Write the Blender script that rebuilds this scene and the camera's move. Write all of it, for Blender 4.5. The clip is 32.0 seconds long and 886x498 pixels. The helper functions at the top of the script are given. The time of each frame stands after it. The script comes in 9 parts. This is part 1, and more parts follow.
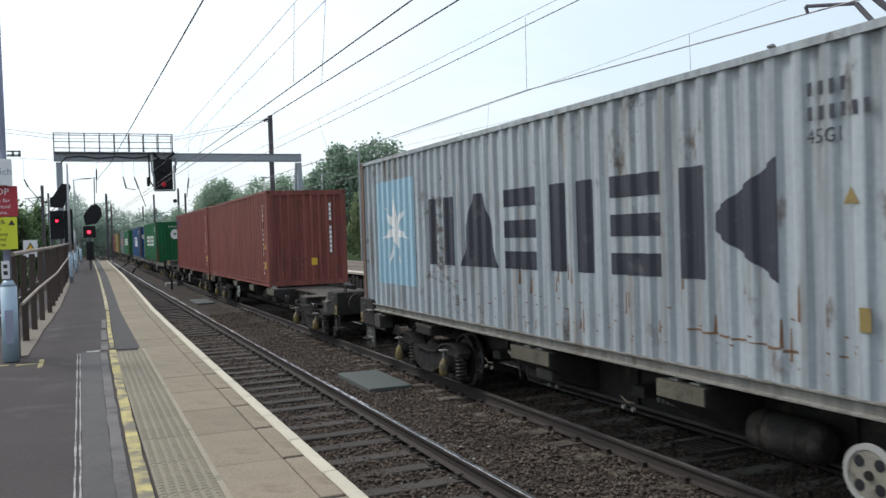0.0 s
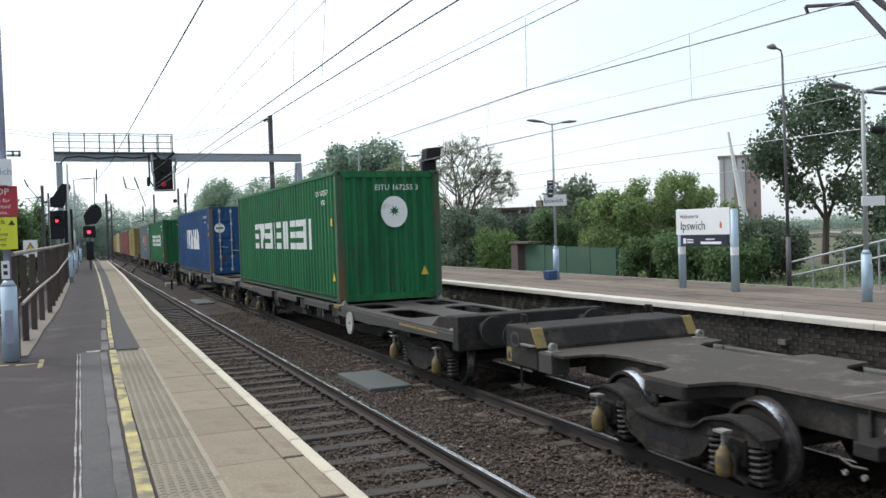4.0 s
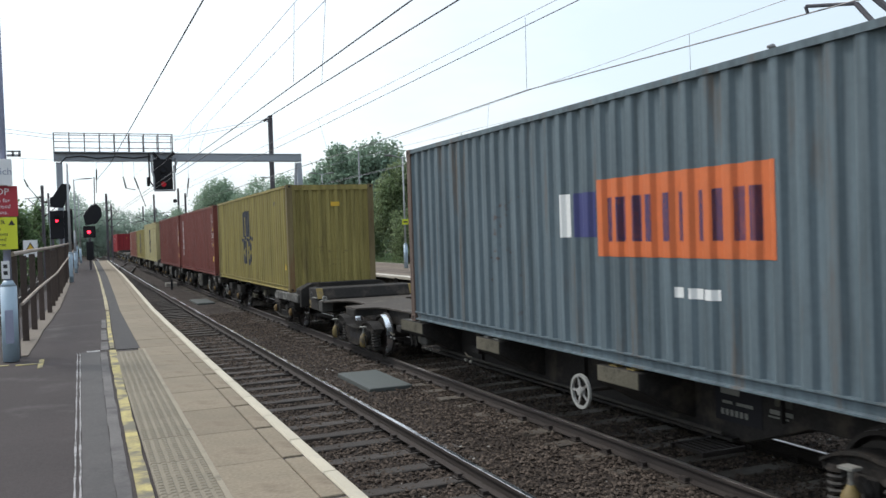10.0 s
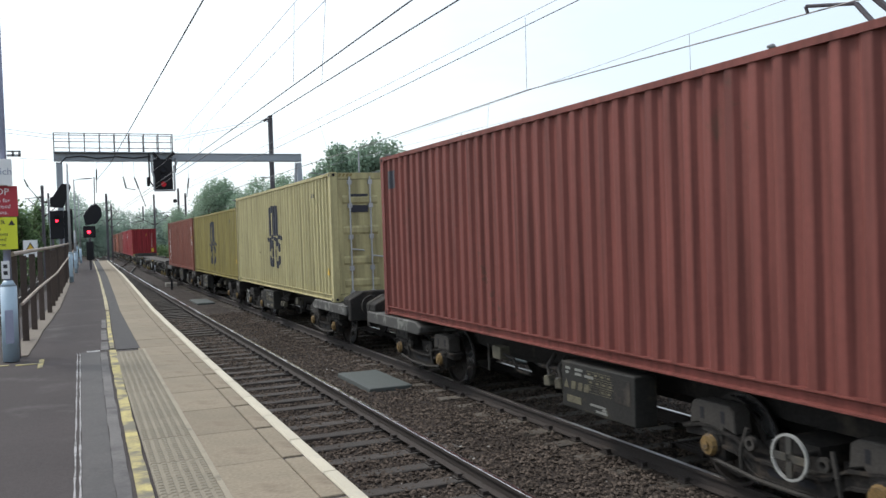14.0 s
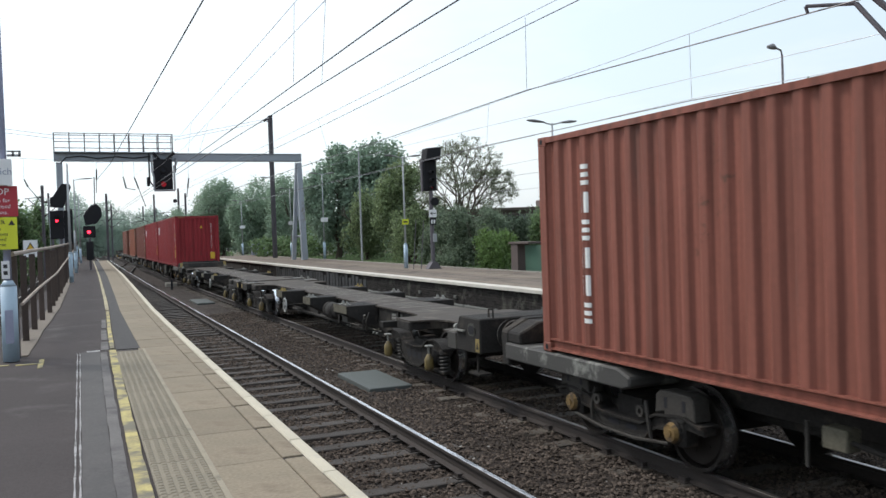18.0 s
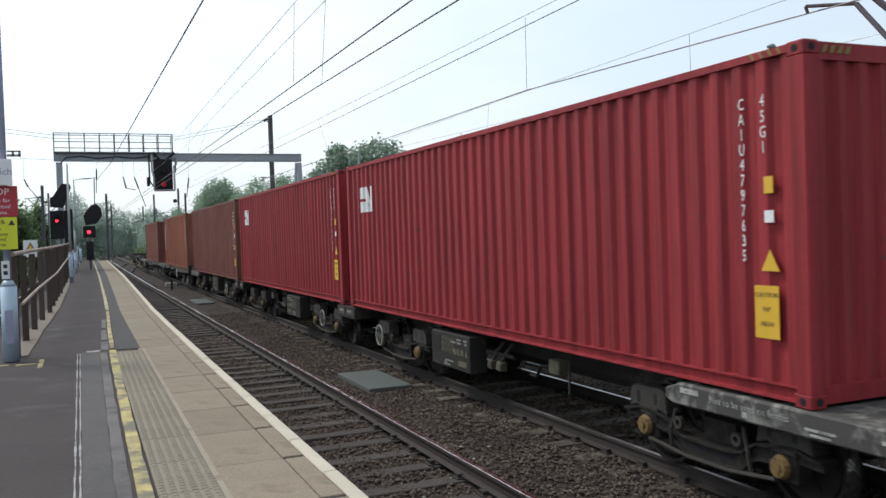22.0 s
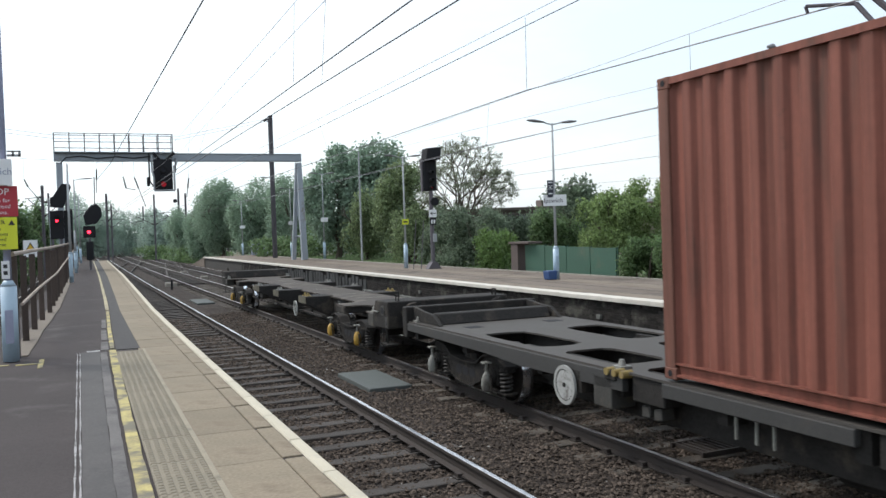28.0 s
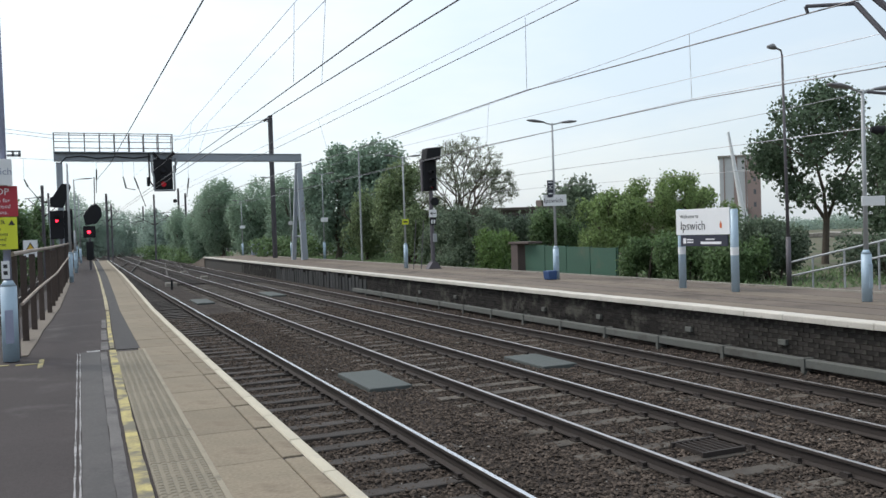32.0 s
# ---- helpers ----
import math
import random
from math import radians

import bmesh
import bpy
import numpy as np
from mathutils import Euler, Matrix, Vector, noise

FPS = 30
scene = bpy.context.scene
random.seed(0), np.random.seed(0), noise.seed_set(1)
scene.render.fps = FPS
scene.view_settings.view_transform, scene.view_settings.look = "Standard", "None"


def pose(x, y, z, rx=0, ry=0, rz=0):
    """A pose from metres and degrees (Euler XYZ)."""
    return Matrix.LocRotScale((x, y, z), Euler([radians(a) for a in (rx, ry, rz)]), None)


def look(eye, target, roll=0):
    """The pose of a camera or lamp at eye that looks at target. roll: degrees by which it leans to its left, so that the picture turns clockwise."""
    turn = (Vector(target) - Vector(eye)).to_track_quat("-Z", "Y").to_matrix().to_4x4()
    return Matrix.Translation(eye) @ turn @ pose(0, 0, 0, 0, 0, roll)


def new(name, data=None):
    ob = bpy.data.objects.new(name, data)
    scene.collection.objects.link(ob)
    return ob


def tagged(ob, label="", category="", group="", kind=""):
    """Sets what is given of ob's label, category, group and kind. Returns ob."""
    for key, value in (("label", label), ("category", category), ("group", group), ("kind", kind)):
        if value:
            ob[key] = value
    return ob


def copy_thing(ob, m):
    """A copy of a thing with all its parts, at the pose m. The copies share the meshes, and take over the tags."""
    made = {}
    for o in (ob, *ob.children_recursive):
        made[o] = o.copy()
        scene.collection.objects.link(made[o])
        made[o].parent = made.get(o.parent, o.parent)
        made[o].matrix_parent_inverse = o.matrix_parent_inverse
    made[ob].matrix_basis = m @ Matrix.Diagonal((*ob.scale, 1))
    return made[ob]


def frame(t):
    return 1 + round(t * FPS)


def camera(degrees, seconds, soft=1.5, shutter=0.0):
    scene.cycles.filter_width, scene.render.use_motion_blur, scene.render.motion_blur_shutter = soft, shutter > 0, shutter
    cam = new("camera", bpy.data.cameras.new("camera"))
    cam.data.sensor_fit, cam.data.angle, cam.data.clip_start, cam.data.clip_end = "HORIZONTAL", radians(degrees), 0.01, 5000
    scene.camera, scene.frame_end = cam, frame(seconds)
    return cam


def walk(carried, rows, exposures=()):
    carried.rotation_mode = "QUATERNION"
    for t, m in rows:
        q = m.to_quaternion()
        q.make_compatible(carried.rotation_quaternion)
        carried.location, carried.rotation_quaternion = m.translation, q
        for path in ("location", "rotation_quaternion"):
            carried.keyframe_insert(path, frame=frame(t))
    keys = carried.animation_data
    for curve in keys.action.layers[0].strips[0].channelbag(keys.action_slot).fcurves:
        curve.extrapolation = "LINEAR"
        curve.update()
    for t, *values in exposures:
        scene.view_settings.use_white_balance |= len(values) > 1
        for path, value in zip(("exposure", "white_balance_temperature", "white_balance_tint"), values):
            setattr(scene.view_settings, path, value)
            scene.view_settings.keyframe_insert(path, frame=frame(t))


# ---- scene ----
cam = camera(54.6, 32.0, soft=1.5, shutter=0.07)
EYE = Vector((0.0, 0.0, 2.471))
AIM = EYE + Vector((0.39395, 0.91892, -0.01981))
walk(cam, [(0.0, look(EYE, AIM, -1.898)), (32.0, look(EYE, AIM, -1.898))], exposures=[(0.0, 0.06), (1.0, 0.18), (3.0, 0.28), (6.0, 0.18), (7.0, 0.15), (8.0, 0.2), (9.8, 0.12), (11.0, 0.22), (14.5, 0.22), (16.5, 0.12), (17.5, 0.15), (19.0, 0.06), (20.0, 0.0), (22.0, 0.03), (23.0, 0.15), (24.0, 0.2), (25.0, 0.32), (28.0, 0.26), (28.7, 0.08), (30.0, 0.0), (32.0, 0.0)])

# ---- world and sun: bright thin overcast ----
world = bpy.data.worlds.new("world")
scene.world = world
world.use_nodes = True
wn, wl = world.node_tree.nodes, world.node_tree.links
wn.clear()
sky = wn.new("ShaderNodeTexSky")
sky.sky_type, sky.sun_disc = "NISHITA", False
sky.sun_elevation, sky.sun_rotation = radians(51), radians(317)
sky.air_density, sky.dust_density = 1.2, 2.5
coord = wn.new("ShaderNodeTexCoord")
mapping = wn.new("ShaderNodeMapping")
mapping.inputs["Scale"].default_value = (1.0, 1.0, 3.2)
cloud = wn.new("ShaderNodeTexNoise")
cloud.inputs["Scale"].default_value, cloud.inputs["Detail"].default_value, cloud.inputs["Roughness"].default_value = 2.3, 7.0, 0.55
ramp = wn.new("ShaderNodeValToRGB")
ramp.color_ramp.elements[0].position, ramp.color_ramp.elements[1].position = 0.38, 0.66
ramp.color_ramp.elements[0].color, ramp.color_ramp.elements[1].color = (0.745, 0.86, 0.965, 1), (0.92, 0.972, 1.0, 1)
skybg, cloudbg = wn.new("ShaderNodeBackground"), wn.new("ShaderNodeBackground")
skybg.inputs["Strength"].default_value, cloudbg.inputs["Strength"].default_value = 0.05, 0.86
both, wout = wn.new("ShaderNodeAddShader"), wn.new("ShaderNodeOutputWorld")
towards, glare = wn.new("ShaderNodeVectorMath"), wn.new("ShaderNodeMapRange")
towards.operation, towards.inputs[1].default_value = "DOT_PRODUCT", (-0.433, 0.464, 0.774)
glare.inputs["From Min"].default_value, glare.inputs["From Max"].default_value = -1.0, 1.0
glare.inputs["To Min"].default_value, glare.inputs["To Max"].default_value = 0.36, 1.07
wl.new(coord.outputs["Generated"], towards.inputs[0])
wl.new(towards.outputs["Value"], glare.inputs["Value"])
wl.new(glare.outputs["Result"], cloudbg.inputs["Strength"])
wl.new(coord.outputs["Generated"], mapping.inputs["Vector"])
wl.new(mapping.outputs["Vector"], cloud.inputs["Vector"])
wl.new(cloud.outputs["Fac"], ramp.inputs["Fac"])
wl.new(ramp.outputs["Color"], cloudbg.inputs["Color"])
wl.new(sky.outputs["Color"], skybg.inputs["Color"])
wl.new(skybg.outputs["Background"], both.inputs[0])
wl.new(cloudbg.outputs["Background"], both.inputs[1])
wl.new(both.outputs["Shader"], wout.inputs["Surface"])

sun = new("sun", bpy.data.lights.new("sun", "SUN"))
sun.data.energy, sun.data.angle, sun.data.color = 1.95, radians(14), (1.0, 0.96, 0.9)
sun.matrix_world = look((-14, 15, 25), (0, 0, 0))

# ---- mesh tools ----
class Mesh:
    """Vertices and faces gathered piece by piece."""

    def __init__(self):
        self.v, self.f = [], []

    def add(self, verts, faces):
        n = len(self.v)
        self.v += [tuple(p) for p in verts]
        self.f += [tuple(n + i for i in f) for f in faces]
        return self

    def box(self, x0, x1, y0, y1, z0, z1):
        return self.add([(x0, y0, z0), (x1, y0, z0), (x1, y1, z0), (x0, y1, z0), (x0, y0, z1), (x1, y0, z1), (x1, y1, z1), (x0, y1, z1)],
                        [(3, 2, 1, 0), (4, 5, 6, 7), (0, 1, 5, 4), (1, 2, 6, 5), (2, 3, 7, 6), (3, 0, 4, 7)])

    def tube(self, a, b, r, r1=None, n=8):
        a, b = Vector(a), Vector(b)
        r1 = r if r1 is None else r1
        d = (b - a).normalized()
        u = d.orthogonal().normalized()
        w = d.cross(u)
        ring = [(math.cos(2 * math.pi * k / n), math.sin(2 * math.pi * k / n)) for k in range(n)]
        vs = [a + (u * c + w * s) * r for c, s in ring] + [b + (u * c + w * s) * r1 for c, s in ring]
        fs = [(k, (k + 1) % n, n + (k + 1) % n, n + k) for k in range(n)] + [tuple(range(n - 1, -1, -1)), tuple(range(n, 2 * n))]
        return self.add(vs, fs)

    def path(self, pts, r, n=6):
        for a, b in zip(pts, pts[1:]):
            self.tube(a, b, r, n=n)
        return self

    def prism(self, poly, lo, hi, axis="x"):
        """A polygon pulled along an axis; the polygon's two numbers are the other two axes in order."""
        def at(p, k):
            return {"x": (k, p[0], p[1]), "y": (p[0], k, p[1]), "z": (p[0], p[1], k)}[axis]
        n = len(poly)
        vs = [at(p, lo) for p in poly] + [at(p, hi) for p in poly]
        fs = [(k, (k + 1) % n, n + (k + 1) % n, n + k) for k in range(n)] + [tuple(range(n - 1, -1, -1)), tuple(range(n, 2 * n))]
        return self.add(vs, fs)

    def ring(self, c, axis, r0, r1, half, n=24):
        """A flat ring or wheel rim round c, thick 2 * half along axis x."""
        vs, fs = [], []
        for k in range(n):
            s, t = math.sin(2 * math.pi * k / n), math.cos(2 * math.pi * k / n)
            for r, h in ((r0, -half), (r1, -half), (r1, half), (r0, half)):
                vs.append((c[0] + h, c[1] + r * s, c[2] + r * t) if axis == "x" else (c[0] + r * s, c[1] + h, c[2] + r * t))
        for k in range(n):
            a, b = 4 * k, 4 * ((k + 1) % n)
            fs += [(a + j, a + (j + 1) % 4, b + (j + 1) % 4, b + j) for j in range(4)]
        return self.add(vs, fs)

    def sweep(self, profile, line, closed=True):
        """A profile (x, z) carried along a line of (x, y, z) that runs mostly along y."""
        n, vs, fs = len(profile), [], []
        for x, y, z in line:
            vs += [(x + a, y, z + b) for a, b in profile]
        for i in range(len(line) - 1):
            for k in range(n if closed else n - 1):
                a, b = i * n + k, i * n + (k + 1) % n
                fs.append((a, b, b + n, a + n))
        if closed:
            fs += [tuple(range(n - 1, -1, -1)), tuple((len(line) - 1) * n + k for k in range(n))]
        return self.add(vs, fs)

    def lathe(self, c, rings, n=14):
        """Rings (radius, height) turned round the upright line through c."""
        vs = [(c[0] + r * math.cos(2 * math.pi * k / n), c[1] + r * math.sin(2 * math.pi * k / n), z) for r, z in rings for k in range(n)]
        fs = [(i * n + k, i * n + (k + 1) % n, (i + 1) * n + (k + 1) % n, (i + 1) * n + k) for i in range(len(rings) - 1) for k in range(n)]
        return self.add(vs, fs + [tuple(range(n - 1, -1, -1)), tuple((len(rings) - 1) * n + k for k in range(n))])

    def coil(self, c, r, z0, z1, turns, wire, n=5, steps=44):
        """One wire wound upwards round the point c."""
        vs, fs = [], []
        for k in range(steps + 1):
            a = 2 * math.pi * turns * k / steps
            for j in range(n):
                b = 2 * math.pi * j / n
                q = r + wire * math.cos(b)
                vs.append((c[0] + q * math.cos(a), c[1] + q * math.sin(a), z0 + (z1 - z0) * k / steps + wire * math.sin(b)))
        for k in range(steps):
            for j in range(n):
                fs.append((k * n + j, k * n + (j + 1) % n, (k + 1) * n + (j + 1) % n, (k + 1) * n + j))
        return self.add(vs, fs)

    def pierced(self, x0, x1, y0, y1, hx0, hx1, hy0, hy1, z0, z1, n=24):
        """A plate with one round-cornered opening through it."""
        cx, cy, hx, hy = (hx0 + hx1) / 2, (hy0 + hy1) / 2, (hx1 - hx0) / 2, (hy1 - hy0) / 2
        vs, fs = [], []
        corners = [math.atan2(b - cy, a - cx) for a in (x0, x1) for b in (y0, y1)]
        angles = sorted([-math.pi + 2 * math.pi * (k + 0.5) / n for k in range(n)] + corners)
        for a in angles:
            c, s = math.cos(a), math.sin(a)
            r = 1 / (abs(c / hx) ** 6 + abs(s / hy) ** 6) ** (1 / 6)
            k = min((x1 - cx) / c if c > 1e-9 else (x0 - cx) / c if c < -1e-9 else 1e9, (y1 - cy) / s if s > 1e-9 else (y0 - cy) / s if s < -1e-9 else 1e9)
            vs += [(cx + k * c, cy + k * s, z1), (cx + r * c, cy + r * s, z1), (cx + r * c, cy + r * s, z0), (cx + k * c, cy + k * s, z0)]
        m = len(angles)
        for i in range(m):
            p, q = 4 * i, 4 * ((i + 1) % m)
            fs += [(p + j, q + j, q + (j + 1) % 4, p + (j + 1) % 4) for j in range(4)]
        return self.add(vs, fs)

    def data(self, name, material=None, bevel=0.0, smooth=False):
        me = bpy.data.meshes.new(name)
        me.from_pydata(self.v, [], self.f)
        bm = bmesh.new()
        bm.from_mesh(me)
        bmesh.ops.recalc_face_normals(bm, faces=bm.faces)
        if bevel:
            bmesh.ops.bevel(bm, geom=[e for e in bm.edges if e.is_manifold and e.calc_face_angle(0) > 0.6], offset=bevel, segments=1, affect="EDGES", clamp_overlap=True)
        if smooth:
            for f in bm.faces:
                f.smooth = len(f.verts) == 4
        bm.to_mesh(me)
        bm.free()
        if material:
            me.materials.append(material)
        return me


def part(name, mesh, material, parent, label="", bevel=0.0, smooth=False, m=None):
    """One mesh object under a thing or a part."""
    me = mesh.data(name, material, bevel, smooth) if isinstance(mesh, Mesh) else mesh
    ob = new(name, me)
    ob.parent = parent
    if m is not None:
        ob.matrix_basis = m
    return tagged(ob, label)


def thing(name, m, label, category, group="", kind=""):
    ob = new(name)
    ob.empty_display_size = 0.2
    ob.matrix_basis = m
    return tagged(ob, label, category, group, kind)


def solid(name, mesh, material, label, category="", group="", kind="", bevel=0.0, smooth=False, m=None):
    """A top-level thing of one mesh."""
    ob = new(name, mesh.data(name, material, bevel, smooth))
    if m is not None:
        ob.matrix_basis = m
    return tagged(ob, label, category, group, kind)


def big(name, verts, faces, material):
    """A large mesh straight from arrays."""
    me = bpy.data.meshes.new(name)
    me.from_pydata(verts, [], faces)
    me.materials.append(material)
    return new(name, me)


def words(text, size, material, parent, m, name="lettering", label="", align="CENTER", sx=1.0):
    """Flat lettering as a mesh, upright in its own x-z plane, facing -y."""
    cu = bpy.data.curves.new(name, "FONT")
    cu.body, cu.size, cu.align_x, cu.align_y, cu.extrude = text, size, align, "CENTER", 0.001
    cu.resolution_u = 2
    tmp = bpy.data.objects.new(name, cu)
    scene.collection.objects.link(tmp)
    me = bpy.data.meshes.new_from_object(tmp)
    bpy.data.objects.remove(tmp)
    me.transform(Matrix.Rotation(radians(90), 4, "X") @ Matrix.Diagonal((sx, 1, 1, 1)))
    me.materials.clear()
    me.materials.append(material)
    return part(name, me, material, parent, label, m=m)


# ---- the line of the railway: straight past the platforms, then a slight bend fitted to the camera's view ----
def bend(y):
    return 0.0109 * ((y - 58.5) + math.sqrt((y - 58.5) ** 2 + 33.16 ** 2)) / 2 - 0.0485 * 1.0


def turn(y):
    return 0.0109 * (1 + (y - 58.5) / math.sqrt((y - 58.5) ** 2 + 33.16 ** 2)) / 2


def along(x, z, ys):
    return [(x + bend(y), y, z) for y in ys]


TRACK_1, TRACK_2, TRACK_3, TRACK_0 = 3.03, 6.44, 9.47, -3.35
PLAT = 0.915

# ---- materials ----
def mat(name, colour, rough=0.7, metal=0.0, var=0.18, scale=6.0, fine=60.0, bump=0.15, dirt=None, dirt_amount=0.0, dirt_scale=1.5, streak=False, island=0.0, per_object=0.0, spec=0.5, wet=None):
    """Paint, stone or metal: a base colour that varies at two scales, dirt or rust with a shape of its own, fine relief."""
    ma = bpy.data.materials.new(name)
    ma.use_nodes = True
    n, l = ma.node_tree.nodes, ma.node_tree.links
    p = n["Principled BSDF"]
    p.inputs["Metallic"].default_value = metal
    p.inputs["Specular IOR Level"].default_value = spec
    tc = n.new("ShaderNodeTexCoord")
    big_n, fine_n = n.new("ShaderNodeTexNoise"), n.new("ShaderNodeTexNoise")
    big_n.inputs["Scale"].default_value, big_n.inputs["Detail"].default_value = scale, 5
    fine_n.inputs["Scale"].default_value, fine_n.inputs["Detail"].default_value = fine, 4
    for q in (big_n, fine_n):
        l.new(tc.outputs["Object"], q.inputs["Vector"])
    mix = n.new("ShaderNodeMath")
    mix.operation = "ADD"
    l.new(big_n.outputs["Fac"], mix.inputs[0])
    l.new(fine_n.outputs["Fac"], mix.inputs[1])
    rng = n.new("ShaderNodeMapRange")
    rng.inputs["From Min"].default_value, rng.inputs["From Max"].default_value = 0.6, 1.4
    rng.inputs["To Min"].default_value, rng.inputs["To Max"].default_value = 1 - var, 1 + var
    l.new(mix.outputs[0], rng.inputs["Value"])
    value = rng.outputs["Result"]
    for amount, source in ((island, "island"), (per_object, "object")):
        if amount:
            if source == "island":
                src = n.new("ShaderNodeNewGeometry").outputs["Random Per Island"]
            else:
                src = n.new("ShaderNodeObjectInfo").outputs["Random"]
            r2 = n.new("ShaderNodeMapRange")
            r2.inputs["To Min"].default_value, r2.inputs["To Max"].default_value = 1 - amount, 1 + amount
            l.new(src, r2.inputs["Value"])
            mu = n.new("ShaderNodeMath")
            mu.operation = "MULTIPLY"
            l.new(value, mu.inputs[0])
            l.new(r2.outputs["Result"], mu.inputs[1])
            value = mu.outputs[0]
    tint = n.new("ShaderNodeVectorMath")
    tint.operation = "SCALE"
    tint.inputs[0].default_value = colour
    l.new(value, tint.inputs["Scale"])
    col = tint.outputs["Vector"]
    if dirt:
        dn = n.new("ShaderNodeTexNoise")
        dn.inputs["Scale"].default_value, dn.inputs["Detail"].default_value, dn.inputs["Roughness"].default_value = dirt_scale, 8, 0.65
        mp = n.new("ShaderNodeMapping")
        mp.inputs["Scale"].default_value = (3.0, 3.0, 0.35) if streak else (1, 1, 1)
        l.new(tc.outputs["Object"], mp.inputs["Vector"])
        l.new(mp.outputs["Vector"], dn.inputs["Vector"])
        dr = n.new("ShaderNodeMapRange")
        dr.inputs["From Min"].default_value, dr.inputs["From Max"].default_value = 0.68 - dirt_amount * 0.35, 0.80 - dirt_amount * 0.30
        l.new(dn.outputs["Fac"], dr.inputs["Value"])
        mx = n.new("ShaderNodeMix")
        mx.data_type = "RGBA"
        l.new(dr.outputs["Result"], mx.inputs["Factor"])
        l.new(col, mx.inputs[6])
        mx.inputs[7].default_value = (*dirt, 1)
        col = mx.outputs[2]
    l.new(col, p.inputs["Base Color"])
    rr = n.new("ShaderNodeMapRange")
    rr.inputs["To Min"].default_value, rr.inputs["To Max"].default_value = max(0.03, rough - 0.12), min(1, rough + 0.12)
    l.new(big_n.outputs["Fac"], rr.inputs["Value"])
    l.new(rr.outputs["Result"], p.inputs["Roughness"])
    if bump:
        bp = n.new("ShaderNodeBump")
        bp.inputs["Strength"].default_value, bp.inputs["Distance"].default_value = bump, 0.02
        l.new(mix.outputs[0], bp.inputs["Height"])
        l.new(bp.outputs["Normal"], p.inputs["Normal"])
    return ma


def glow(name, colour, strength):
    ma = bpy.data.materials.new(name)
    ma.use_nodes = True
    p = ma.node_tree.nodes["Principled BSDF"]
    p.inputs["Base Color"].default_value = (*colour, 1)
    p.inputs["Emission Color"].default_value, p.inputs["Emission Strength"].default_value = (*colour, 1), strength
    return ma


def leafy(name, colour, spread=0.45):
    ma = mat(name, colour, rough=0.55, var=0.25, scale=0.5, fine=9, bump=0, island=spread, spec=0.3)
    p = ma.node_tree.nodes["Principled BSDF"]
    n, l = ma.node_tree.nodes, ma.node_tree.links
    thin, both_sides = n.new("ShaderNodeBsdfTranslucent"), n.new("ShaderNodeMixShader")
    both_sides.inputs["Fac"].default_value = 0.5
    l.new(p.inputs["Base Color"].links[0].from_socket, thin.inputs["Color"])
    l.new(p.outputs["BSDF"], both_sides.inputs[1])
    l.new(thin.outputs["BSDF"], both_sides.inputs[2])
    l.new(both_sides.outputs["Shader"], n["Material Output"].inputs["Surface"])
    return ma


RUST = (0.16, 0.06, 0.03)
ballast_mat = mat("ballast", (0.043, 0.0345, 0.030), 0.95, var=0.4, scale=1.3, fine=38, bump=1.0, dirt=(0.024, 0.019, 0.016), dirt_amount=0.5, dirt_scale=0.9, spec=0.15)
stone_mat = mat("ballast_stone", (0.086, 0.0675, 0.055), 0.95, var=0.3, scale=0.7, fine=40, bump=0.3, island=0.62, dirt=(0.040, 0.032, 0.026), dirt_amount=0.4, dirt_scale=0.8, spec=0.2)
earth_mat = mat("earth", (0.09, 0.085, 0.05), 0.95, var=0.4, scale=0.4, fine=8, bump=0.6, dirt=(0.05, 0.07, 0.02), dirt_amount=0.5, dirt_scale=0.2)
asphalt_mat = mat("asphalt", (0.057, 0.049, 0.0485), 0.95, var=0.26, scale=0.8, fine=55, bump=0.3, dirt=(0.084, 0.076, 0.074), dirt_amount=0.36, dirt_scale=1.1, spec=0.15)
asphalt_new_mat = mat("patched_asphalt", (0.042, 0.039, 0.039), 0.95, var=0.15, scale=2, fine=140, bump=0.25)
asphalt_far_mat = mat("weathered_asphalt", (0.155, 0.128, 0.108), 0.95, spec=0.15, var=0.25, scale=0.5, fine=60, bump=0.2, dirt=(0.085, 0.07, 0.06), dirt_amount=0.4, dirt_scale=0.45)
repair_mat = mat("grey_repair", (0.114, 0.106, 0.103), 0.95, var=0.28, scale=3, fine=45, bump=0.2, dirt=(0.068, 0.063, 0.063), dirt_amount=0.62, dirt_scale=2.2)
slab_mat = mat("paving_slab", (0.206, 0.172, 0.126), 0.9, var=0.26, scale=2.2, fine=38, bump=0.2, per_object=0.08, dirt=(0.155, 0.12, 0.09), dirt_amount=0.42, dirt_scale=2.2, spec=0.25)
tactile_mat = mat("tactile_slab", (0.190, 0.165, 0.122), 0.9, var=0.14, scale=3, fine=80, bump=0.15, per_object=0.06, dirt=(0.15, 0.13, 0.10), dirt_amount=0.36, dirt_scale=3)
edging_mat = mat("pale_edging", (0.25, 0.22, 0.165), 0.9, var=0.2, scale=4, fine=60, bump=0.15, dirt=(0.16, 0.14, 0.105), dirt_amount=0.4, dirt_scale=3)
coping_mat = mat("white_coping", (0.44, 0.40, 0.315), 0.85, var=0.12, scale=3, fine=60, bump=0.15, per_object=0.05, dirt=(0.36, 0.33, 0.28), dirt_amount=0.35, dirt_scale=4)
yellow_line_mat = mat("worn_yellow_paint", (0.40, 0.335, 0.13), 0.85, var=0.22, scale=5, fine=60, bump=0.1, dirt=(0.135, 0.122, 0.09), dirt_amount=0.74, dirt_scale=3.2)
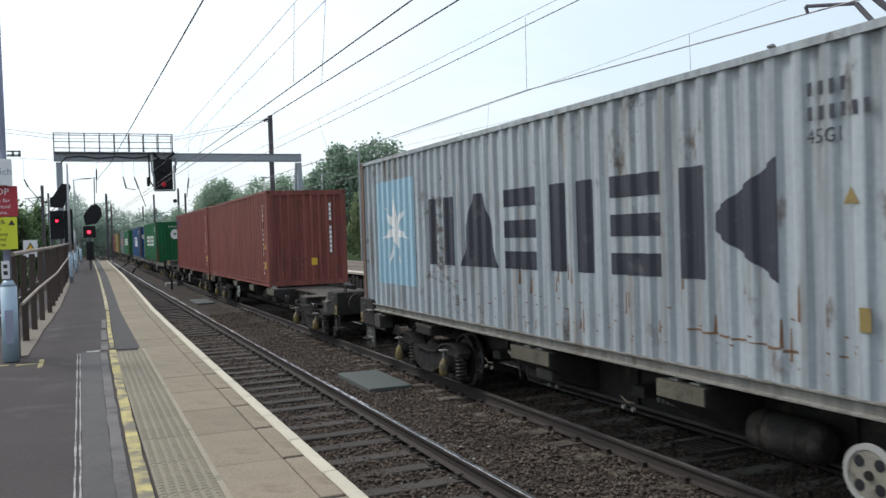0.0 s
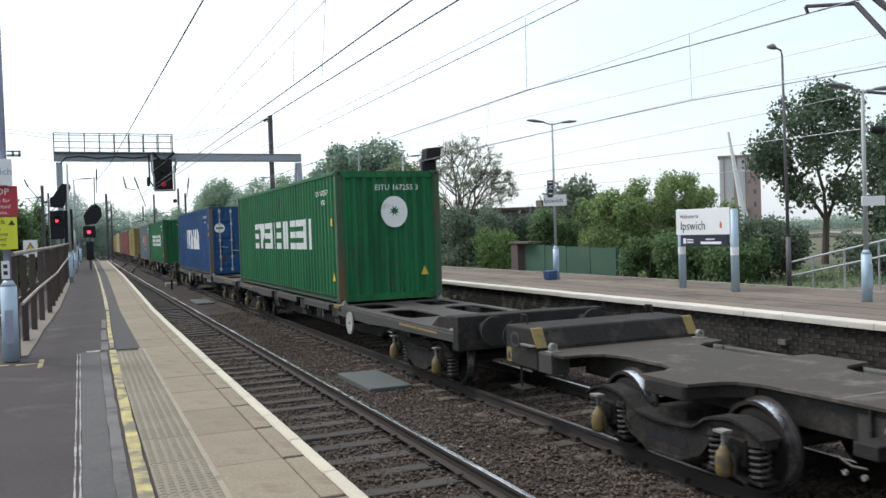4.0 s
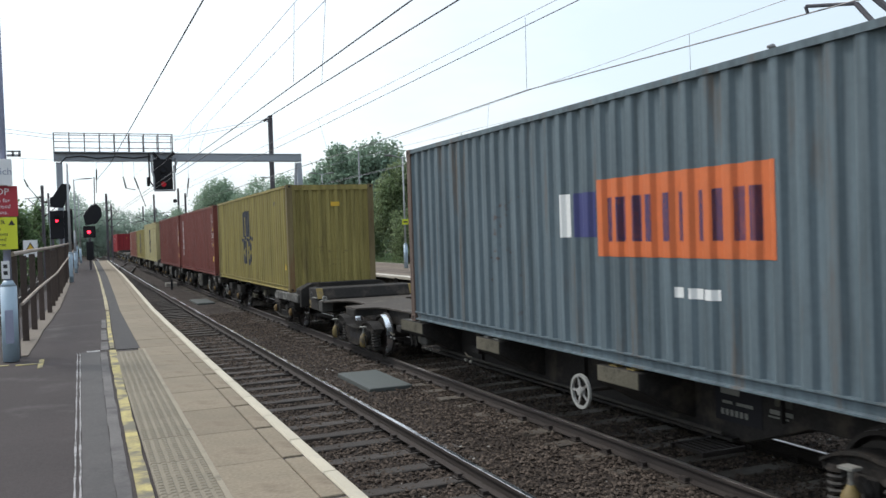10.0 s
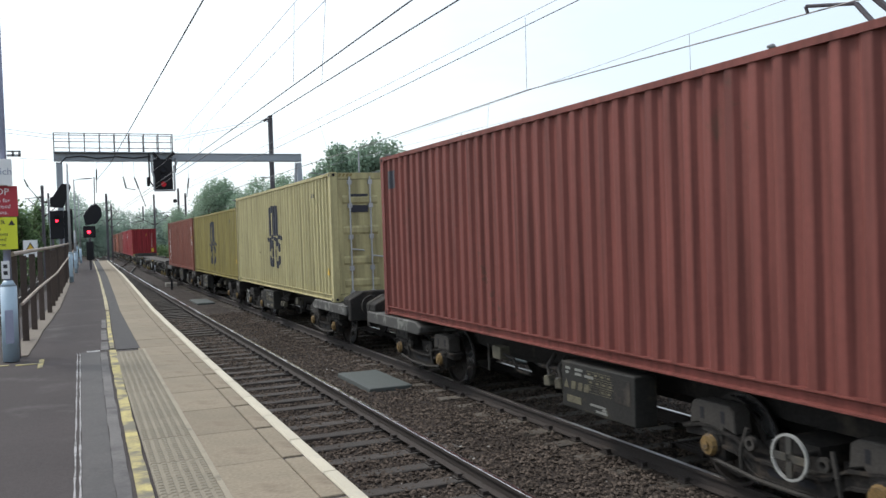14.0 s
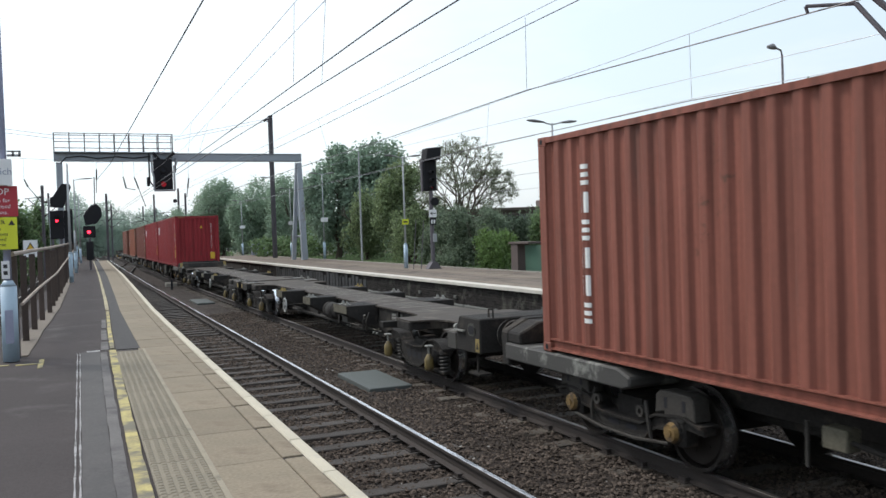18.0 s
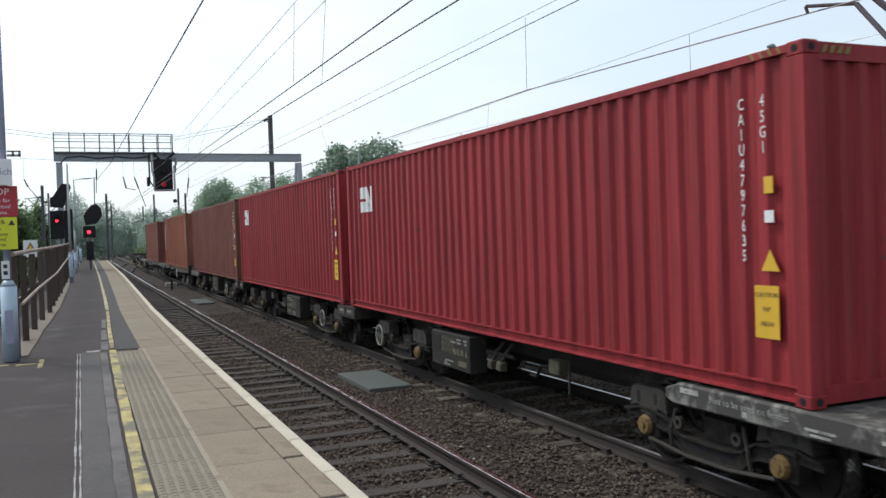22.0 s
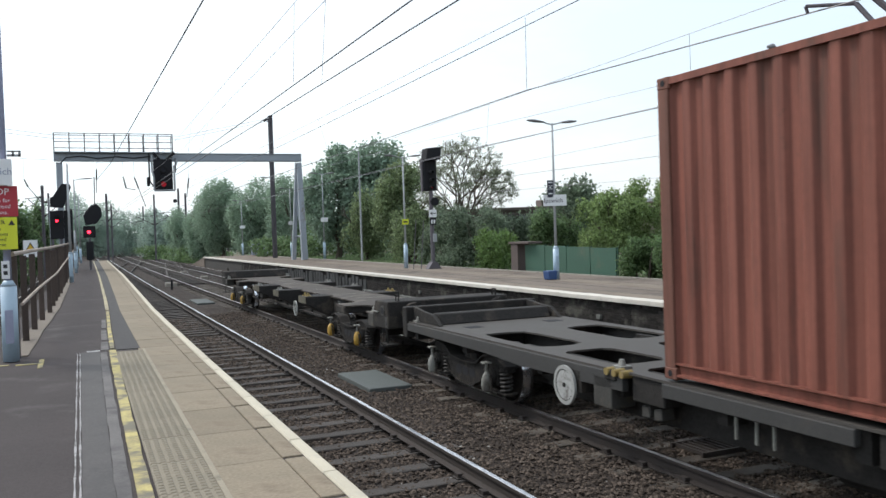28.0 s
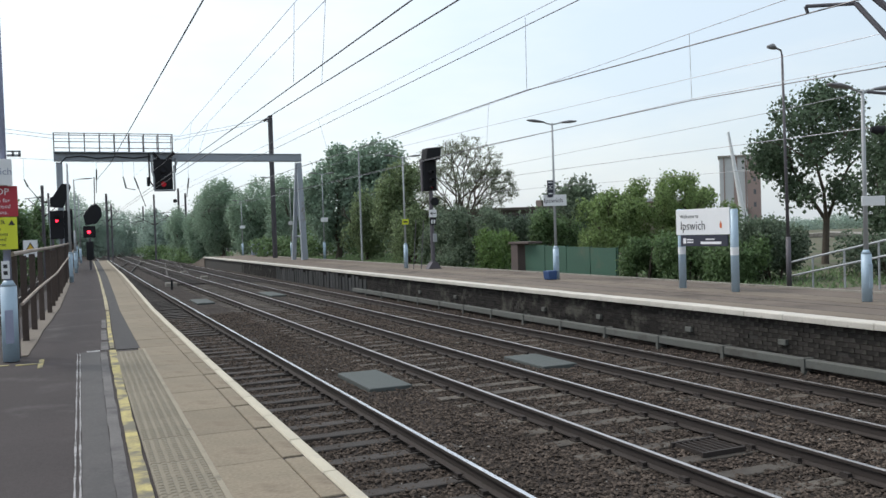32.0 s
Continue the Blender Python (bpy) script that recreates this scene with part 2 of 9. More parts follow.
white_line_mat = mat("worn_white_paint", (0.3, 0.29, 0.29), 0.85, var=0.2, scale=8, fine=60, bump=0.1, dirt=(0.13, 0.125, 0.12), dirt_amount=0.6, dirt_scale=9)
brick_mat = mat("sooty_brick", (0.022, 0.0195, 0.018), 0.9, var=0.4, scale=2, fine=60, bump=0.6, per_object=0.45, island=0.45, dirt=(0.085, 0.082, 0.07), dirt_amount=0.46, dirt_scale=1.7, spec=0.2)
board_mat = mat("dark_board", (0.02, 0.021, 0.022), 0.7, var=0.3, scale=2, fine=40, bump=0.2, per_object=0.5, dirt=(0.2, 0.2, 0.19), dirt_amount=0.22, dirt_scale=2.5, streak=True)
mortar_mat = mat("dark_mortar", (0.034, 0.031, 0.028), 0.95, var=0.3, scale=3, fine=60, bump=0.3)
sleeper_mat = mat("sleeper", (0.046, 0.040, 0.036), 0.9, var=0.25, scale=4, fine=70, bump=0.35, per_object=0.2, dirt=(0.04, 0.032, 0.027), dirt_amount=0.5, dirt_scale=3)
pale_sleeper_mat = mat("dusty_sleeper", (0.098, 0.084, 0.068), 0.9, var=0.3, scale=4, fine=70, bump=0.35, per_object=0.35, dirt=(0.05, 0.041, 0.034), dirt_amount=0.55, dirt_scale=2.2)
rail_side_mat = mat("rail_rust", (0.03, 0.023, 0.02), 0.85, var=0.25, scale=4, fine=60, bump=0.2)
rail_top_mat = mat("polished_rail", (0.74, 0.73, 0.74), 0.24, 1.0, var=0.06, scale=3, fine=30, bump=0.02)
# darker than track 1's heads: the weaker sky reflection is put into the colour
dimmer_rail_mat = mat("dimmer_rail_head", (0.50, 0.47, 0.46), 0.34, 1.0, var=0.15, scale=3, fine=30, bump=0.02)
dull_rail_mat = mat("dull_rail_head", (0.30, 0.27, 0.25), 0.4, 0.9, var=0.1, scale=3, fine=30, bump=0.03)
faint_rail_mat = mat("faint_rail_head", (0.13, 0.12, 0.11), 0.6, 0.4, var=0.1, scale=3, fine=30, bump=0.03)
trough_mat = mat("trough_cover", (0.068, 0.078, 0.075), 0.85, var=0.2, scale=4, fine=60, bump=0.2)
duct_mat = mat("duct_grey", (0.095, 0.098, 0.09), 0.85, var=0.2, scale=4, fine=60, bump=0.2, dirt=(0.06, 0.055, 0.05), dirt_amount=0.35, dirt_scale=2)
faded_line_mat = mat("faded_cream_line", (0.34, 0.30, 0.19), 0.9, var=0.2, scale=5, fine=50, bump=0.1, dirt=(0.12, 0.105, 0.09), dirt_amount=0.5, dirt_scale=3)
dirt_strip_mat = mat("dirty_concrete", (0.15, 0.125, 0.1), 0.95, var=0.3, scale=2, fine=50, bump=0.3, dirt=(0.075, 0.062, 0.052), dirt_amount=0.5, dirt_scale=2)
band_mat = mat("worn_brown_band", (0.10, 0.084, 0.07), 0.95, var=0.3, scale=2, fine=60, bump=0.2, dirt=(0.15, 0.125, 0.1), dirt_amount=0.5, dirt_scale=1.5)
buff_band_mat = mat("buff_band", (0.185, 0.155, 0.125), 0.95, spec=0.15, var=0.25, scale=0.6, fine=60, bump=0.2, dirt=(0.11, 0.09, 0.075), dirt_amount=0.45, dirt_scale=0.7)
smooth_asphalt_mat = mat("smooth_asphalt", (0.068, 0.063, 0.062), 0.95, var=0.26, scale=3, fine=50, bump=0.2, dirt=(0.052, 0.049, 0.049), dirt_amount=0.45, dirt_scale=2)
concrete_mat = mat("concrete", (0.25, 0.23, 0.20), 0.9, var=0.2, scale=2, fine=60, bump=0.3, dirt=(0.12, 0.11, 0.095), dirt_amount=0.4, dirt_scale=2)
steel_mat = mat("galvanised_steel", (0.34, 0.36, 0.38), 0.5, 0.55, var=0.15, scale=3, fine=50, bump=0.08, dirt=(0.2, 0.19, 0.18), dirt_amount=0.3, dirt_scale=3)
railing_mat = mat("dark_railing", (0.15, 0.14, 0.145), 0.7, 0.2, var=0.2, scale=3, fine=40, bump=0.08)
gantry_mat = mat("gantry_paint", (0.29, 0.32, 0.36), 0.55, 0.2, var=0.1, scale=1, fine=30, bump=0.05, dirt=(0.2, 0.17, 0.15), dirt_amount=0.25, dirt_scale=1)
mast_mat = mat("weathered_mast", (0.115, 0.107, 0.12), 0.7, 0.3, var=0.15, scale=2, fine=40, bump=0.08)
blue_post_mat = mat("pale_blue_paint", (0.33, 0.43, 0.52), 0.45, 0.1, var=0.08, scale=3, fine=40, bump=0.04, dirt=(0.3, 0.35, 0.4), dirt_amount=0.3, dirt_scale=5)
lilac_post_mat = mat("grey_blue_paint", (0.27, 0.29, 0.40), 0.45, 0.1, var=0.08, scale=3, fine=40, bump=0.04)
lamp_mat = mat("lamp_head_grey", (0.19, 0.19, 0.2), 0.5, 0.2, var=0.1, bump=0.03)
fence_mat = mat("brown_fence", (0.06, 0.043, 0.036), 0.85, var=0.3, scale=3, fine=40, bump=0.3, per_object=0.2, dirt=(0.13, 0.1, 0.08), dirt_amount=0.3, dirt_scale=4)
fence_rail_mat = mat("weathered_rail", (0.3, 0.25, 0.21), 0.85, var=0.25, scale=4, fine=40, bump=0.3)
wire_mat = mat("overhead_wire", (0.11, 0.105, 0.11), 0.5, 0.6, var=0.1, bump=0)
thin_wire_mat = mat("thin_wire", (0.3, 0.3, 0.33), 0.5, 0.5, var=0.1, bump=0)
# also on flat plates that put the dark inside holes into colour
black_mat = mat("black_plastic_and_hole_dark", (0.018, 0.018, 0.021), 0.75, var=0.2, bump=0.05, spec=0.2)
white_mat = mat("white_sign", (0.72, 0.73, 0.75), 0.5, var=0.04, bump=0.02)
navy_mat = mat("navy_panel", (0.02, 0.022, 0.04), 0.5, var=0.1, bump=0.02)
red_sign_mat = mat("red_sign", (0.40, 0.028, 0.045), 0.5, var=0.06, bump=0.02)
yellow_sign_mat = mat("yellow_sign", (0.62, 0.66, 0.035), 0.5, var=0.05, bump=0.02)
ink_mat = mat("sign_ink", (0.025, 0.025, 0.03), 0.6, var=0.1, bump=0)
green_fence_mat = mat("green_mesh_fence", (0.032, 0.085, 0.058), 0.7, var=0.2, scale=1.2, fine=30, bump=0.1, dirt=(0.06, 0.09, 0.06), dirt_amount=0.3, dirt_scale=0.8)
red_lamp_mat = glow("signal_red", (1.0, 0.02, 0.05), 6.0)
dim_red_mat = glow("dim_signal_red", (0.45, 0.008, 0.02), 0.35)
pole_mat = mat("grey_pole", (0.34, 0.355, 0.37), 0.5, 0.1, var=0.1, scale=3, fine=40, bump=0.04)
far_coping_mat = mat("white_painted_coping", (0.50, 0.47, 0.42), 0.8, var=0.12, scale=3, fine=60, bump=0.15, per_object=0.06, dirt=(0.3, 0.28, 0.25), dirt_amount=0.3, dirt_scale=5)
blue_bin_mat = mat("blue_plastic", (0.022, 0.06, 0.17), 0.5, var=0.1, bump=0.03)
bark_mat = mat("bark", (0.075, 0.06, 0.045), 0.9, var=0.3, scale=5, fine=40, bump=0.5)

# ---- ground, ballast and tracks ----
def lerp_line(table):
    ys, xs = [a for a, b in table], [b for a, b in table]
    return lambda y: float(np.interp(y, ys, xs))


near_edge = lerp_line([(-8, 1.52), (6, 1.545), (12, 1.57), (17, 1.61), (21, 1.65), (26, 1.76), (44, 2.13), (83, 2.67)])
fence_x = lerp_line([(12, -0.83), (16.9, -0.73), (23.3, -0.53), (33.5, -0.41), (60, -0.12), (80, 0.28)])

gx = [-3000, -900, -300, -120, -60, -30, -14, -7, 15.16, 15.2, 18, 24, 40, 70, 140, 320, 900, 3000]
gy = [-300, -100, -40, -20, 0, 20, 40, 60, 80, 88, 100, 130, 170, 240, 400, 900, 3000]
gv, gf = [], []
for y in gy:
    for x in gx:
        z = -0.5
        if x > 15.18:
            z = 0.78 if y < 90 else (0.4 if y < 140 else -0.2)
        if x < -10:
            z = -0.4
        gv.append((x, y, z))
w = len(gx)
for j in range(len(gy) - 1):
    for i in range(w - 1):
        a = j * w + i
        gf.append((a, a + 1, a + w + 1, a + w))
ground = tagged(big("ground", gv, gf, earth_mat), "rough grass and earth beside the railway", "ground", kind="structure")


def bed_height(x, y):
    z = (-0.205 if x < 3.95 else -0.172) + 0.03 * noise.noise((x * 1.1, y * 0.6, 0.0)) + 0.025 * noise.noise((x * 6, y * 6, 3.0))
    for c in (TRACK_1, TRACK_2, TRACK_3):
        if abs(x - c) < 1.3:
            z -= 0.015
    if x > 10.25:
        z += 0.20 * min(1.0, (x - 10.25) / 0.4)
    return z


bv, bf = [], []
ys = list(np.arange(-12, 2, 1.0)) + list(np.arange(2, 34, 0.16)) + list(np.arange(34, 90, 1.0)) + list(np.arange(90, 420, 10.0))
xs = list(np.arange(-7.0, -0.9, 0.8)) + list(np.arange(1.0, 11.05, 0.14))
for y in ys:
    for x in xs:
        bv.append((x + (bend(y) if y > 40 else 0), y, bed_height(x, y)))
w = len(xs)
for j in range(len(ys) - 1):
    for i in range(w - 1):
        a = j * w + i
        bf.append((a, a + 1, a + w + 1, a + w))
for k in range(1, 9):
    bv += [(11.05 + k * 1.2 + bend(y), y, -0.25 - 0.02 * k) for y in ys if y >= 90]
bed = tagged(big("ballast_bed", bv[:len(ys) * w], bf, ballast_mat), "brown stone ballast bed under the tracks", "ballast", kind="structure")
for p in bed.data.polygons:
    p.use_smooth = True

RAIL = [(-0.07, -0.159), (0.07, -0.159), (0.07, -0.148), (0.012, -0.128), (0.01, -0.045), (0.036, -0.032), (0.036, -0.004), (0.03, 0.0), (-0.03, 0.0), (-0.036, -0.004), (-0.036, -0.032), (-0.01, -0.045), (-0.012, -0.128), (-0.07, -0.148)]
RY = [-15] + list(range(0, 60, 10)) + list(range(60, 420, 15))
sleeper_mesh = Mesh().prism([(-0.125, -0.38), (0.125, -0.38), (0.115, -0.168), (0.1, -0.16), (-0.1, -0.16), (-0.115, -0.168)], -1.25, 1.25, "x").data("sleeper", sleeper_mat)
pale_sleeper_mesh = sleeper_mesh.copy()
pale_sleeper_mesh.materials[0] = pale_sleeper_mat
chair = Mesh()
for sx in (-0.7525, 0.7525):
    chair.box(sx - 0.15, sx + 0.15, -0.075, 0.075, -0.162, -0.146)
    for d in (-0.1, 0.1):
        chair.box(sx + d - 0.03, sx + d + 0.03, -0.05, 0.05, -0.148, -0.105)
chair_mesh = chair.data("rail_fastening", rail_side_mat)


def track(number, x, first, last, head, y0=-15, y1=405):
    root = thing(f"track_{number}", pose(0, 0, 0), "running line of steel rails on sleepers in ballast", "track", kind="structure")
    ry = [y for y in RY if y0 <= y <= y1]
    for sx in (-0.7525, 0.7525):
        r = part("rail", Mesh().sweep(RAIL, along(x + sx, 0, ry)), rail_side_mat, root)
        part("running_band", Mesh().sweep([(-0.026, 0.0), (0.026, 0.0), (0.023, 0.002), (-0.023, 0.002)], along(x + sx, 0.0, ry)), head, r, "bright worn rail head")
    rnd = random.Random(number)
    y, far = y0 + 0.3, Mesh()
    while y < 190:
        tilt = rnd.uniform(-1, 1)
        if first <= y <= last:
            s = part("sleeper", pale_sleeper_mesh if number in (2, 3) else sleeper_mesh, None, root, m=pose(x + bend(y) + rnd.uniform(-0.03, 0.03), y, rnd.uniform(-0.012, 0.004) - {1: 0.022, 2: 0.002, 3: 0.012}.get(number, 0.012), 0, 0, tilt))
            part("rail_fastening", chair_mesh, None, s)
        elif y > 0 or number == 0:
            far.box(x + bend(y) - 1.25, x + bend(y) + 1.25, y - 0.12, y + 0.12, -0.3, -0.165)
        y += 0.68
    tagged(part("far_sleepers", far, sleeper_mat, root), kind="stuff")
    return root


track(1, TRACK_1, 2, 52, rail_top_mat)
track(2, TRACK_2, 3, 52, dimmer_rail_mat)
track(3, TRACK_3, 4, 52, dimmer_rail_mat)
track(0, TRACK_0, 8, 40, dull_rail_mat)

# crossovers between the lines beyond the platforms
xo = thing("crossover", pose(0, 0, 0), "diagonal crossover rails joining two running lines", "track", kind="structure")
for xa, xb, ya, yb in ((TRACK_1, TRACK_2, 74, 118), (TRACK_2, TRACK_1, 80, 126), (TRACK_2, TRACK_3, 62, 100), (TRACK_3, 12.8, 84, 134)):
    for sx in (-0.75, 0.75):
        line = []
        for k in range(13):
            f = k / 12
            y = ya + (yb - ya) * f
            line.append((xa + sx + (xb - xa) * f + bend(y), y, 0.002))
        r = part("rail", Mesh().sweep(RAIL, line), rail_side_mat, xo)
        part("running_band", Mesh().sweep([(-0.014, 0.0), (0.014, 0.0), (0.012, 0.002), (-0.012, 0.002)], line), faint_rail_mat, r)

# ---- near platform ----
def strip(name, inner, outer, ys, z0, z1, material, label, category, bevel=0.0):
    vs, fs = [], []
    for y in ys:
        vs += [(inner(y), y, z1), (outer(y), y, z1), (outer(y), y, z0), (inner(y), y, z0)]
    n = len(ys)
    for j in range(n - 1):
        a = 4 * j
        fs += [(a, a + 1, a + 5, a + 4), (a + 1, a + 2, a + 6, a + 5), (a + 2, a + 3, a + 7, a + 6), (a + 3, a, a + 4, a + 7)]
    fs += [(0, 1, 2, 3), (4 * n - 1, 4 * n - 2, 4 * n - 3, 4 * n - 4)]
    return solid(name, Mesh().add(vs, fs), material, label, category, kind="structure", bevel=bevel)


PY = [-8, -4, 0, 3, 6, 9, 12, 15, 18, 21, 24, 27, 32, 38, 44, 55, 65, 75, 83]
platform = strip("platform_near", lambda y: fence_x(y) - (0.55 if y > 14 else 1.7), lambda y: near_edge(y) - 0.05, PY, -0.5, PLAT - 0.012, asphalt_mat, "dark worn asphalt station platform", "platform")

# ---- far platform ----
FE, FB = 10.86, 15.16
FY = [-14, 0, 10, 20, 30, 40, 50, 60, 70, 76, 81]
strip("platform_far", lambda y: FE + 0.1, lambda y: FB, FY, -0.5, PLAT - 0.01, asphalt_far_mat, "weathered asphalt surface of the island platform", "platform")
far_wall = thing("wall_far_platform", pose(0, 0, 0), "sooty brick face of the platform below its white edge", "wall", kind="structure")
part("mortar_backing", Mesh().box(FE + 0.062, FE + 0.14, -14, 81, -0.5, 0.54).box(FE + 0.092, FE + 0.14, -14, 81, 0.54, 0.8), mortar_mat, far_wall)

# ---- the freight train: wagons and containers ----
S_V, S_A = 11.770, -0.01131


def run(t):
    return S_V * t + S_A * t * t / 2


def train_pose(s, t, z=0.0):
    y = s - run(t)
    return Matrix.Translation((TRACK_2 + bend(y), y, z)) @ Matrix.Rotation(-math.atan(turn(y)), 4, "Z")


MOVERS = []
DECK = 0.98
wheel_mat = mat("wheel_steel", (0.034, 0.029, 0.026), 0.6, 0.5, var=0.2, scale=5, fine=40, bump=0.1)
tread_mat = mat("wheel_tread", (0.85, 0.87, 0.90), 0.27, 1.0, var=0.05, bump=0.02)
bogie_mat = mat("bogie_grime", (0.023, 0.021, 0.0195), 0.9, 0.0, spec=0.18, var=0.5, scale=7, fine=30, bump=0.55, dirt=(0.060, 0.048, 0.039), dirt_amount=0.38, dirt_scale=5)
axle_cap_mat = mat("rusty_axle_cap", (0.155, 0.095, 0.030), 0.8, var=0.35, scale=12, fine=50, bump=0.3, dirt=(0.05, 0.036, 0.026), dirt_amount=0.48, dirt_scale=11)
frame_mat = mat("wagon_frame", (0.0235, 0.0217, 0.0203), 0.85, 0.0, spec=0.22, var=0.42, scale=2.6, fine=34, bump=0.3, dirt=(0.062, 0.052, 0.043), dirt_amount=0.42, dirt_scale=2.2)
deck_mat = mat("wagon_deck", (0.052, 0.0435, 0.0365), 0.8, 0.0, spec=0.3, var=0.3, scale=1.5, fine=40, bump=0.2, dirt=(0.125, 0.107, 0.09), dirt_amount=0.42, dirt_scale=2.4)
pale_sill_mat = mat("grey_sill", (0.20, 0.198, 0.18), 0.7, 0.0, var=0.25, scale=3, fine=40, bump=0.1, dirt=(0.075, 0.066, 0.055), dirt_amount=0.5, dirt_scale=3)
shoulder_mat = mat("dusty_casting", (0.046, 0.042, 0.038), 0.85, 0.0, spec=0.25, var=0.3, scale=4, fine=40, bump=0.3, dirt=(0.035, 0.03, 0.027), dirt_amount=0.4, dirt_scale=4)
dusty_face_mat = mat("dusty_end_plate", (0.098, 0.090, 0.068), 0.85, spec=0.2, var=0.35, scale=3, fine=40, bump=0.2, dirt=(0.035, 0.031, 0.027), dirt_amount=0.4, dirt_scale=4)
# grime, plus the wagon's shade put into a darker base colour
data_box_mat = mat("grimy_shaded_data_box", (0.021, 0.020, 0.018), 0.8, spec=0.3, var=0.4, scale=4, fine=40, bump=0.2, dirt=(0.055, 0.046, 0.030), dirt_amount=0.35, dirt_scale=4)
faded_stencil_mat = mat("faded_stencil", (0.105, 0.092, 0.058), 0.8, var=0.3, scale=9, fine=50, bump=0.05, dirt=(0.04, 0.035, 0.028), dirt_amount=0.45, dirt_scale=7)
spring_mat = mat("spring", (0.034, 0.031, 0.028), 0.75, 0.0, var=0.2, bump=0.1)
damper_mat = mat("ochre_damper", (0.155, 0.112, 0.037), 0.6, var=0.25, scale=8, fine=40, bump=0.1, dirt=(0.07, 0.055, 0.04), dirt_amount=0.5, dirt_scale=7)
hand_mat = mat("white_handwheel", (0.30, 0.30, 0.285), 0.5, var=0.15, bump=0.03, dirt=(0.12, 0.11, 0.09), dirt_amount=0.3, dirt_scale=9)
worn_white_mat = mat("worn_white_steel", (0.34, 0.34, 0.33), 0.6, var=0.2, scale=8, fine=40, bump=0.05, dirt=(0.1, 0.09, 0.08), dirt_amount=0.5, dirt_scale=9)
ochre_mat = mat("ochre_marking", (0.22, 0.16, 0.05), 0.75, var=0.2, scale=6, fine=40, bump=0.1, dirt=(0.15, 0.11, 0.06), dirt_amount=0.4, dirt_scale=6)
plate_mat = mat("data_panel", (0.037, 0.035, 0.031), 0.8, var=0.3, scale=4, fine=40, bump=0.2, dirt=(0.085, 0.072, 0.05), dirt_amount=0.4, dirt_scale=3)
spigot_plate_mat = mat("rubbed_steel_plate", (0.085, 0.078, 0.07), 0.7, 0.1, var=0.3, scale=5, fine=40, bump=0.1, dirt=(0.16, 0.15, 0.13), dirt_amount=0.3, dirt_scale=4)
tread_worn_mat = mat("worn_deck_stripe", (0.2, 0.185, 0.17), 0.6, 0.3, var=0.3, scale=6, fine=40, bump=0.1, dirt=(0.08, 0.07, 0.065), dirt_amount=0.5, dirt_scale=5)
sill_patch_mat = mat("patchy_sill", (0.045, 0.043, 0.040), 0.75, 0.0, var=0.25, scale=2, fine=40, bump=0.1, dirt=(0.21, 0.21, 0.19), dirt_amount=0.42, dirt_scale=3.6)
skel_sill_mat = mat("dusty_grey_sill", (0.034, 0.033, 0.032), 0.8, 0.0, var=0.25, scale=2, fine=40, bump=0.1, dirt=(0.045, 0.04, 0.036), dirt_amount=0.4, dirt_scale=2)
skel_deck_mat = mat("worn_skeletal_deck", (0.050, 0.044, 0.039), 0.75, 0.1, var=0.25, scale=1.5, fine=40, bump=0.15, dirt=(0.042, 0.036, 0.031), dirt_amount=0.42, dirt_scale=1.2)
cream_wheel_mat = mat("dusty_cream_paint", (0.20, 0.19, 0.155), 0.7, var=0.2, scale=8, fine=40, bump=0.05, dirt=(0.1, 0.09, 0.07), dirt_amount=0.5, dirt_scale=9)
stencil_mat = mat("stencil_white", (0.17, 0.17, 0.155), 0.7, var=0.2, bump=0)

wheel_disc = Mesh()
for s in (-1, 1):
    wheel_disc.tube((0.70 * s, 0, 0), (0.80 * s, 0, 0), 0.40, 0.34, 24)
    wheel_disc.ring((0.69 * s, 0, 0), "x", 0.30, 0.45, 0.014, 28)
wheel_disc.tube((-1.0, 0, 0), (1.0, 0, 0), 0.075, n=10)
for s in (-1, 1):
    for k in range(6):
        a = k * math.pi / 3
        wheel_disc.tube((0.79 * s, 0.22 * math.sin(a), 0.22 * math.cos(a)), (0.81 * s, 0.22 * math.sin(a), 0.22 * math.cos(a)), 0.035, n=8)
body_faces = len(wheel_disc.f)
for s in (-1, 1):
    wheel_disc.ring((0.765 * s, 0, 0), "x", 0.385, 0.42, 0.06, 32)
wheelset_mesh = bpy.data.meshes.new("wheelset")
wheelset_mesh.from_pydata(wheel_disc.v, [], wheel_disc.f)
wheelset_mesh.materials.append(wheel_mat)
wheelset_mesh.materials.append(tread_mat)
for f in wheelset_mesh.polygons:
    f.material_index = 1 if f.index >= body_faces and (f.index - body_faces) % 4 == 1 else 0


def eased(table):
    """A smooth line through a few heights, the same on both sides of the middle."""
    ds, zs = [a for a, b in table], [b for a, b in table]

    def at(d):
        d = min(abs(d), ds[-1])
        for d0, d1, z0, z1 in zip(ds, ds[1:], zs, zs[1:]):
            if d <= d1:
                return z0 + (z1 - z0) * (1 - math.cos(math.pi * (d - d0) / (d1 - d0))) / 2
    return at


Y_TOP, Y_LOW = eased([(0, 0.49), (0.40, 0.51), (0.74, 0.66), (1.0, 0.69), (1.22, 0.65), (1.38, 0.56)]), eased([(0, 0.17), (0.24, 0.18), (0.50, 0.27), (0.78, 0.50), (1.0, 0.55), (1.38, 0.50)])
A_TOP, A_LOW = eased([(0, 0.39), (0.34, 0.40), (0.66, 0.54), (1.0, 0.58), (1.32, 0.52)]), eased([(0, 0.25), (0.34, 0.26), (0.62, 0.42), (1.0, 0.47), (1.32, 0.45)])


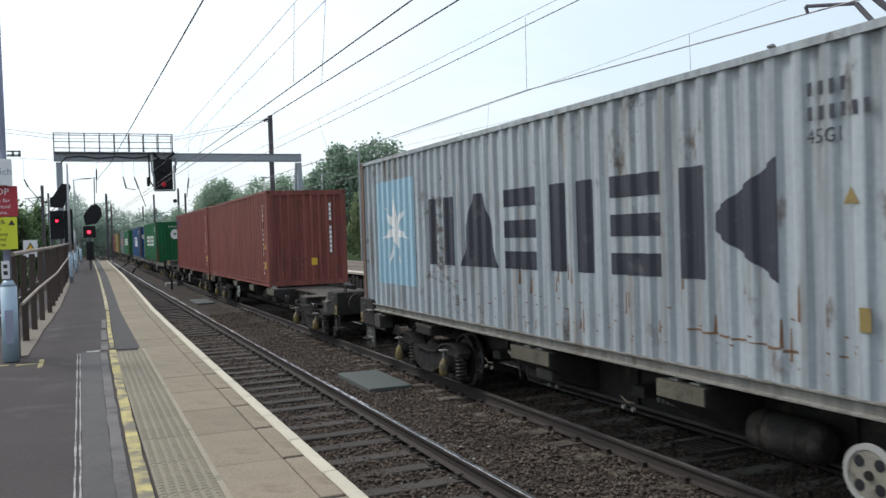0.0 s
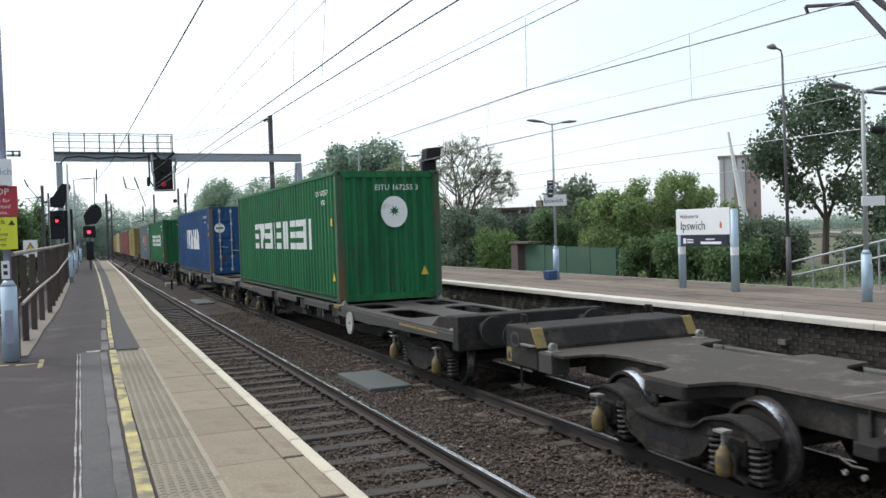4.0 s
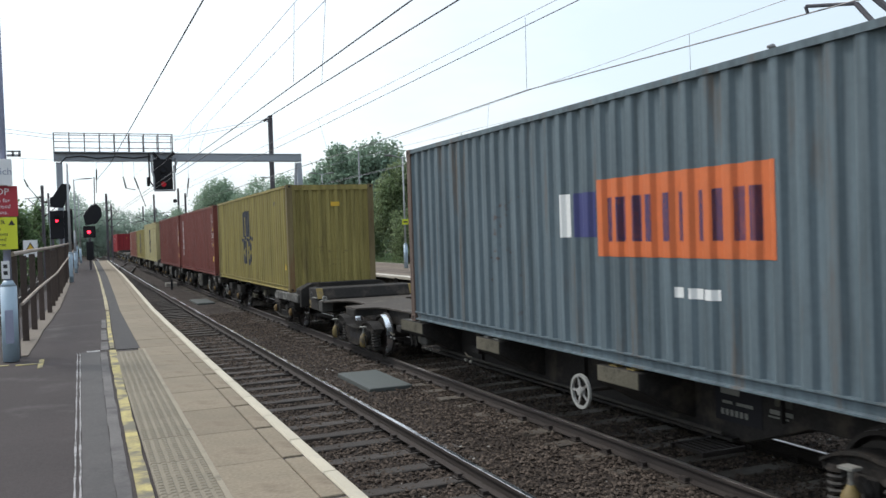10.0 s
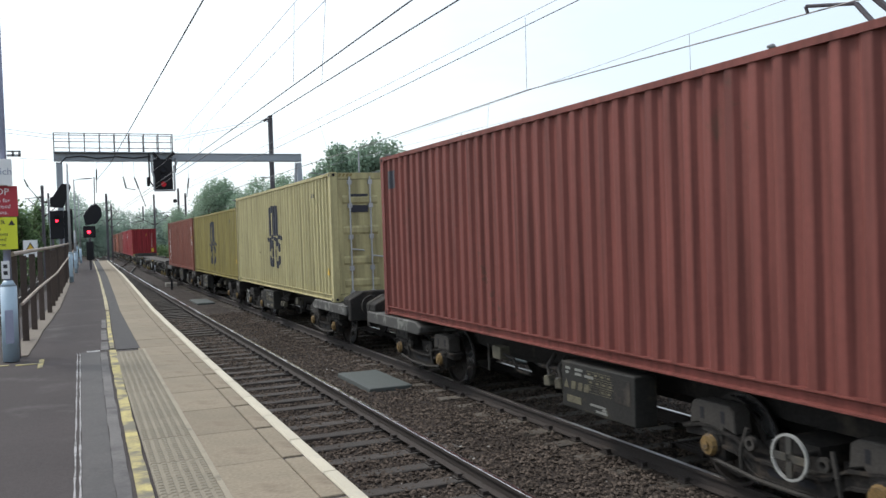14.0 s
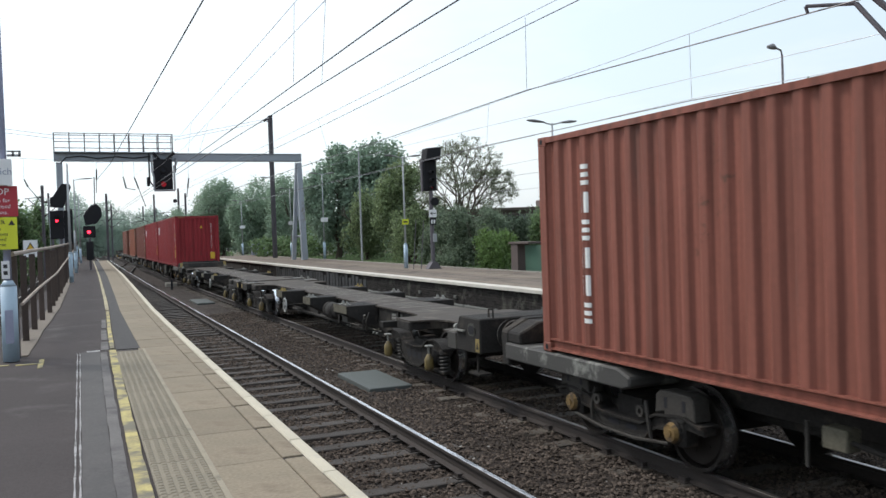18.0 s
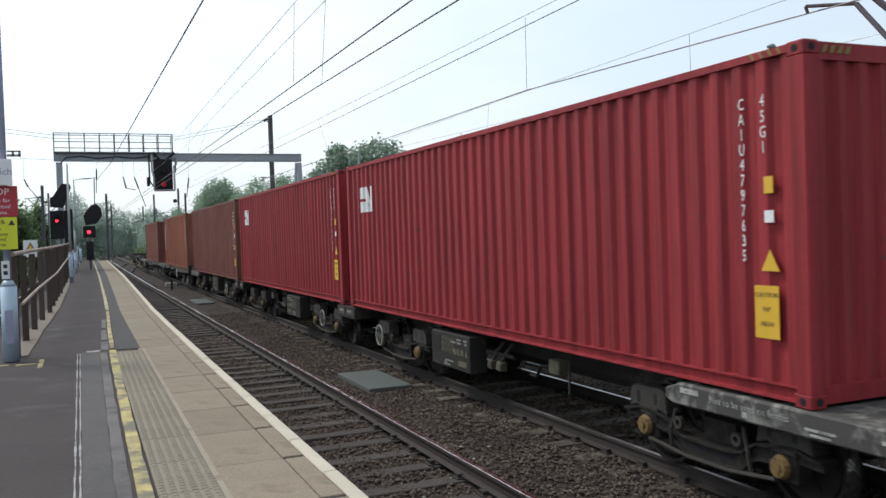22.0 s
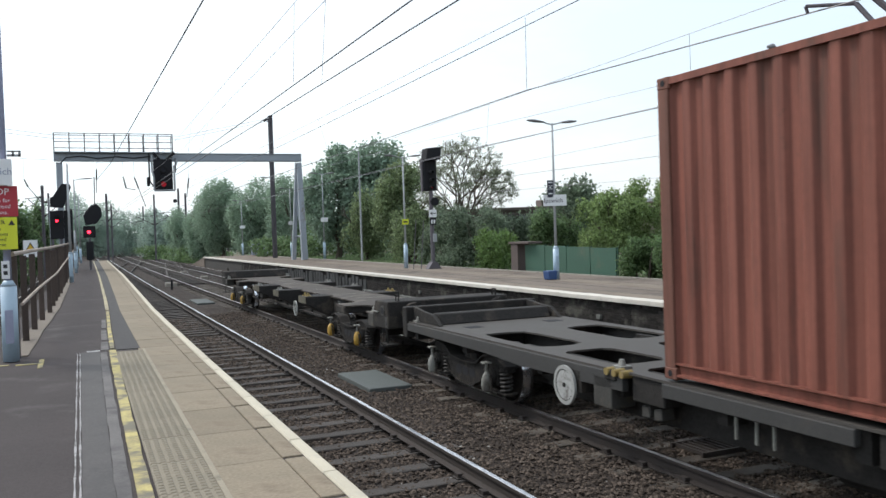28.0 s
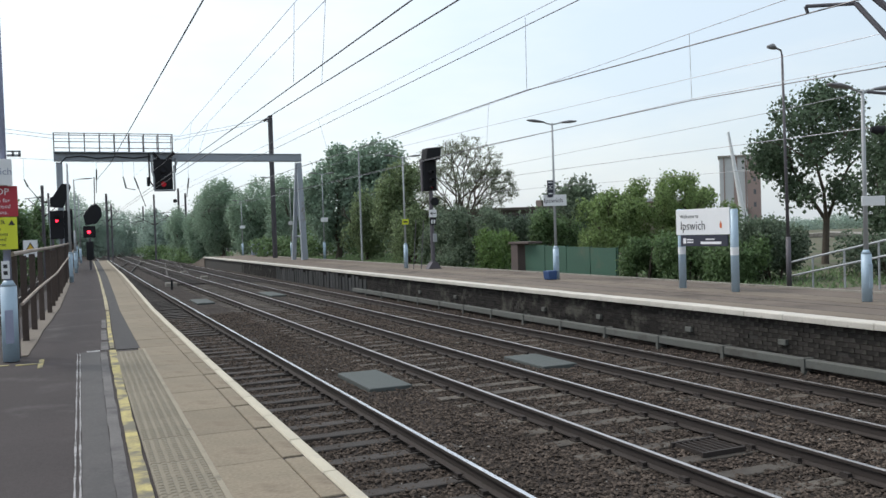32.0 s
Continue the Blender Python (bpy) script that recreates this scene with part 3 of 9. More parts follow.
def bogie(parent, y, style):
    """Two wheelsets in a cast frame. style: 'y' with dampers and coil springs, 'a' plain swept casting."""
    b = part("bogie", Mesh().box(-0.95, 0.95, y - 0.22, y + 0.22, 0.36, 0.62).box(-0.2, 0.2, y - 0.9, y + 0.9, 0.42, 0.56), bogie_mat, parent)
    base = 1.0 if style == "y" else 0.92
    for dy in (-base, base):
        part("wheelset", wheelset_mesh, None, b, "steel wheelset with bright worn treads", m=pose(0, y + dy, 0.42))
    top, low, reach = (Y_TOP, Y_LOW, 1.38) if style == "y" else (A_TOP, A_LOW, 1.32)
    ds = [-reach + 2 * reach * k / 30 for k in range(31)]
    for s in (-1, 1):
        x = 0.98 * s
        side = Mesh()
        for d0, d1 in zip(ds, ds[1:]):
            side.prism([(y + d0, low(d0)), (y + d1, low(d1)), (y + d1, top(d1)), (y + d0, top(d0))], x - 0.07, x + 0.07, "x")
        f = part("side_frame", side, bogie_mat, b)
        part("frame_flange", Mesh().sweep([(-0.115, 0), (0.115, 0), (0.115, 0.028), (-0.115, 0.028)], [(x, y + d, top(d) - 0.004) for d in ds]), bogie_mat, f)
        part("frame_flange", Mesh().sweep([(-0.1, 0), (0.1, 0), (0.1, 0.028), (-0.1, 0.028)], [(x, y + d, low(d) - 0.024) for d in ds if abs(d) < 0.82]), bogie_mat, f)
        # flat black ovals: the pockets' dark is painted, the frame is not cut
        for k in (-0.24, 0.0, 0.24) if style == "y" else (-0.16, 0.16):
            zc, h = (0.345, 0.062) if style == "y" else (0.325, 0.03)
            oval = [(y + k + 0.10 * p, zc + h * q) for p, q in ((-1, -0.5), (-0.7, -1), (0.7, -1), (1, -0.5), (1, 0.5), (0.7, 1), (-0.7, 1), (-1, 0.5))]
            part("frame_pocket", Mesh().prism(oval, x + 0.07 * s - 0.003, x + 0.07 * s + 0.003, "x"), black_mat, f)
        for dy in (-base, base):
            yy = y + dy
            box = part("axlebox", Mesh().box(x - 0.09, x + 0.09, yy - 0.14, yy + 0.14, 0.28, 0.54).tube((x + 0.08 * s, yy, 0.42), (x + 0.14 * s, yy, 0.42), 0.125, 0.105, 14), bogie_mat, b, bevel=0.02)
            if style == "y":
                part("spring_seat", Mesh().box(x - 0.1, x + 0.1, yy - 0.36, yy + 0.36, 0.17, 0.21), bogie_mat, b, bevel=0.01)
                for e in (-0.26, 0.26):
                    part("coil_spring", Mesh().coil((x + 0.02 * s, yy + e), 0.082, 0.21, 0.52, 5.5, 0.019), spring_mat, b)
                    part("spring_cap", Mesh().tube((x + 0.02 * s, yy + e, 0.51), (x + 0.02 * s, yy + e, 0.56), 0.105, 0.09, 12), bogie_mat, b)
                q = x + 0.20 * s
                d = Mesh().lathe((q, yy), ((0.04, 0.20), (0.066, 0.215), (0.076, 0.25), (0.079, 0.31), (0.075, 0.38), (0.062, 0.425), (0.04, 0.45), (0.03, 0.48)))
                part("damper", d, damper_mat, b, "ochre painted axle damper", smooth=True)
                part("damper_rod", Mesh().tube((q, yy, 0.47), (q, yy, 0.60), 0.02, n=8).box(q - 0.06, q + 0.05, yy - 0.065, yy + 0.065, 0.60, 0.622), pale_sill_mat, b)
                part("damper_link", Mesh().path([(q, yy - 0.1, 0.44), (q, yy - 0.15, 0.36), (q, yy - 0.15, 0.24), (q - 0.04 * s, yy - 0.24, 0.19)], 0.018), bogie_mat, b)
            else:
                part("shoulder_box", Mesh().prism([(yy - 0.31, 0.56), (yy - 0.17, 0.60), (yy - 0.13, 0.52), (yy + 0.13, 0.52), (yy + 0.17, 0.60), (yy + 0.31, 0.56), (yy + 0.29, 0.76), (yy + 0.22, 0.81), (yy - 0.22, 0.81), (yy - 0.29, 0.76)], x - 0.1, x + 0.1, "x"), shoulder_mat, b, bevel=0.012)
                for k in (-0.15, 0.13):
                    part("shoulder_slot", Mesh().box(x + 0.1 * s - 0.004, x + 0.1 * s + 0.004, yy + k - 0.024, yy + k + 0.024, 0.64, 0.75), black_mat, b)
                part("axle_cap", Mesh().tube((x + 0.13 * s, yy, 0.42), (x + 0.17 * s, yy, 0.42), 0.105, 0.085, 14).tube((x + 0.17 * s, yy, 0.42), (x + 0.185 * s, yy, 0.42), 0.04, n=8), axle_cap_mat, box, "rusty ochre axle end cap")
                e = 0.42 if dy > 0 else -0.42
                part("brake_hanger", Mesh().path([(x + 0.1 * s, y + e * 1.1, 0.66), (x + 0.12 * s, y + e * 1.25, 0.46), (x + 0.1 * s, y + e * 1.3, 0.26)], 0.022), shoulder_mat, b)
                part("shackle", Mesh().ring((x + 0.12 * s, y + e * 0.95, 0.54), "x", 0.03, 0.062, 0.02, 14), shoulder_mat, b)
        if style == "a":
            part("tie_rod", Mesh().path([(x + 0.13 * s, y - 0.86, 0.30), (x + 0.13 * s, y - 0.3, 0.24), (x + 0.13 * s, y + 0.3, 0.24), (x + 0.13 * s, y + 0.86, 0.30)], 0.02), shoulder_mat, b)
    for dy in (-0.42, 0.42):
        part("brake_beam", Mesh().box(-0.85, 0.85, y + dy - 0.04, y + dy + 0.04, 0.30, 0.40), bogie_mat, b)
        for s in (-1, 1):
            part("brake_shoe", Mesh().box(0.75 * s - 0.1, 0.75 * s + 0.1, y + dy - 0.06, y + dy + 0.06, 0.24, 0.52), bogie_mat, b)
    return b


def handwheel(parent, x, y, z, style="spoked"):
    if style == "thin":
        m = Mesh().ring((x, y, z), "x", 0.172, 0.192, 0.012, 28)
    else:
        m = Mesh().ring((x, y, z), "x", *((0.166, 0.198) if style == "spoked" else (0.185, 0.228)), 0.016, 28)
    h = part("handwheel", m, hand_mat, parent, "white handbrake wheel")
    if style == "spoked":
        for k in range(5):
            a = 2 * math.pi * k / 5 + 0.3
            web = [(y + r * math.sin(a + o), z + r * math.cos(a + o)) for r, o in ((0.172, -0.05), (0.045, -0.36), (0.045, 0.36), (0.172, 0.05))]
            part("spoke", Mesh().prism(web, x - 0.007, x + 0.007, "x"), worn_white_mat, h)
        part("hub", Mesh().tube((x - 0.03, y, z), (x + 0.03, y, z), 0.045, n=10), hand_mat, h)
    elif style == "holed":
        part("wheel_disc", Mesh().tube((x - 0.008, y, z), (x + 0.008, y, z), 0.19, n=24), cream_wheel_mat, h)
        for k in range(4):
            a = math.pi * (0.25 + k / 2)
            o = Mesh().tube((x - 0.012, y + 0.125 * math.sin(a), z + 0.125 * math.cos(a)), (x + 0.012, y + 0.125 * math.sin(a), z + 0.125 * math.cos(a)), 0.045, n=14)
            part("wheel_opening", o, black_mat, h)
        part("hub", Mesh().tube((x - 0.03, y, z), (x + 0.03, y, z), 0.035, n=10), bogie_mat, h)
    elif style == "thin":
        part("spoke", Mesh().box(x - 0.01, x + 0.01, y - 0.175, y + 0.175, z - 0.035, z + 0.025).box(x - 0.01, x + 0.01, y - 0.03, y + 0.03, z - 0.175, z + 0.175), plate_mat, h)
    else:
        part("wheel_disc", Mesh().tube((x - 0.01, y, z), (x + 0.01, y, z), 0.172, n=28), worn_white_mat, h)
        # dark ring that paints the rim's shadow round the disc
        part("wheel_groove", Mesh().ring((x, y, z), "x", 0.168, 0.188, 0.006, 28), frame_mat, h)
        part("hub", Mesh().tube((x - 0.02, y, z), (x + 0.02, y, z), 0.028, n=10), frame_mat, h)
    part("handwheel_shaft", Mesh().tube((x, y, z), (x + (0.5 if x < 0 else -0.5), y, z), 0.025), frame_mat, parent)
    return h


def buffers(parent, y, s, r=0.22):
    for x in (-0.86, 0.86):
        part("buffer", Mesh().tube((x, y, 1.0), (x, y + 0.36 * s, 1.0), 0.105, 0.085, 14).tube((x, y + 0.36 * s, 1.0), (x, y + 0.4 * s, 1.0), r, r * 0.97, 18), frame_mat, parent)
    part("coupling", Mesh().box(-0.07, 0.07, min(y, y + 0.5 * s), max(y, y + 0.5 * s), 0.82, 0.94).ring((0, y + 0.42 * s, 0.86), "x", 0.05, 0.11, 0.03, 14), frame_mat, parent)
    part("brake_hose", Mesh().path([(0.3, y, 0.85), (0.32, y + 0.15 * s, 0.75), (0.32, y + 0.28 * s, 0.55), (0.3, y + 0.4 * s, 0.62)], 0.03), black_mat, parent)


def spigots(parent, y, z=DECK, material=None):
    for x in (-1.13, 1.13):
        part("container_spigot", Mesh().box(x - 0.07, x + 0.07, y - 0.08, y + 0.08, z - 0.02, z + 0.02).tube((x, y, z + 0.015), (x, y, z + 0.085), 0.05, 0.025, 10), material or pale_sill_mat, parent)


def wagon_flat(name="flat_wagon", single=False):
    """One half of a coupled pair of 60 ft spine-deck flats: buffers at its +y end, a plain coupled end at -y. A single one has buffers at both ends."""
    root = thing(name, pose(0, 0, 0), "", "wagon", "wagons of the freight train")
    part("centre_spine", Mesh().prism([(-9.2, 0.62), (-5.2, 0.62), (-4.4, 0.33), (4.0, 0.33), (4.8, 0.62), (8.9, 0.62), (8.9, 0.92), (-9.2 if not single else -8.9, 0.92)], -0.54, 0.54, "x"), frame_mat, root, bevel=0.01)
    for s in (-1, 1):
        part("spine_flange", Mesh().box(0.58 * s - 0.05, 0.58 * s + 0.05, -4.3, 3.9, 0.335, 0.36), frame_mat, root)
        for y in (-4.9, -1.6, 1.4, 4.6):
            part("web_rib", Mesh().box(0.56 * s - 0.03, 0.56 * s + 0.03, y - 0.012, y + 0.012, 0.40 if abs(y) < 4.5 else 0.62, 0.92), frame_mat, root)
    outer = [(0.0, 0.60), (4.75, 0.60), (5.75, 0.62), (5.98, 0.70), (6.08, 0.84), (6.12, 1.18), (6.85, 1.18), (6.89, 0.84), (6.99, 0.70), (7.22, 0.62), (7.95, 0.62), (8.2, 0.70), (8.3, 0.86), (8.34, 1.2), (8.9, 1.2)]
    inner = [(5.5, 0.60), (6.7, 0.62), (6.92, 0.70), (7.03, 0.84), (7.07, 1.18), (7.72, 1.18), (7.76, 0.84), (7.86, 0.72), (8.05, 0.66), (8.2, 0.70), (8.32, 0.84), (8.36, 1.22), (9.4, 1.22)]
    side = [(w, -y) for y, w in reversed(outer if single else inner)] + [(w, y) for y, w in (outer[1:] if single else outer)]
    part("deck", Mesh().prism(side + [(-w, y) for w, y in reversed(side)], 0.925, 0.955, "z"), deck_mat, root, "scuffed steel deck plate")
    covers = (6.485, -6.485) if single else (6.485, -7.395)
    for s in (-1, 1):
        for y in covers:
            part("bogie_cover", Mesh().prism([(1.16 * s, y - 0.325), (1.19 * s, y - 0.29), (1.19 * s, y + 0.29), (1.16 * s, y + 0.325), (0.80 * s, y + 0.34), (0.64 * s, y + 0.46), (0.56 * s, y + 0.6), (0.56 * s, y - 0.6), (0.64 * s, y - 0.46), (0.80 * s, y - 0.34)], 0.785, 0.924, "z"), frame_mat, root, bevel=0.012)
    if not single:
        part("end_bolster", Mesh().prism([(-9.4, 0.76), (-9.25, 0.72), (-8.5, 0.72), (-8.36, 0.78), (-8.36, 0.924), (-9.4, 0.924)], -1.22, 1.22, "x"), frame_mat, root, bevel=0.01)
        for s in (-1, 1):
            part("spigot_plate", Mesh().box(1.0 * s - 0.2, 1.0 * s + 0.2, -9.35, -8.45, 0.954, 0.962), spigot_plate_mat, root)
            part("plate_rim", Mesh().box(1.205 * s - 0.012, 1.205 * s + 0.012, -9.36, -8.44, 0.954, 0.972), tread_worn_mat, root)
            part("deck_slot", Mesh().box(0.8 * s - 0.06, 0.8 * s + 0.06, -9.2, -8.7, 0.962, 0.967), black_mat, root)
            part("container_spigot", Mesh().tube((1.1 * s, -9.22, 0.96), (1.1 * s, -9.22, 1.02), 0.04, 0.035, 10).ring((1.1 * s, -9.22, 1.02), "y", 0.016, 0.042, 0.025, 14), pale_sill_mat, root)
            part("end_stripe", Mesh().box(1.223 * s - 0.003, 1.223 * s + 0.003, -9.38, -9.2, 0.77, 0.90), ochre_mat, root)
        part("bar_coupling", Mesh().box(-0.12, 0.12, -9.75, -9.1, 0.66, 0.8), frame_mat, root)
    tr = random.Random(31)
    for k in range(30):
        y = -4.95 + k * 0.34 + tr.uniform(-0.02, 0.02)
        if tr.random() < (0.15 if single else 0.86):
            xa, xb, w = -0.52 + tr.uniform(0, 0.12), 0.42 - tr.uniform(0, 0.3), tr.uniform(0.012, 0.026)
            part("deck_tread", Mesh().prism([(xa, y - 0.4 * w), (xb, y - w), (xb + 0.06, y + 0.01), (xb - 0.04, y + w), (xa, y + w), (xa - 0.04, y)], 0.954, 0.957, "z"), tread_worn_mat, root)
    for y, w in ((-3.28, 0.38), (-0.18, 0.36), (2.75, 0.50)):
        for s in (-1, 1):
            part("outrigger", Mesh().prism([(0.54 * s, 0.44), (0.80 * s, 0.54), (1.24 * s, 0.79), (1.24 * s, 0.97), (0.54 * s, 0.97)], y - w, y + w, "y"), frame_mat, root, bevel=0.012)
            part("outrigger_slot", Mesh().box(0.86 * s - 0.1, 0.86 * s + 0.1, y + 0.04, y + 0.28, 0.968, 0.973), black_mat, root)
            for e in (-0.16, 0.16):
                x = 1.12 * s
                part("container_spigot", Mesh().box(x - 0.07, x + 0.07, y + e - 0.07, y + e + 0.07, 0.968, 0.985).tube((x, y + e, 0.98), (x, y + e, 1.05), 0.045, 0.022, 10), ochre_mat if y < -1 else pale_sill_mat, root)
            part("outrigger_face", Mesh().box(1.243 * s - 0.004, 1.243 * s + 0.004, y - w + 0.012, y + w - 0.012, 0.80, 0.966), dusty_face_mat, root, "dusty paler end plate of the outrigger")
            if y > 1:
                part("equipment_box", Mesh().box(1.02 * s - 0.09, 1.02 * s + 0.09, y - 0.32, y + 0.08, 0.58, 0.72), plate_mat, root, bevel=0.015)
                for e, top in ((0.62, 0.80), (0.84, 0.84)):
                    part("brake_lever", Mesh().path([(0.92 * s, y + e, 0.46), (0.94 * s, y + e + 0.02, 0.66), (0.86 * s, y + e, top)], 0.014), shoulder_mat, root)
                part("release_handle", Mesh().path([(0.98 * s, y + 0.88, 0.72), (1.02 * s, y + 0.98, 0.80), (1.0 * s, y + 1.02, 0.80)], 0.02), pale_sill_mat, root)
    for e in (1, -1) if single else (1,):
        part("headstock", Mesh().prism([(e * y, z) for y, z in ((8.9, 0.70), (9.74, 0.72), (9.74, 1.22), (9.02, 1.22), (8.9, 1.0))], -1.23, 1.23, "x"), frame_mat, root, bevel=0.018)
        for s in (-1, 1):
            part("side_step", Mesh().box(1.25 * s - 0.035, 1.25 * s + 0.035, *sorted((8.93 * e, 9.24 * e)), 1.0, 1.02), pale_sill_mat, root)
            part("corner_step", Mesh().box(1.10 * s - 0.13, 1.10 * s + 0.13, *sorted((8.56 * e, 8.88 * e)), 0.70, 0.95), plate_mat, root, bevel=0.012)
            part("container_spigot", Mesh().box(1.12 * s - 0.07, 1.12 * s + 0.07, *sorted((8.62 * e, 8.78 * e)), 0.95, 0.97).ring((1.12 * s, 8.70 * e, 1.015), "y", 0.018, 0.055, 0.03, 14), pale_sill_mat, root)
            oval = [(0.115 * p, 0.09 * q) for p, q in ((-1, -0.5), (-0.6, -1), (0.6, -1), (1, -0.5), (1, 0.5), (0.6, 1), (-0.6, 1), (-1, 0.5))]
            part("jacking_plate", Mesh().prism([(9.46 * e + p, 1.045 + q) for p, q in oval], 1.234 * s - 0.008, 1.234 * s + 0.008, "x"), plate_mat, root)
            part("jacking_hole", Mesh().prism([(9.46 * e + 0.7 * p, 1.045 + 0.68 * q) for p, q in oval], 1.243 * s - 0.003, 1.243 * s + 0.003, "x"), black_mat, root)
            part("hazard_plate", Mesh().box(1.232 * s - 0.003, 1.232 * s + 0.003, *sorted((9.58 * e, 9.70 * e)), 0.74, 0.93), ochre_mat if not single else plate_mat, root)
            part("hazard_triangle", Mesh().prism([(9.60 * e, 0.78), (9.68 * e, 0.78), (9.64 * e, 0.88)], 1.236 * s - 0.002, 1.236 * s + 0.002, "x"), black_mat, root)
            part("lamp_bracket", Mesh().path([(1.0 * s, 9.70 * e, 1.2), (1.0 * s, 9.70 * e, 1.34), (1.0 * s, 9.56 * e, 1.34), (1.0 * s, 9.56 * e, 1.2)], 0.013), frame_mat, root)
            part("foot_step", Mesh().box(1.12 * s - 0.1, 1.12 * s + 0.1, *sorted((9.28 * e, 9.66 * e)), 0.40, 0.425).tube((1.15 * s, 9.47 * e, 0.41), (1.15 * s, 9.47 * e, 0.74), 0.016, n=6), frame_mat, root)
        buffers(root, 9.74 * e, e)
        bogie(root, 6.65 * e, "y")
    if not single:
        bogie(root, -7.18, "y")
    for s in (-1, 1):
        handwheel(root, 1.25 * s, -2.57, 0.62)
        if s > 0:
            part("air_tank", Mesh().tube((0.80, 0.36, 0.68), (0.80, 1.24, 0.68), 0.19, n=20).tube((0.80, 1.24, 0.68), (0.80, 1.34, 0.68), 0.19, 0.1, 20).tube((0.80, 0.27, 0.68), (0.80, 0.36, 0.68), 0.1, 0.19, 20), frame_mat, root, smooth=True)
            for y in (0.52, 0.98):
                part("tank_strap", Mesh().ring((0.80, y, 0.68), "y", 0.186, 0.198, 0.02, 20), bogie_mat, root)
            part("tank_pipe", Mesh().path([(0.80, 1.3, 0.68), (0.84, 1.45, 0.68), (0.92, 1.55, 0.66), (0.95, 1.62, 0.46)], 0.02), shoulder_mat, root)
        for y in (1.0, 2.6, 4.4) if s < 0 else (2.6, 4.4):
            part("valve_bracket", Mesh().box(0.72 * s - 0.16, 0.72 * s + 0.16, y - 0.12, y + 0.12, 0.60, 0.72), frame_mat, root, bevel=0.01)
            part("brake_lever", Mesh().path([(0.98 * s, y + 0.16, 0.60), (1.0 * s, y + 0.02, 0.56), (1.0 * s, y - 0.12, 0.57)], 0.011), dusty_face_mat, root)
            for d in (-0.1, 0.08):
                part("lever_knob", Mesh().tube((0.99 * s, y + d, 0.50), (1.02 * s, y + d, 0.50), 0.022, n=10), pale_sill_mat, root)
        number = Mesh()
        for k in range(6):
            number.box(0.546 * s - 0.003, 0.546 * s + 0.003, 0.62 + 0.085 * k, 0.675 + 0.085 * k, 0.50, 0.60)
        tagged(part("number_bar", number, stencil_mat, root), kind="stuff")
        part("brake_rod", Mesh().tube((0.66 * s, -4.2, 0.40), (0.66 * s, 3.8, 0.44), 0.02, n=8), shoulder_mat, root)
        part("data_panel", Mesh().box(0.546 * s - 0.004, 0.546 * s + 0.004, 4.1, 4.75, 0.64, 0.86), plate_mat, root)
        for w, z in ((0.22, 0.82), (0.34, 0.76), (0.28, 0.70)):
            part("stencil", Mesh().box(0.552 * s - 0.002, 0.552 * s + 0.002, 4.15, 4.15 + w, z - 0.02, z + 0.02), stencil_mat, root)
        part("marking_panel", Mesh().box(0.543 * s - 0.003, 0.543 * s + 0.003, -4.62, -3.98, 0.50, 0.88), black_mat, root)
        if single:
            words("EAS", 0.14, worn_white_mat, root, Matrix.Translation((0.548 * s, -4.22, 0.80)) @ (SIDE if s < 0 else Matrix.Rotation(math.pi, 4, "Z") @ SIDE), "code_lettering")
        else:
            part("stencil", Mesh().box(0.547 * s - 0.002, 0.547 * s + 0.002, -4.32, -4.06, 0.77, 0.83), stencil_mat, root)
        for ya, yb in ((-4.22, -4.08), (-4.5, -4.28)):
            part("stencil", Mesh().box(0.547 * s - 0.002, 0.547 * s + 0.002, ya, yb, 0.675, 0.705), stencil_mat, root)
        number = Mesh()
        for k in range(6):
            number.box(0.547 * s - 0.002, 0.547 * s + 0.002, -4.10 - 0.066 * k, -4.06 - 0.066 * k, 0.56, 0.62)
        tagged(part("number_bar", number, stencil_mat, root), kind="stuff")
        for ya, yb, za, zb in ((-5.0, -4.78, 0.76, 0.83), (-5.0, -4.72, 0.68, 0.72), (-4.95, -4.7, 0.645, 0.66)):
            part("stencil", Mesh().box(0.546 * s - 0.003, 0.546 * s + 0.003, ya, yb, za, zb), plate_mat if zb > 0.8 else stencil_mat, root)
    return root


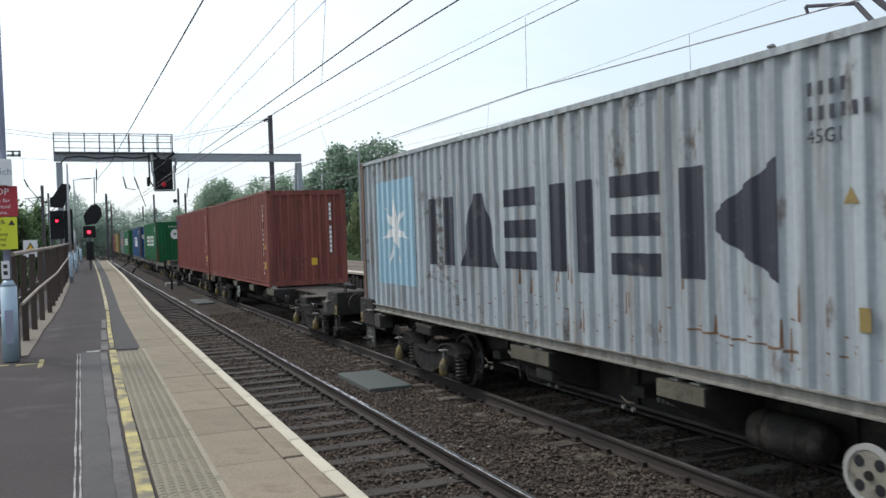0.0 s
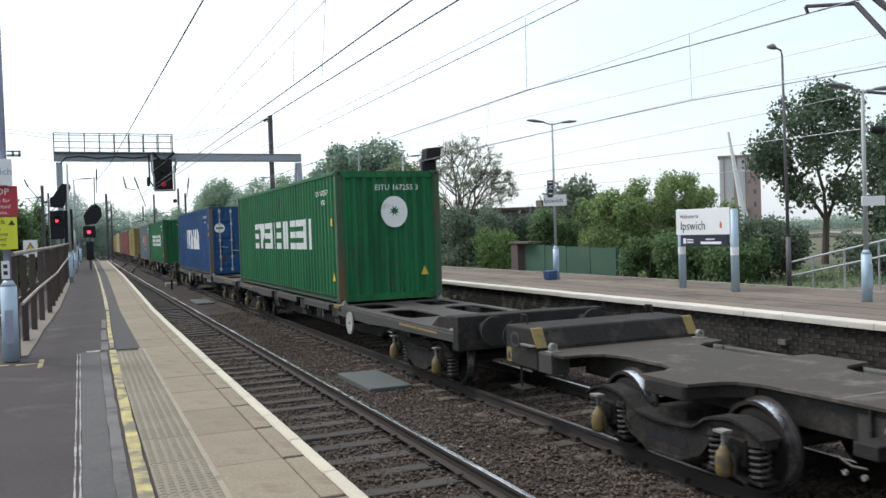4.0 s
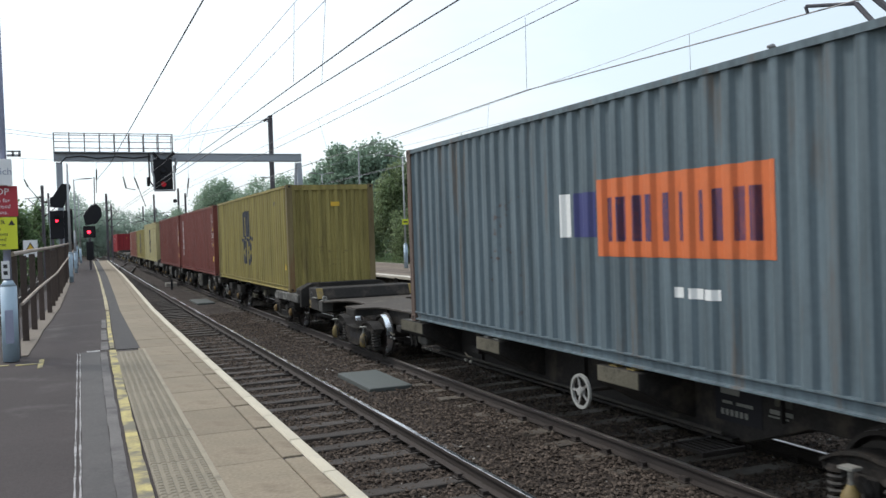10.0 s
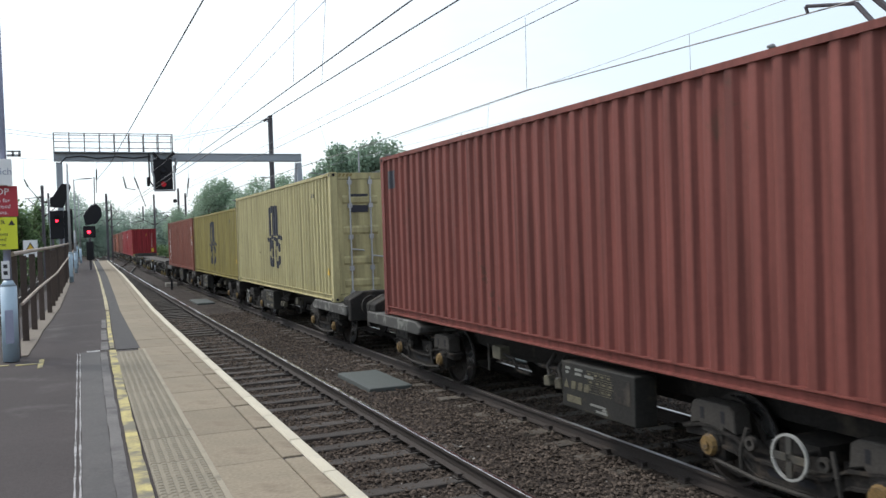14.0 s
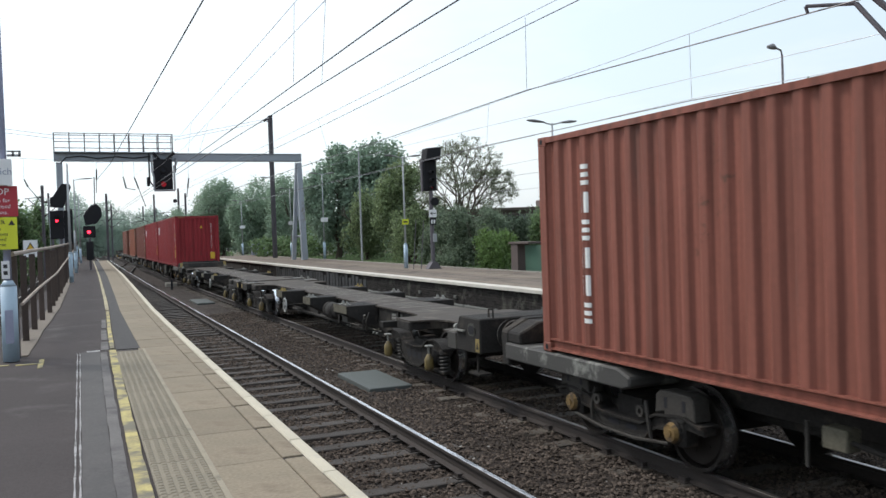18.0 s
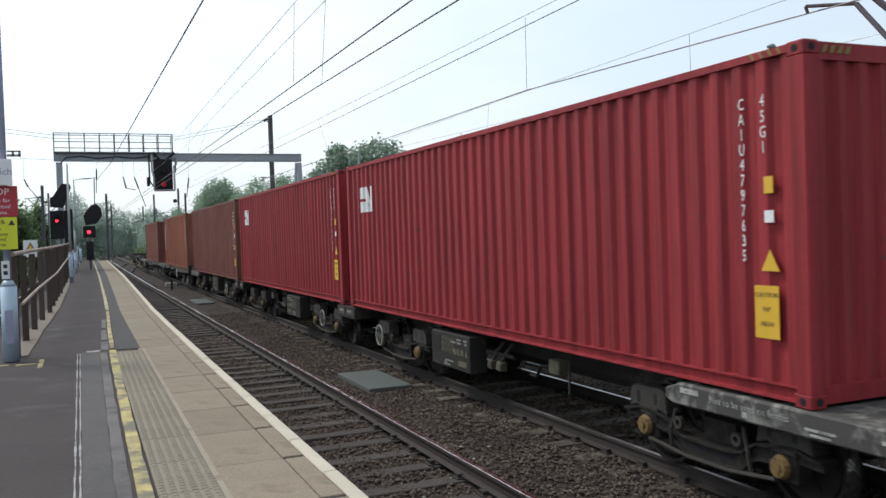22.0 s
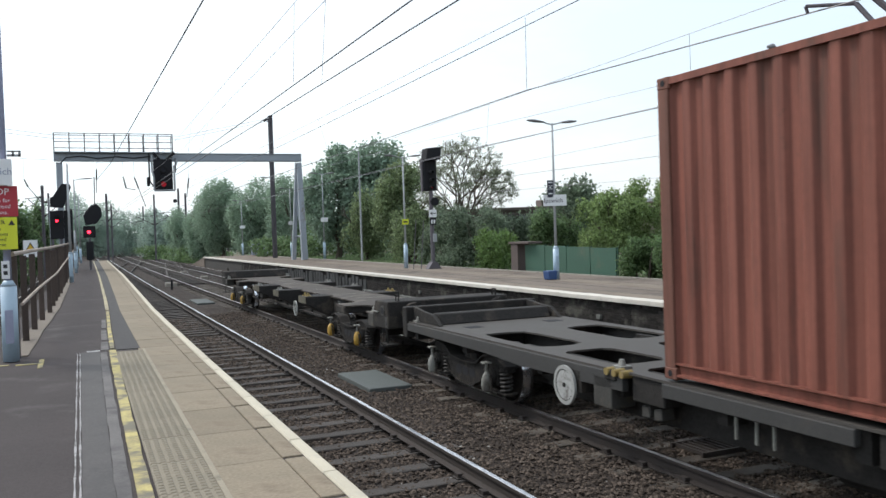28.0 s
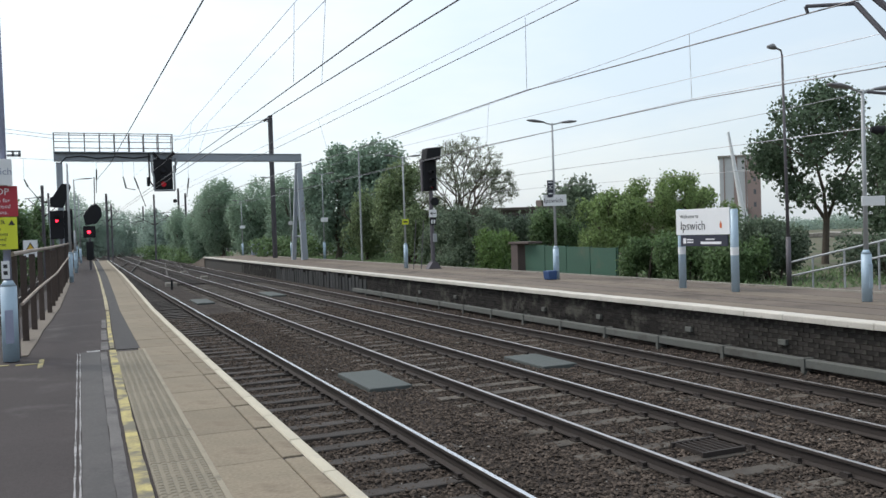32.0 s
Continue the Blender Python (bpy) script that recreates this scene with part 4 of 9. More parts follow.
def wagon_frame(name="skeletal_wagon"):
    """A 60 ft skeletal wagon with openings through its deck."""
    root = thing(name, pose(0, 0, 0), "", "wagon", "wagons of the freight train")
    H = 9.2
    for s in (-1, 1):
        for prof in ([(-H, 0.80), (-6.1, 0.76), (-5.2, 0.72), (-3.9, 0.74), (-3.9, 0.928), (-H, 0.928)], [(-3.2, 0.79), (-0.85, 0.79), (-0.85, 0.928), (-3.2, 0.928)], [(0.0, 0.79), (2.25, 0.79), (2.25, 0.928), (0.0, 0.928)], [(2.9, 0.74), (5.2, 0.72), (6.1, 0.76), (H, 0.80), (H, 0.928), (2.9, 0.928)]):
            part("side_sill", Mesh().prism(prof, 1.22 * s - 0.04, 1.22 * s + 0.04, "x"), skel_sill_mat, root, bevel=0.008)
        for y in (-0.42, 2.55, -3.55):
            part("brake_housing", Mesh().box(1.08 * s - 0.12, 1.08 * s + 0.12, y - 0.26, y + 0.26, 0.66, 0.92), frame_mat, root, bevel=0.012)
            for e in (-0.1, 0.1):
                part("brake_block", Mesh().prism([(y + e - 0.07, 0.52), (y + e + 0.07, 0.50), (y + e + 0.06, 0.62), (y + e - 0.06, 0.64)], 1.08 * s - 0.08, 1.08 * s + 0.08, "x"), plate_mat, root, bevel=0.01)
        for y in (0.9, 1.1, 1.35):
            part("hanger_rod", Mesh().tube((1.15 * s, y, 0.56), (1.15 * s, y, 0.80), 0.018, n=6), pale_sill_mat, root)
        for ya, yb in ((-8.55, -7.72), (-7.68, -6.85), (6.85, 7.68), (7.72, 8.55)):
            part("sill_stripe", Mesh().box(1.263 * s - 0.002, 1.263 * s + 0.002, ya, yb, 0.868, 0.902), ochre_mat, root)
    part("centre_sill", Mesh().box(-0.2, 0.2, -H, H, 0.60, 0.928), frame_mat, root)
    for s in (-1, 1):
        part("inner_sill", Mesh().prism([(-5.6, 0.78), (-4.8, 0.42), (4.8, 0.42), (5.6, 0.78), (5.6, 0.925), (-5.6, 0.925)], 0.90 * s - 0.03, 0.90 * s + 0.03, "x"), frame_mat, root)
    cuts = [(-8.55, 0.2, 0.62), (-5.87, 0.88, 0.68), (-3.9, 0.62, 0.68), (-2.3, 0.6, 0.68), (-0.8, 0.55, 0.68), (0.8, 0.55, 0.68), (2.3, 0.6, 0.68), (3.9, 0.62, 0.68), (5.87, 0.88, 0.68), (8.55, 0.2, 0.62)]
    edges = [-H] + [(p[0] + p[1] + q[0] - q[1]) / 2 for p, q in zip(cuts, cuts[1:])] + [H]
    for (y, h, x), y0, y1 in zip(cuts, edges, edges[1:]):
        w = 0.36 if h > 0.3 else 0.14
        for s in (-1, 1):
            xa, xb = sorted((0.0, 1.23 * s))
            part("deck_plate", Mesh().pierced(xa, xb, y0, y1, x * s - w, x * s + w, y - h, y + h, 0.93, 0.955), skel_deck_mat, root, "worn steel plate with a rounded opening")
    for y in (-9.0, -7.05, -4.8, -3.08, -1.5, 0.0, 1.5, 3.08, 4.8, 7.05, 9.0):
        part("cross_beam", Mesh().box(-1.17, 1.17, y - 0.07, y + 0.07, 0.66, 0.928), frame_mat, root)
    for y in (-9.0, -3.08, 3.08, 9.0):
        spigots(root, y, 0.965)
    for s in (-1, 1):
        y = 9.2 * s
        top = 1.20 if s > 0 else 0.955
        part("headstock", Mesh().box(-1.27, 1.27, min(y, y + 0.2 * s), max(y, y + 0.2 * s), 0.68, top), frame_mat, root, bevel=0.015)
        if s > 0:
            part("end_beam", Mesh().prism([(y - 0.95, 0.958), (y - 0.55, 0.958), (y - 0.58, 1.13), (y - 0.84, 1.13)], -1.02, 1.02, "x"), frame_mat, root, bevel=0.015)
            part("end_tray", Mesh().box(-1.0, 1.0, y - 0.6, y, 0.958, 1.0), skel_deck_mat, root)
            for e in (-1, 1):
                part("end_gusset", Mesh().prism([(y - 1.15, 0.958), (y, 0.958), (y, 1.20), (y - 0.5, 1.14), (y - 0.85, 1.12)], 1.1 * e - 0.035, 1.1 * e + 0.035, "x"), frame_mat, root, bevel=0.008)
                # black plate laid on the deck; the hole's dark is only colour
                part("deck_hole", Mesh().box(0.72 * e - 0.13, 0.72 * e + 0.13, y - 1.65, y - 1.42, 0.9555, 0.9595), black_mat, root)
            buffers(root, 9.4, 1)
        else:
            part("bar_coupling", Mesh().box(-0.1, 0.1, -9.6, -9.3, 0.72, 0.86), frame_mat, root)
        bogie(root, 7.3 * s, "y")
        handwheel(root, 1.3 * s, 3.98, 0.66, "disc")
    for e in (-1, 1):
        part("spigot_bracket", Mesh().box(1.2 * e - 0.08, 1.2 * e + 0.08, 3.0, 3.2, 0.84, 0.95), frame_mat, root, bevel=0.01)
        for k in range(3):
            part("locking_pin", Mesh().tube((1.17 * e, 2.86 + 0.14 * k, 0.93), (1.30 * e, 2.86 + 0.14 * k, 0.93), 0.045, 0.04, 12), ochre_mat, root, "ochre painted container locking pin")
    part("brake_box", Mesh().box(-1.26, -0.95, 3.1, 3.45, 0.52, 0.86), plate_mat, root, bevel=0.01)
    part("brake_box", Mesh().box(-1.26, -0.95, 3.7, 3.95, 0.6, 0.86), frame_mat, root, bevel=0.01)
    part("air_tank", Mesh().tube((-0.6, -1.2, 0.46), (-0.6, 0.6, 0.46), 0.2, n=16), frame_mat, root, smooth=True)
    for y in (-3.4, -2.9, -2.4):
        part("brake_rod", Mesh().tube((-0.95, y, 0.32), (-0.95, y, 0.66), 0.035), bogie_mat, root)
    part("brake_bar", Mesh().box(-1.0, -0.7, -3.1, -2.2, 0.3, 0.36), bogie_mat, root)
    part("data_panel", Mesh().box(-1.278, -1.27, -3.4, -2.0, 0.66, 0.8), plate_mat, root)
    part("stencil", Mesh().box(-1.282, -1.278, -3.3, -2.2, 0.71, 0.75), stencil_mat, root)
    return root


def wagon_short(name="short_wagon", outer=True):
    """A 40 ft low wagon of an articulated set; an outer one ends in a platform with buffers at +y."""
    root = thing(name, pose(0, 0, 0), "", "wagon", "wagons of the freight train")
    H = 6.38
    y_box, near, far = (-0.92, -3.52, 4.72) if outer else (-1.55, -4.25, 4.1)
    for s in (-1, 1):
        if not outer:
            y_box = -1.55 if s < 0 else -2.45
        part("side_sill", Mesh().box(0.52 * s - 0.06, 0.52 * s + 0.06, -H, H, 0.66, 0.90), frame_mat, root, bevel=0.008)
        box = part("data_box", Mesh().box(1.1 * s - 0.14, 1.1 * s + 0.14, y_box - 0.72, y_box + 0.72, 0.39, 0.92), data_box_mat, root, "weathered box with stencilled data", bevel=0.012)
        # raised flat plate: the shade of a recess is put into its dark colour
        part("box_recess", Mesh().box(1.243 * s - 0.003, 1.243 * s + 0.003, y_box - 0.64, y_box - 0.36, 0.60, 0.86), frame_mat, box)
        for z, widths in ((0.85, (0.10, 0.16)), (0.80, (0.06, 0.14, 0.18))):
            for k, w in enumerate(widths):
                part("stencil", Mesh().box(1.243 * s - 0.003, 1.243 * s + 0.003, y_box + 0.62 - 0.2 * k - w, y_box + 0.62 - 0.2 * k, z - 0.014, z + 0.014), stencil_mat, box)
        table = Mesh()
        for row in range(3):
            for col in range(4):
                ya = y_box + 0.18 - 0.125 * col - 0.03 * (row % 2)
                za = 0.80 - 0.085 * row
                for p, q, r, t in ((ya - 0.11, ya, za, za + 0.005), (ya - 0.11, ya, za + 0.062, za + 0.067), (ya - 0.005, ya, za, za + 0.067), (ya - 0.085, ya - 0.03, za + 0.022, za + 0.045)):
                    table.box(1.242 * s - 0.002, 1.242 * s + 0.002, p, q, r, t)
        tagged(part("data_table", table, faded_stencil_mat, box), kind="stuff")
        part("emblem_wedge", Mesh().prism([(y_box + 0.66, 0.62), (y_box + 0.56, 0.62), (y_box + 0.61, 0.72)], 1.243 * s - 0.003, 1.243 * s + 0.003, "x"), faded_stencil_mat, box)
        for k, kind in enumerate((0.0, 0.14, 0.27)):
            part("emblem_block", Mesh().prism([(y_box + 0.51 - kind, 0.62), (y_box + 0.42 - kind, 0.62), (y_box + 0.40 - kind, 0.71), (y_box + 0.49 - kind, 0.71)], 1.243 * s - 0.003, 1.243 * s + 0.003, "x"), faded_stencil_mat, box)
        part("stencil_patch", Mesh().box(1.243 * s - 0.003, 1.243 * s + 0.003, y_box + 0.30, y_box + 0.60, 0.46, 0.54), faded_stencil_mat, box)
        for y, w, z in ((0.12, 0.3, 0.50), (-0.12, 0.08, 0.47), (0.0, 0.22, 0.44)):
            part("stencil", Mesh().box(1.243 * s - 0.003, 1.243 * s + 0.003, y_box + y - w, y_box + y, z - 0.012, z + 0.012), stencil_mat, box)
        handwheel(root, 1.24 * s, near - 0.18 if s < 0 else near - 0.72, 0.57, "thin")
        for y in (0.15, 0.42):
            part("brake_bracket", Mesh().path([(0.9 * s, y + 0.1, 0.88), (1.02 * s, y + 0.08, 0.74), (1.04 * s, y, 0.62)], 0.026), shoulder_mat, root)
            part("brake_block", Mesh().prism([(y - 0.09, 0.52), (y + 0.06, 0.50), (y + 0.07, 0.62), (y - 0.04, 0.65)], 1.04 * s - 0.06, 1.04 * s + 0.06, "x"), dusty_face_mat, root, bevel=0.012)
        part("brake_shaft", Mesh().tube((1.0 * s, -0.1, 0.72), (1.0 * s, 0.75, 0.72), 0.03, n=8), bogie_mat, root)
        part("valve_box", Mesh().box(0.98 * s - 0.08, 0.98 * s + 0.08, 1.75, 2.0, 0.66, 0.84), dusty_face_mat, root, bevel=0.012)
        part("valve_pipe", Mesh().path([(1.0 * s, 1.75, 0.74), (1.0 * s, 1.45, 0.70), (1.0 * s, 1.35, 0.56), (0.95 * s, 1.1, 0.54)], 0.022), bogie_mat, root)
        part("brake_rod", Mesh().tube((1.02 * s, 2.18, 0.46), (1.02 * s, 2.18, 0.84), 0.018), shoulder_mat, root)
    part("centre_sill", Mesh().box(-0.3, 0.3, -H, H, 0.50, 0.90), frame_mat, root)
    part("deck", Mesh().box(-0.58, 0.58, -H, H, 0.90, 0.92), deck_mat, root)
    for e in ((-1,) if outer else (-1, 1)):
        y0, y1 = sorted((5.76 * e, 6.38 * e))
        part("end_bolster", Mesh().prism([(-1.25, 0.73), (1.25, 0.73), (1.25, 0.975), (-1.25, 0.975)], y0, y1, "y"), frame_mat, root, bevel=0.015)
        for s in (-1, 1):
            part("bolster_plate", Mesh().box(1.252 * s - 0.003, 1.252 * s + 0.003, y0 + 0.08, y1 - 0.1, 0.80, 0.93), plate_mat, root)
            part("text_bar", Mesh().box(1.257 * s - 0.002, 1.257 * s + 0.002, y0 + 0.14, y1 - 0.2, 0.86, 0.90), stencil_mat, root)
    part("drawbar", Mesh().box(-0.12, 0.12, -6.75, 6.4, 0.60, 0.72), frame_mat, root)
    if outer:
        part("end_platform", Mesh().prism([(4.3, 0.80), (4.42, 0.76), (7.08, 0.76), (7.08, 0.976), (4.52, 0.976), (4.3, 0.90)], -1.25, 1.25, "x"), sill_patch_mat, root, "weathered end platform with worn pale paint", bevel=0.02)
        part("headstock", Mesh().prism([(-1.2, 0.66), (1.2, 0.66), (1.2, 1.12), (0.9, 1.28), (-0.9, 1.28), (-1.2, 1.12)], 7.08, 7.26, "y"), frame_mat, root, bevel=0.02)
        part("end_block", Mesh().prism([(-1.2, 0.976), (1.2, 0.976), (1.2, 1.12), (0.9, 1.26), (-0.9, 1.26), (-1.2, 1.12)], 6.74, 7.08, "y"), frame_mat, root, bevel=0.02)
        buffers(root, 7.26, 1)
    bogie(root, near, "a")
    bogie(root, far, "a")
    return root


# ---- containers ----
CL, CW = 6.096, 1.219
PITCH, N_CORR = 0.2829, 42


def corr_lines(a, b):
    """Break lines of the side's corrugation between a and b: (y, depth)."""
    pts = []
    for k in range(-1, N_CORR + 1):
        y0 = -N_CORR * PITCH / 2 + k * PITCH
        pts += [(y0 + 0.006, 0.0), (y0 + 0.082, 0.0), (y0 + 0.096, 0.005), (y0 + 0.136, 0.041), (y0 + 0.150, 0.046), (y0 + 0.222, 0.046), (y0 + 0.236, 0.041), (y0 + PITCH - 0.008, 0.005)]
    out = [(a, float(np.interp(a, [p[0] for p in pts], [p[1] for p in pts])))]
    out += [p for p in pts if a < p[0] < b]
    return out + [(b, float(np.interp(b, [p[0] for p in pts], [p[1] for p in pts])))]


def corr_sheet(a, b, lo, hi, x, side, lift=0.0):
    """A sheet that follows the corrugation from y a to b; lo and hi give its lower and upper edge at y."""
    m = Mesh()
    ls = corr_lines(a, b)
    vs, fs = [], []
    for y, d in ls:
        xx = side * (x - d + lift)
        vs += [(xx, y, lo(y)), (xx, y, hi(y))]
    for k in range(len(ls) - 1):
        fs.append((2 * k, 2 * k + 2, 2 * k + 3, 2 * k + 1))
    return m.add(vs, fs)


def at_u(u):
    """y along the side seen from the near platform: u 0 at the far end, 1 at the near end."""
    return CL - u * 2 * CL


def mark(parent, u0, u1, z0, z1, material, name="side_marking", label="", lo=None, hi=None, lift=0.004):
    a, b = at_u(u1), at_u(u0)
    return part(name, corr_sheet(a, b, lo or (lambda y: z0), hi or (lambda y: z1), 1.2, -1, lift), material, parent, label)


def container(name, paint, label, door=False, height=2.896, post=None, ribs=9, rail=None):
    root = thing(name, pose(0, 0, 0), label, "container", "containers on the train")
    T = height
    post = post or paint
    for s in (-1, 1):
        part("side_panel", corr_sheet(-5.94, 5.94, lambda y: 0.16, lambda y: T - 0.07, 1.2, s), paint, root)
        part("bottom_rail", Mesh().prism([(s * 1.14, 0.165), (s * 1.214, 0.165), (s * 1.214, 0.15), (s * 1.178, 0.135), (s * 1.172, 0.06), (s * 1.216, 0.052), (s * 1.216, 0.035), (s * 1.14, 0.035)], -5.95, 5.95, "y"), rail or paint, root)
        part("top_rail", Mesh().box(s * 1.215 - 0.03 * (s + 1), s * 1.215 + 0.03 * (1 - s), -5.95, 5.95, T - 0.075, T - 0.01), paint, root)
        for e in (-1, 1):
            y = e * CL
            part("corner_post", Mesh().box(s * CW - 0.08 * (s + 1), s * CW + 0.08 * (1 - s), min(y, y - e * 0.16), max(y, y - e * 0.16), 0.11, T - 0.11), post, root, bevel=0.01)
            for z in (0, T - 0.118):
                part("corner_casting", Mesh().box(s * (CW + 0.003) - 0.0815 * (s + 1), s * (CW + 0.003) + 0.0815 * (1 - s), min(y + e * 0.004, y - e * 0.178), max(y + e * 0.004, y - e * 0.178), z, z + 0.118), post, root, bevel=0.012)
                # black discs paint the dark of the casting holes
                if s < 0:
                    part("casting_hole", Mesh().tube((s * (CW + 0.004), y - e * 0.09, z + 0.06), (s * (CW + 0.007), y - e * 0.09, z + 0.06), 0.032, n=10), black_mat, root)
                if e < 0:
                    part("casting_hole", Mesh().tube((s * (CW - 0.08), y + e * 0.004, z + 0.06), (s * (CW - 0.08), y + e * 0.008, z + 0.06), 0.032, n=10), black_mat, root)
    part("roof_panel", Mesh().box(-1.19, 1.19, -5.95, 5.95, T - 0.03, T - 0.012), paint, root)
    part("underside", Mesh().box(-1.15, 1.15, -5.95, 5.95, 0.06, 0.14), frame_mat, root)
    for e in (-1, 1):
        y = e * CL
        part("end_header", Mesh().box(-1.06, 1.06, min(y - e * 0.02, y - e * 0.14), max(y - e * 0.02, y - e * 0.14), T - 0.15, T - 0.01), paint, root)
        part("end_sill", Mesh().box(-1.06, 1.06, min(y - e * 0.02, y - e * 0.16), max(y - e * 0.02, y - e * 0.16), 0.03, 0.17), paint, root)
        if door and e == -1:
            for s in (-1, 1):
                leaf = Mesh()
                x0, x1 = sorted((s * 0.012, s * 1.06))
                leaf.box(x0, x1, y + 0.03, y + 0.08, 0.18, T - 0.16)
                d = part("door", leaf, paint, root)
                for z in (0.42, 0.92, 1.6, 2.28):
                    part("door_rib", Mesh().prism([(y + 0.03, z - 0.10), (y + 0.008, z - 0.05), (y + 0.008, z + 0.05), (y + 0.03, z + 0.10)], x0 + 0.12, x1 - 0.12, "x"), paint, d)
                for xr in (0.3, 0.78):
                    rod = Mesh().tube((s * xr, y - 0.012, 0.12), (s * xr, y - 0.012, T - 0.1), 0.02, n=8)
                    for z in (0.2, 0.75, 1.45, 2.15, T - 0.22):
                        rod.box(s * xr - 0.045, s * xr + 0.045, y - 0.04, y + 0.03, z - 0.05, z + 0.05)
                    part("lock_rod", rod, rod_mat, d, "galvanised locking bar")
                    part("lock_handle", Mesh().tube((s * xr, y - 0.03, 1.02 + 0.16 * (xr > 0.5)), (s * (xr - 0.3), y - 0.03, 0.98 + 0.16 * (xr > 0.5)), 0.016, n=6), rod_mat, d)
        else:
            vs, fs, k = [], [], 0
            step = 2.12 / (ribs * 4)
            for i in range(ribs * 4 + 1):
                dep = (0.0, 0.0, 0.046, 0.046)[i % 4]
                x = -1.06 + (i + (0, 0.35, 0, 0.35)[i % 4]) * step
                vs += [(x, y - e * (0.03 + dep), 0.16), (x, y - e * (0.03 + dep), T - 0.14)]
            fs = [(2 * i, 2 * i + 2, 2 * i + 3, 2 * i + 1) for i in range(ribs * 4)]
            part("end_panel", Mesh().add(vs, fs), paint, root)
    return root


rod_mat = mat("galvanised_rod", (0.42, 0.43, 0.45), 0.5, 0.5, var=0.15, bump=0.05)


def paint(name, colour, rust=0.3, rough=0.5, dirt=RUST, scale=1.3, var=0.12, spots=0.5):
    """Weathered container paint: streaks in a duller tone, sparse rust blotches, low gloss."""
    ma = mat(name, colour, rough + 0.1, spec=0.24, var=var, scale=0.7, fine=18, bump=0.06, dirt=dirt, dirt_amount=rust, dirt_scale=scale, streak=True)
    n, l = ma.node_tree.nodes, ma.node_tree.links
    base = n["Principled BSDF"].inputs["Base Color"]
    tc, mp, no, rg, info, shift, mx = (n.new("ShaderNode" + k) for k in ("TexCoord", "Mapping", "TexNoise", "MapRange", "ObjectInfo", "VectorMath", "Mix"))
    mp.inputs["Scale"].default_value = (1.0, 1.0, 0.55)
    no.inputs["Scale"].default_value, no.inputs["Detail"].default_value, no.inputs["Roughness"].default_value = 2.1, 9, 0.68
    rg.inputs["From Min"].default_value, rg.inputs["From Max"].default_value, rg.inputs["To Max"].default_value = 0.70 - 0.1 * spots, 0.78 - 0.1 * spots, 0.8
    shift.operation, shift.inputs[1].default_value = "MULTIPLY_ADD", (1, 1, 1)
    l.new(tc.outputs["Object"], shift.inputs[0])
    l.new(info.outputs["Random"], shift.inputs[2])
    l.new(shift.outputs["Vector"], mp.inputs["Vector"])
    l.new(mp.outputs["Vector"], no.inputs["Vector"])
    l.new(no.outputs["Fac"], rg.inputs["Value"])
    mx.data_type = "RGBA"
    l.new(rg.outputs["Result"], mx.inputs["Factor"])
    l.new(base.links[0].from_socket, mx.inputs[6])
    mx.inputs[7].default_value = (0.085, 0.048, 0.032, 1)
    scuff, pale, mp2, mx2 = (n.new("ShaderNode" + k) for k in ("TexNoise", "MapRange", "Mapping", "Mix"))
    mp2.inputs["Scale"].default_value = (1.0, 1.6, 0.5)
    scuff.inputs["Scale"].default_value, scuff.inputs["Detail"].default_value, scuff.inputs["Roughness"].default_value = 1.1, 7, 0.6
    pale.inputs["From Min"].default_value, pale.inputs["From Max"].default_value, pale.inputs["To Max"].default_value = 0.46, 0.72, 0.42
    l.new(shift.outputs["Vector"], mp2.inputs["Vector"])
    l.new(mp2.outputs["Vector"], scuff.inputs["Vector"])
    l.new(scuff.outputs["Fac"], pale.inputs["Value"])
    mx2.data_type = "RGBA"
    l.new(pale.outputs["Result"], mx2.inputs["Factor"])
    chip, patch, both, edge, mp3, mx3 = (n.new("ShaderNode" + k) for k in ("TexNoise", "TexNoise", "Math", "MapRange", "Mapping", "Mix"))
    mp3.inputs["Scale"].default_value = (2.0, 3.2, 3.6)
    chip.inputs["Scale"].default_value, chip.inputs["Detail"].default_value, chip.inputs["Roughness"].default_value = 2.6, 5, 0.62
    patch.inputs["Scale"].default_value, patch.inputs["Detail"].default_value = 0.55, 3
    both.operation = "ADD"
    edge.inputs["From Min"].default_value, edge.inputs["From Max"].default_value, edge.inputs["To Max"].default_value = 1.33 - 0.13 * spots, 1.42 - 0.13 * spots, 0.7
    l.new(shift.outputs["Vector"], mp3.inputs["Vector"])
    l.new(mp3.outputs["Vector"], chip.inputs["Vector"])
    l.new(shift.outputs["Vector"], patch.inputs["Vector"])
    l.new(chip.outputs["Fac"], both.inputs[0])
    l.new(patch.outputs["Fac"], both.inputs[1])
    l.new(both.outputs[0], edge.inputs["Value"])
    mx3.data_type = "RGBA"
    l.new(edge.outputs["Result"], mx3.inputs["Factor"])
    l.new(mx.outputs[2], mx3.inputs[6])
    mx3.inputs[7].default_value = (0.085, 0.046, 0.032, 1)
    l.new(mx3.outputs[2], mx2.inputs[6])
    mx2.inputs[7].default_value = (*[min(0.8, c * 1.28 + 0.006) for c in colour], 1)
    run_n, run_map, run_rng, run_mul = (n.new("ShaderNode" + k) for k in ("TexNoise", "Mapping", "MapRange", "VectorMath"))
    run_map.inputs["Scale"].default_value = (3.0, 5.5, 0.22)
    run_n.inputs["Scale"].default_value, run_n.inputs["Detail"].default_value, run_n.inputs["Roughness"].default_value = 1.6, 6, 0.62
    run_rng.inputs["From Min"].default_value, run_rng.inputs["From Max"].default_value = 0.36, 0.66
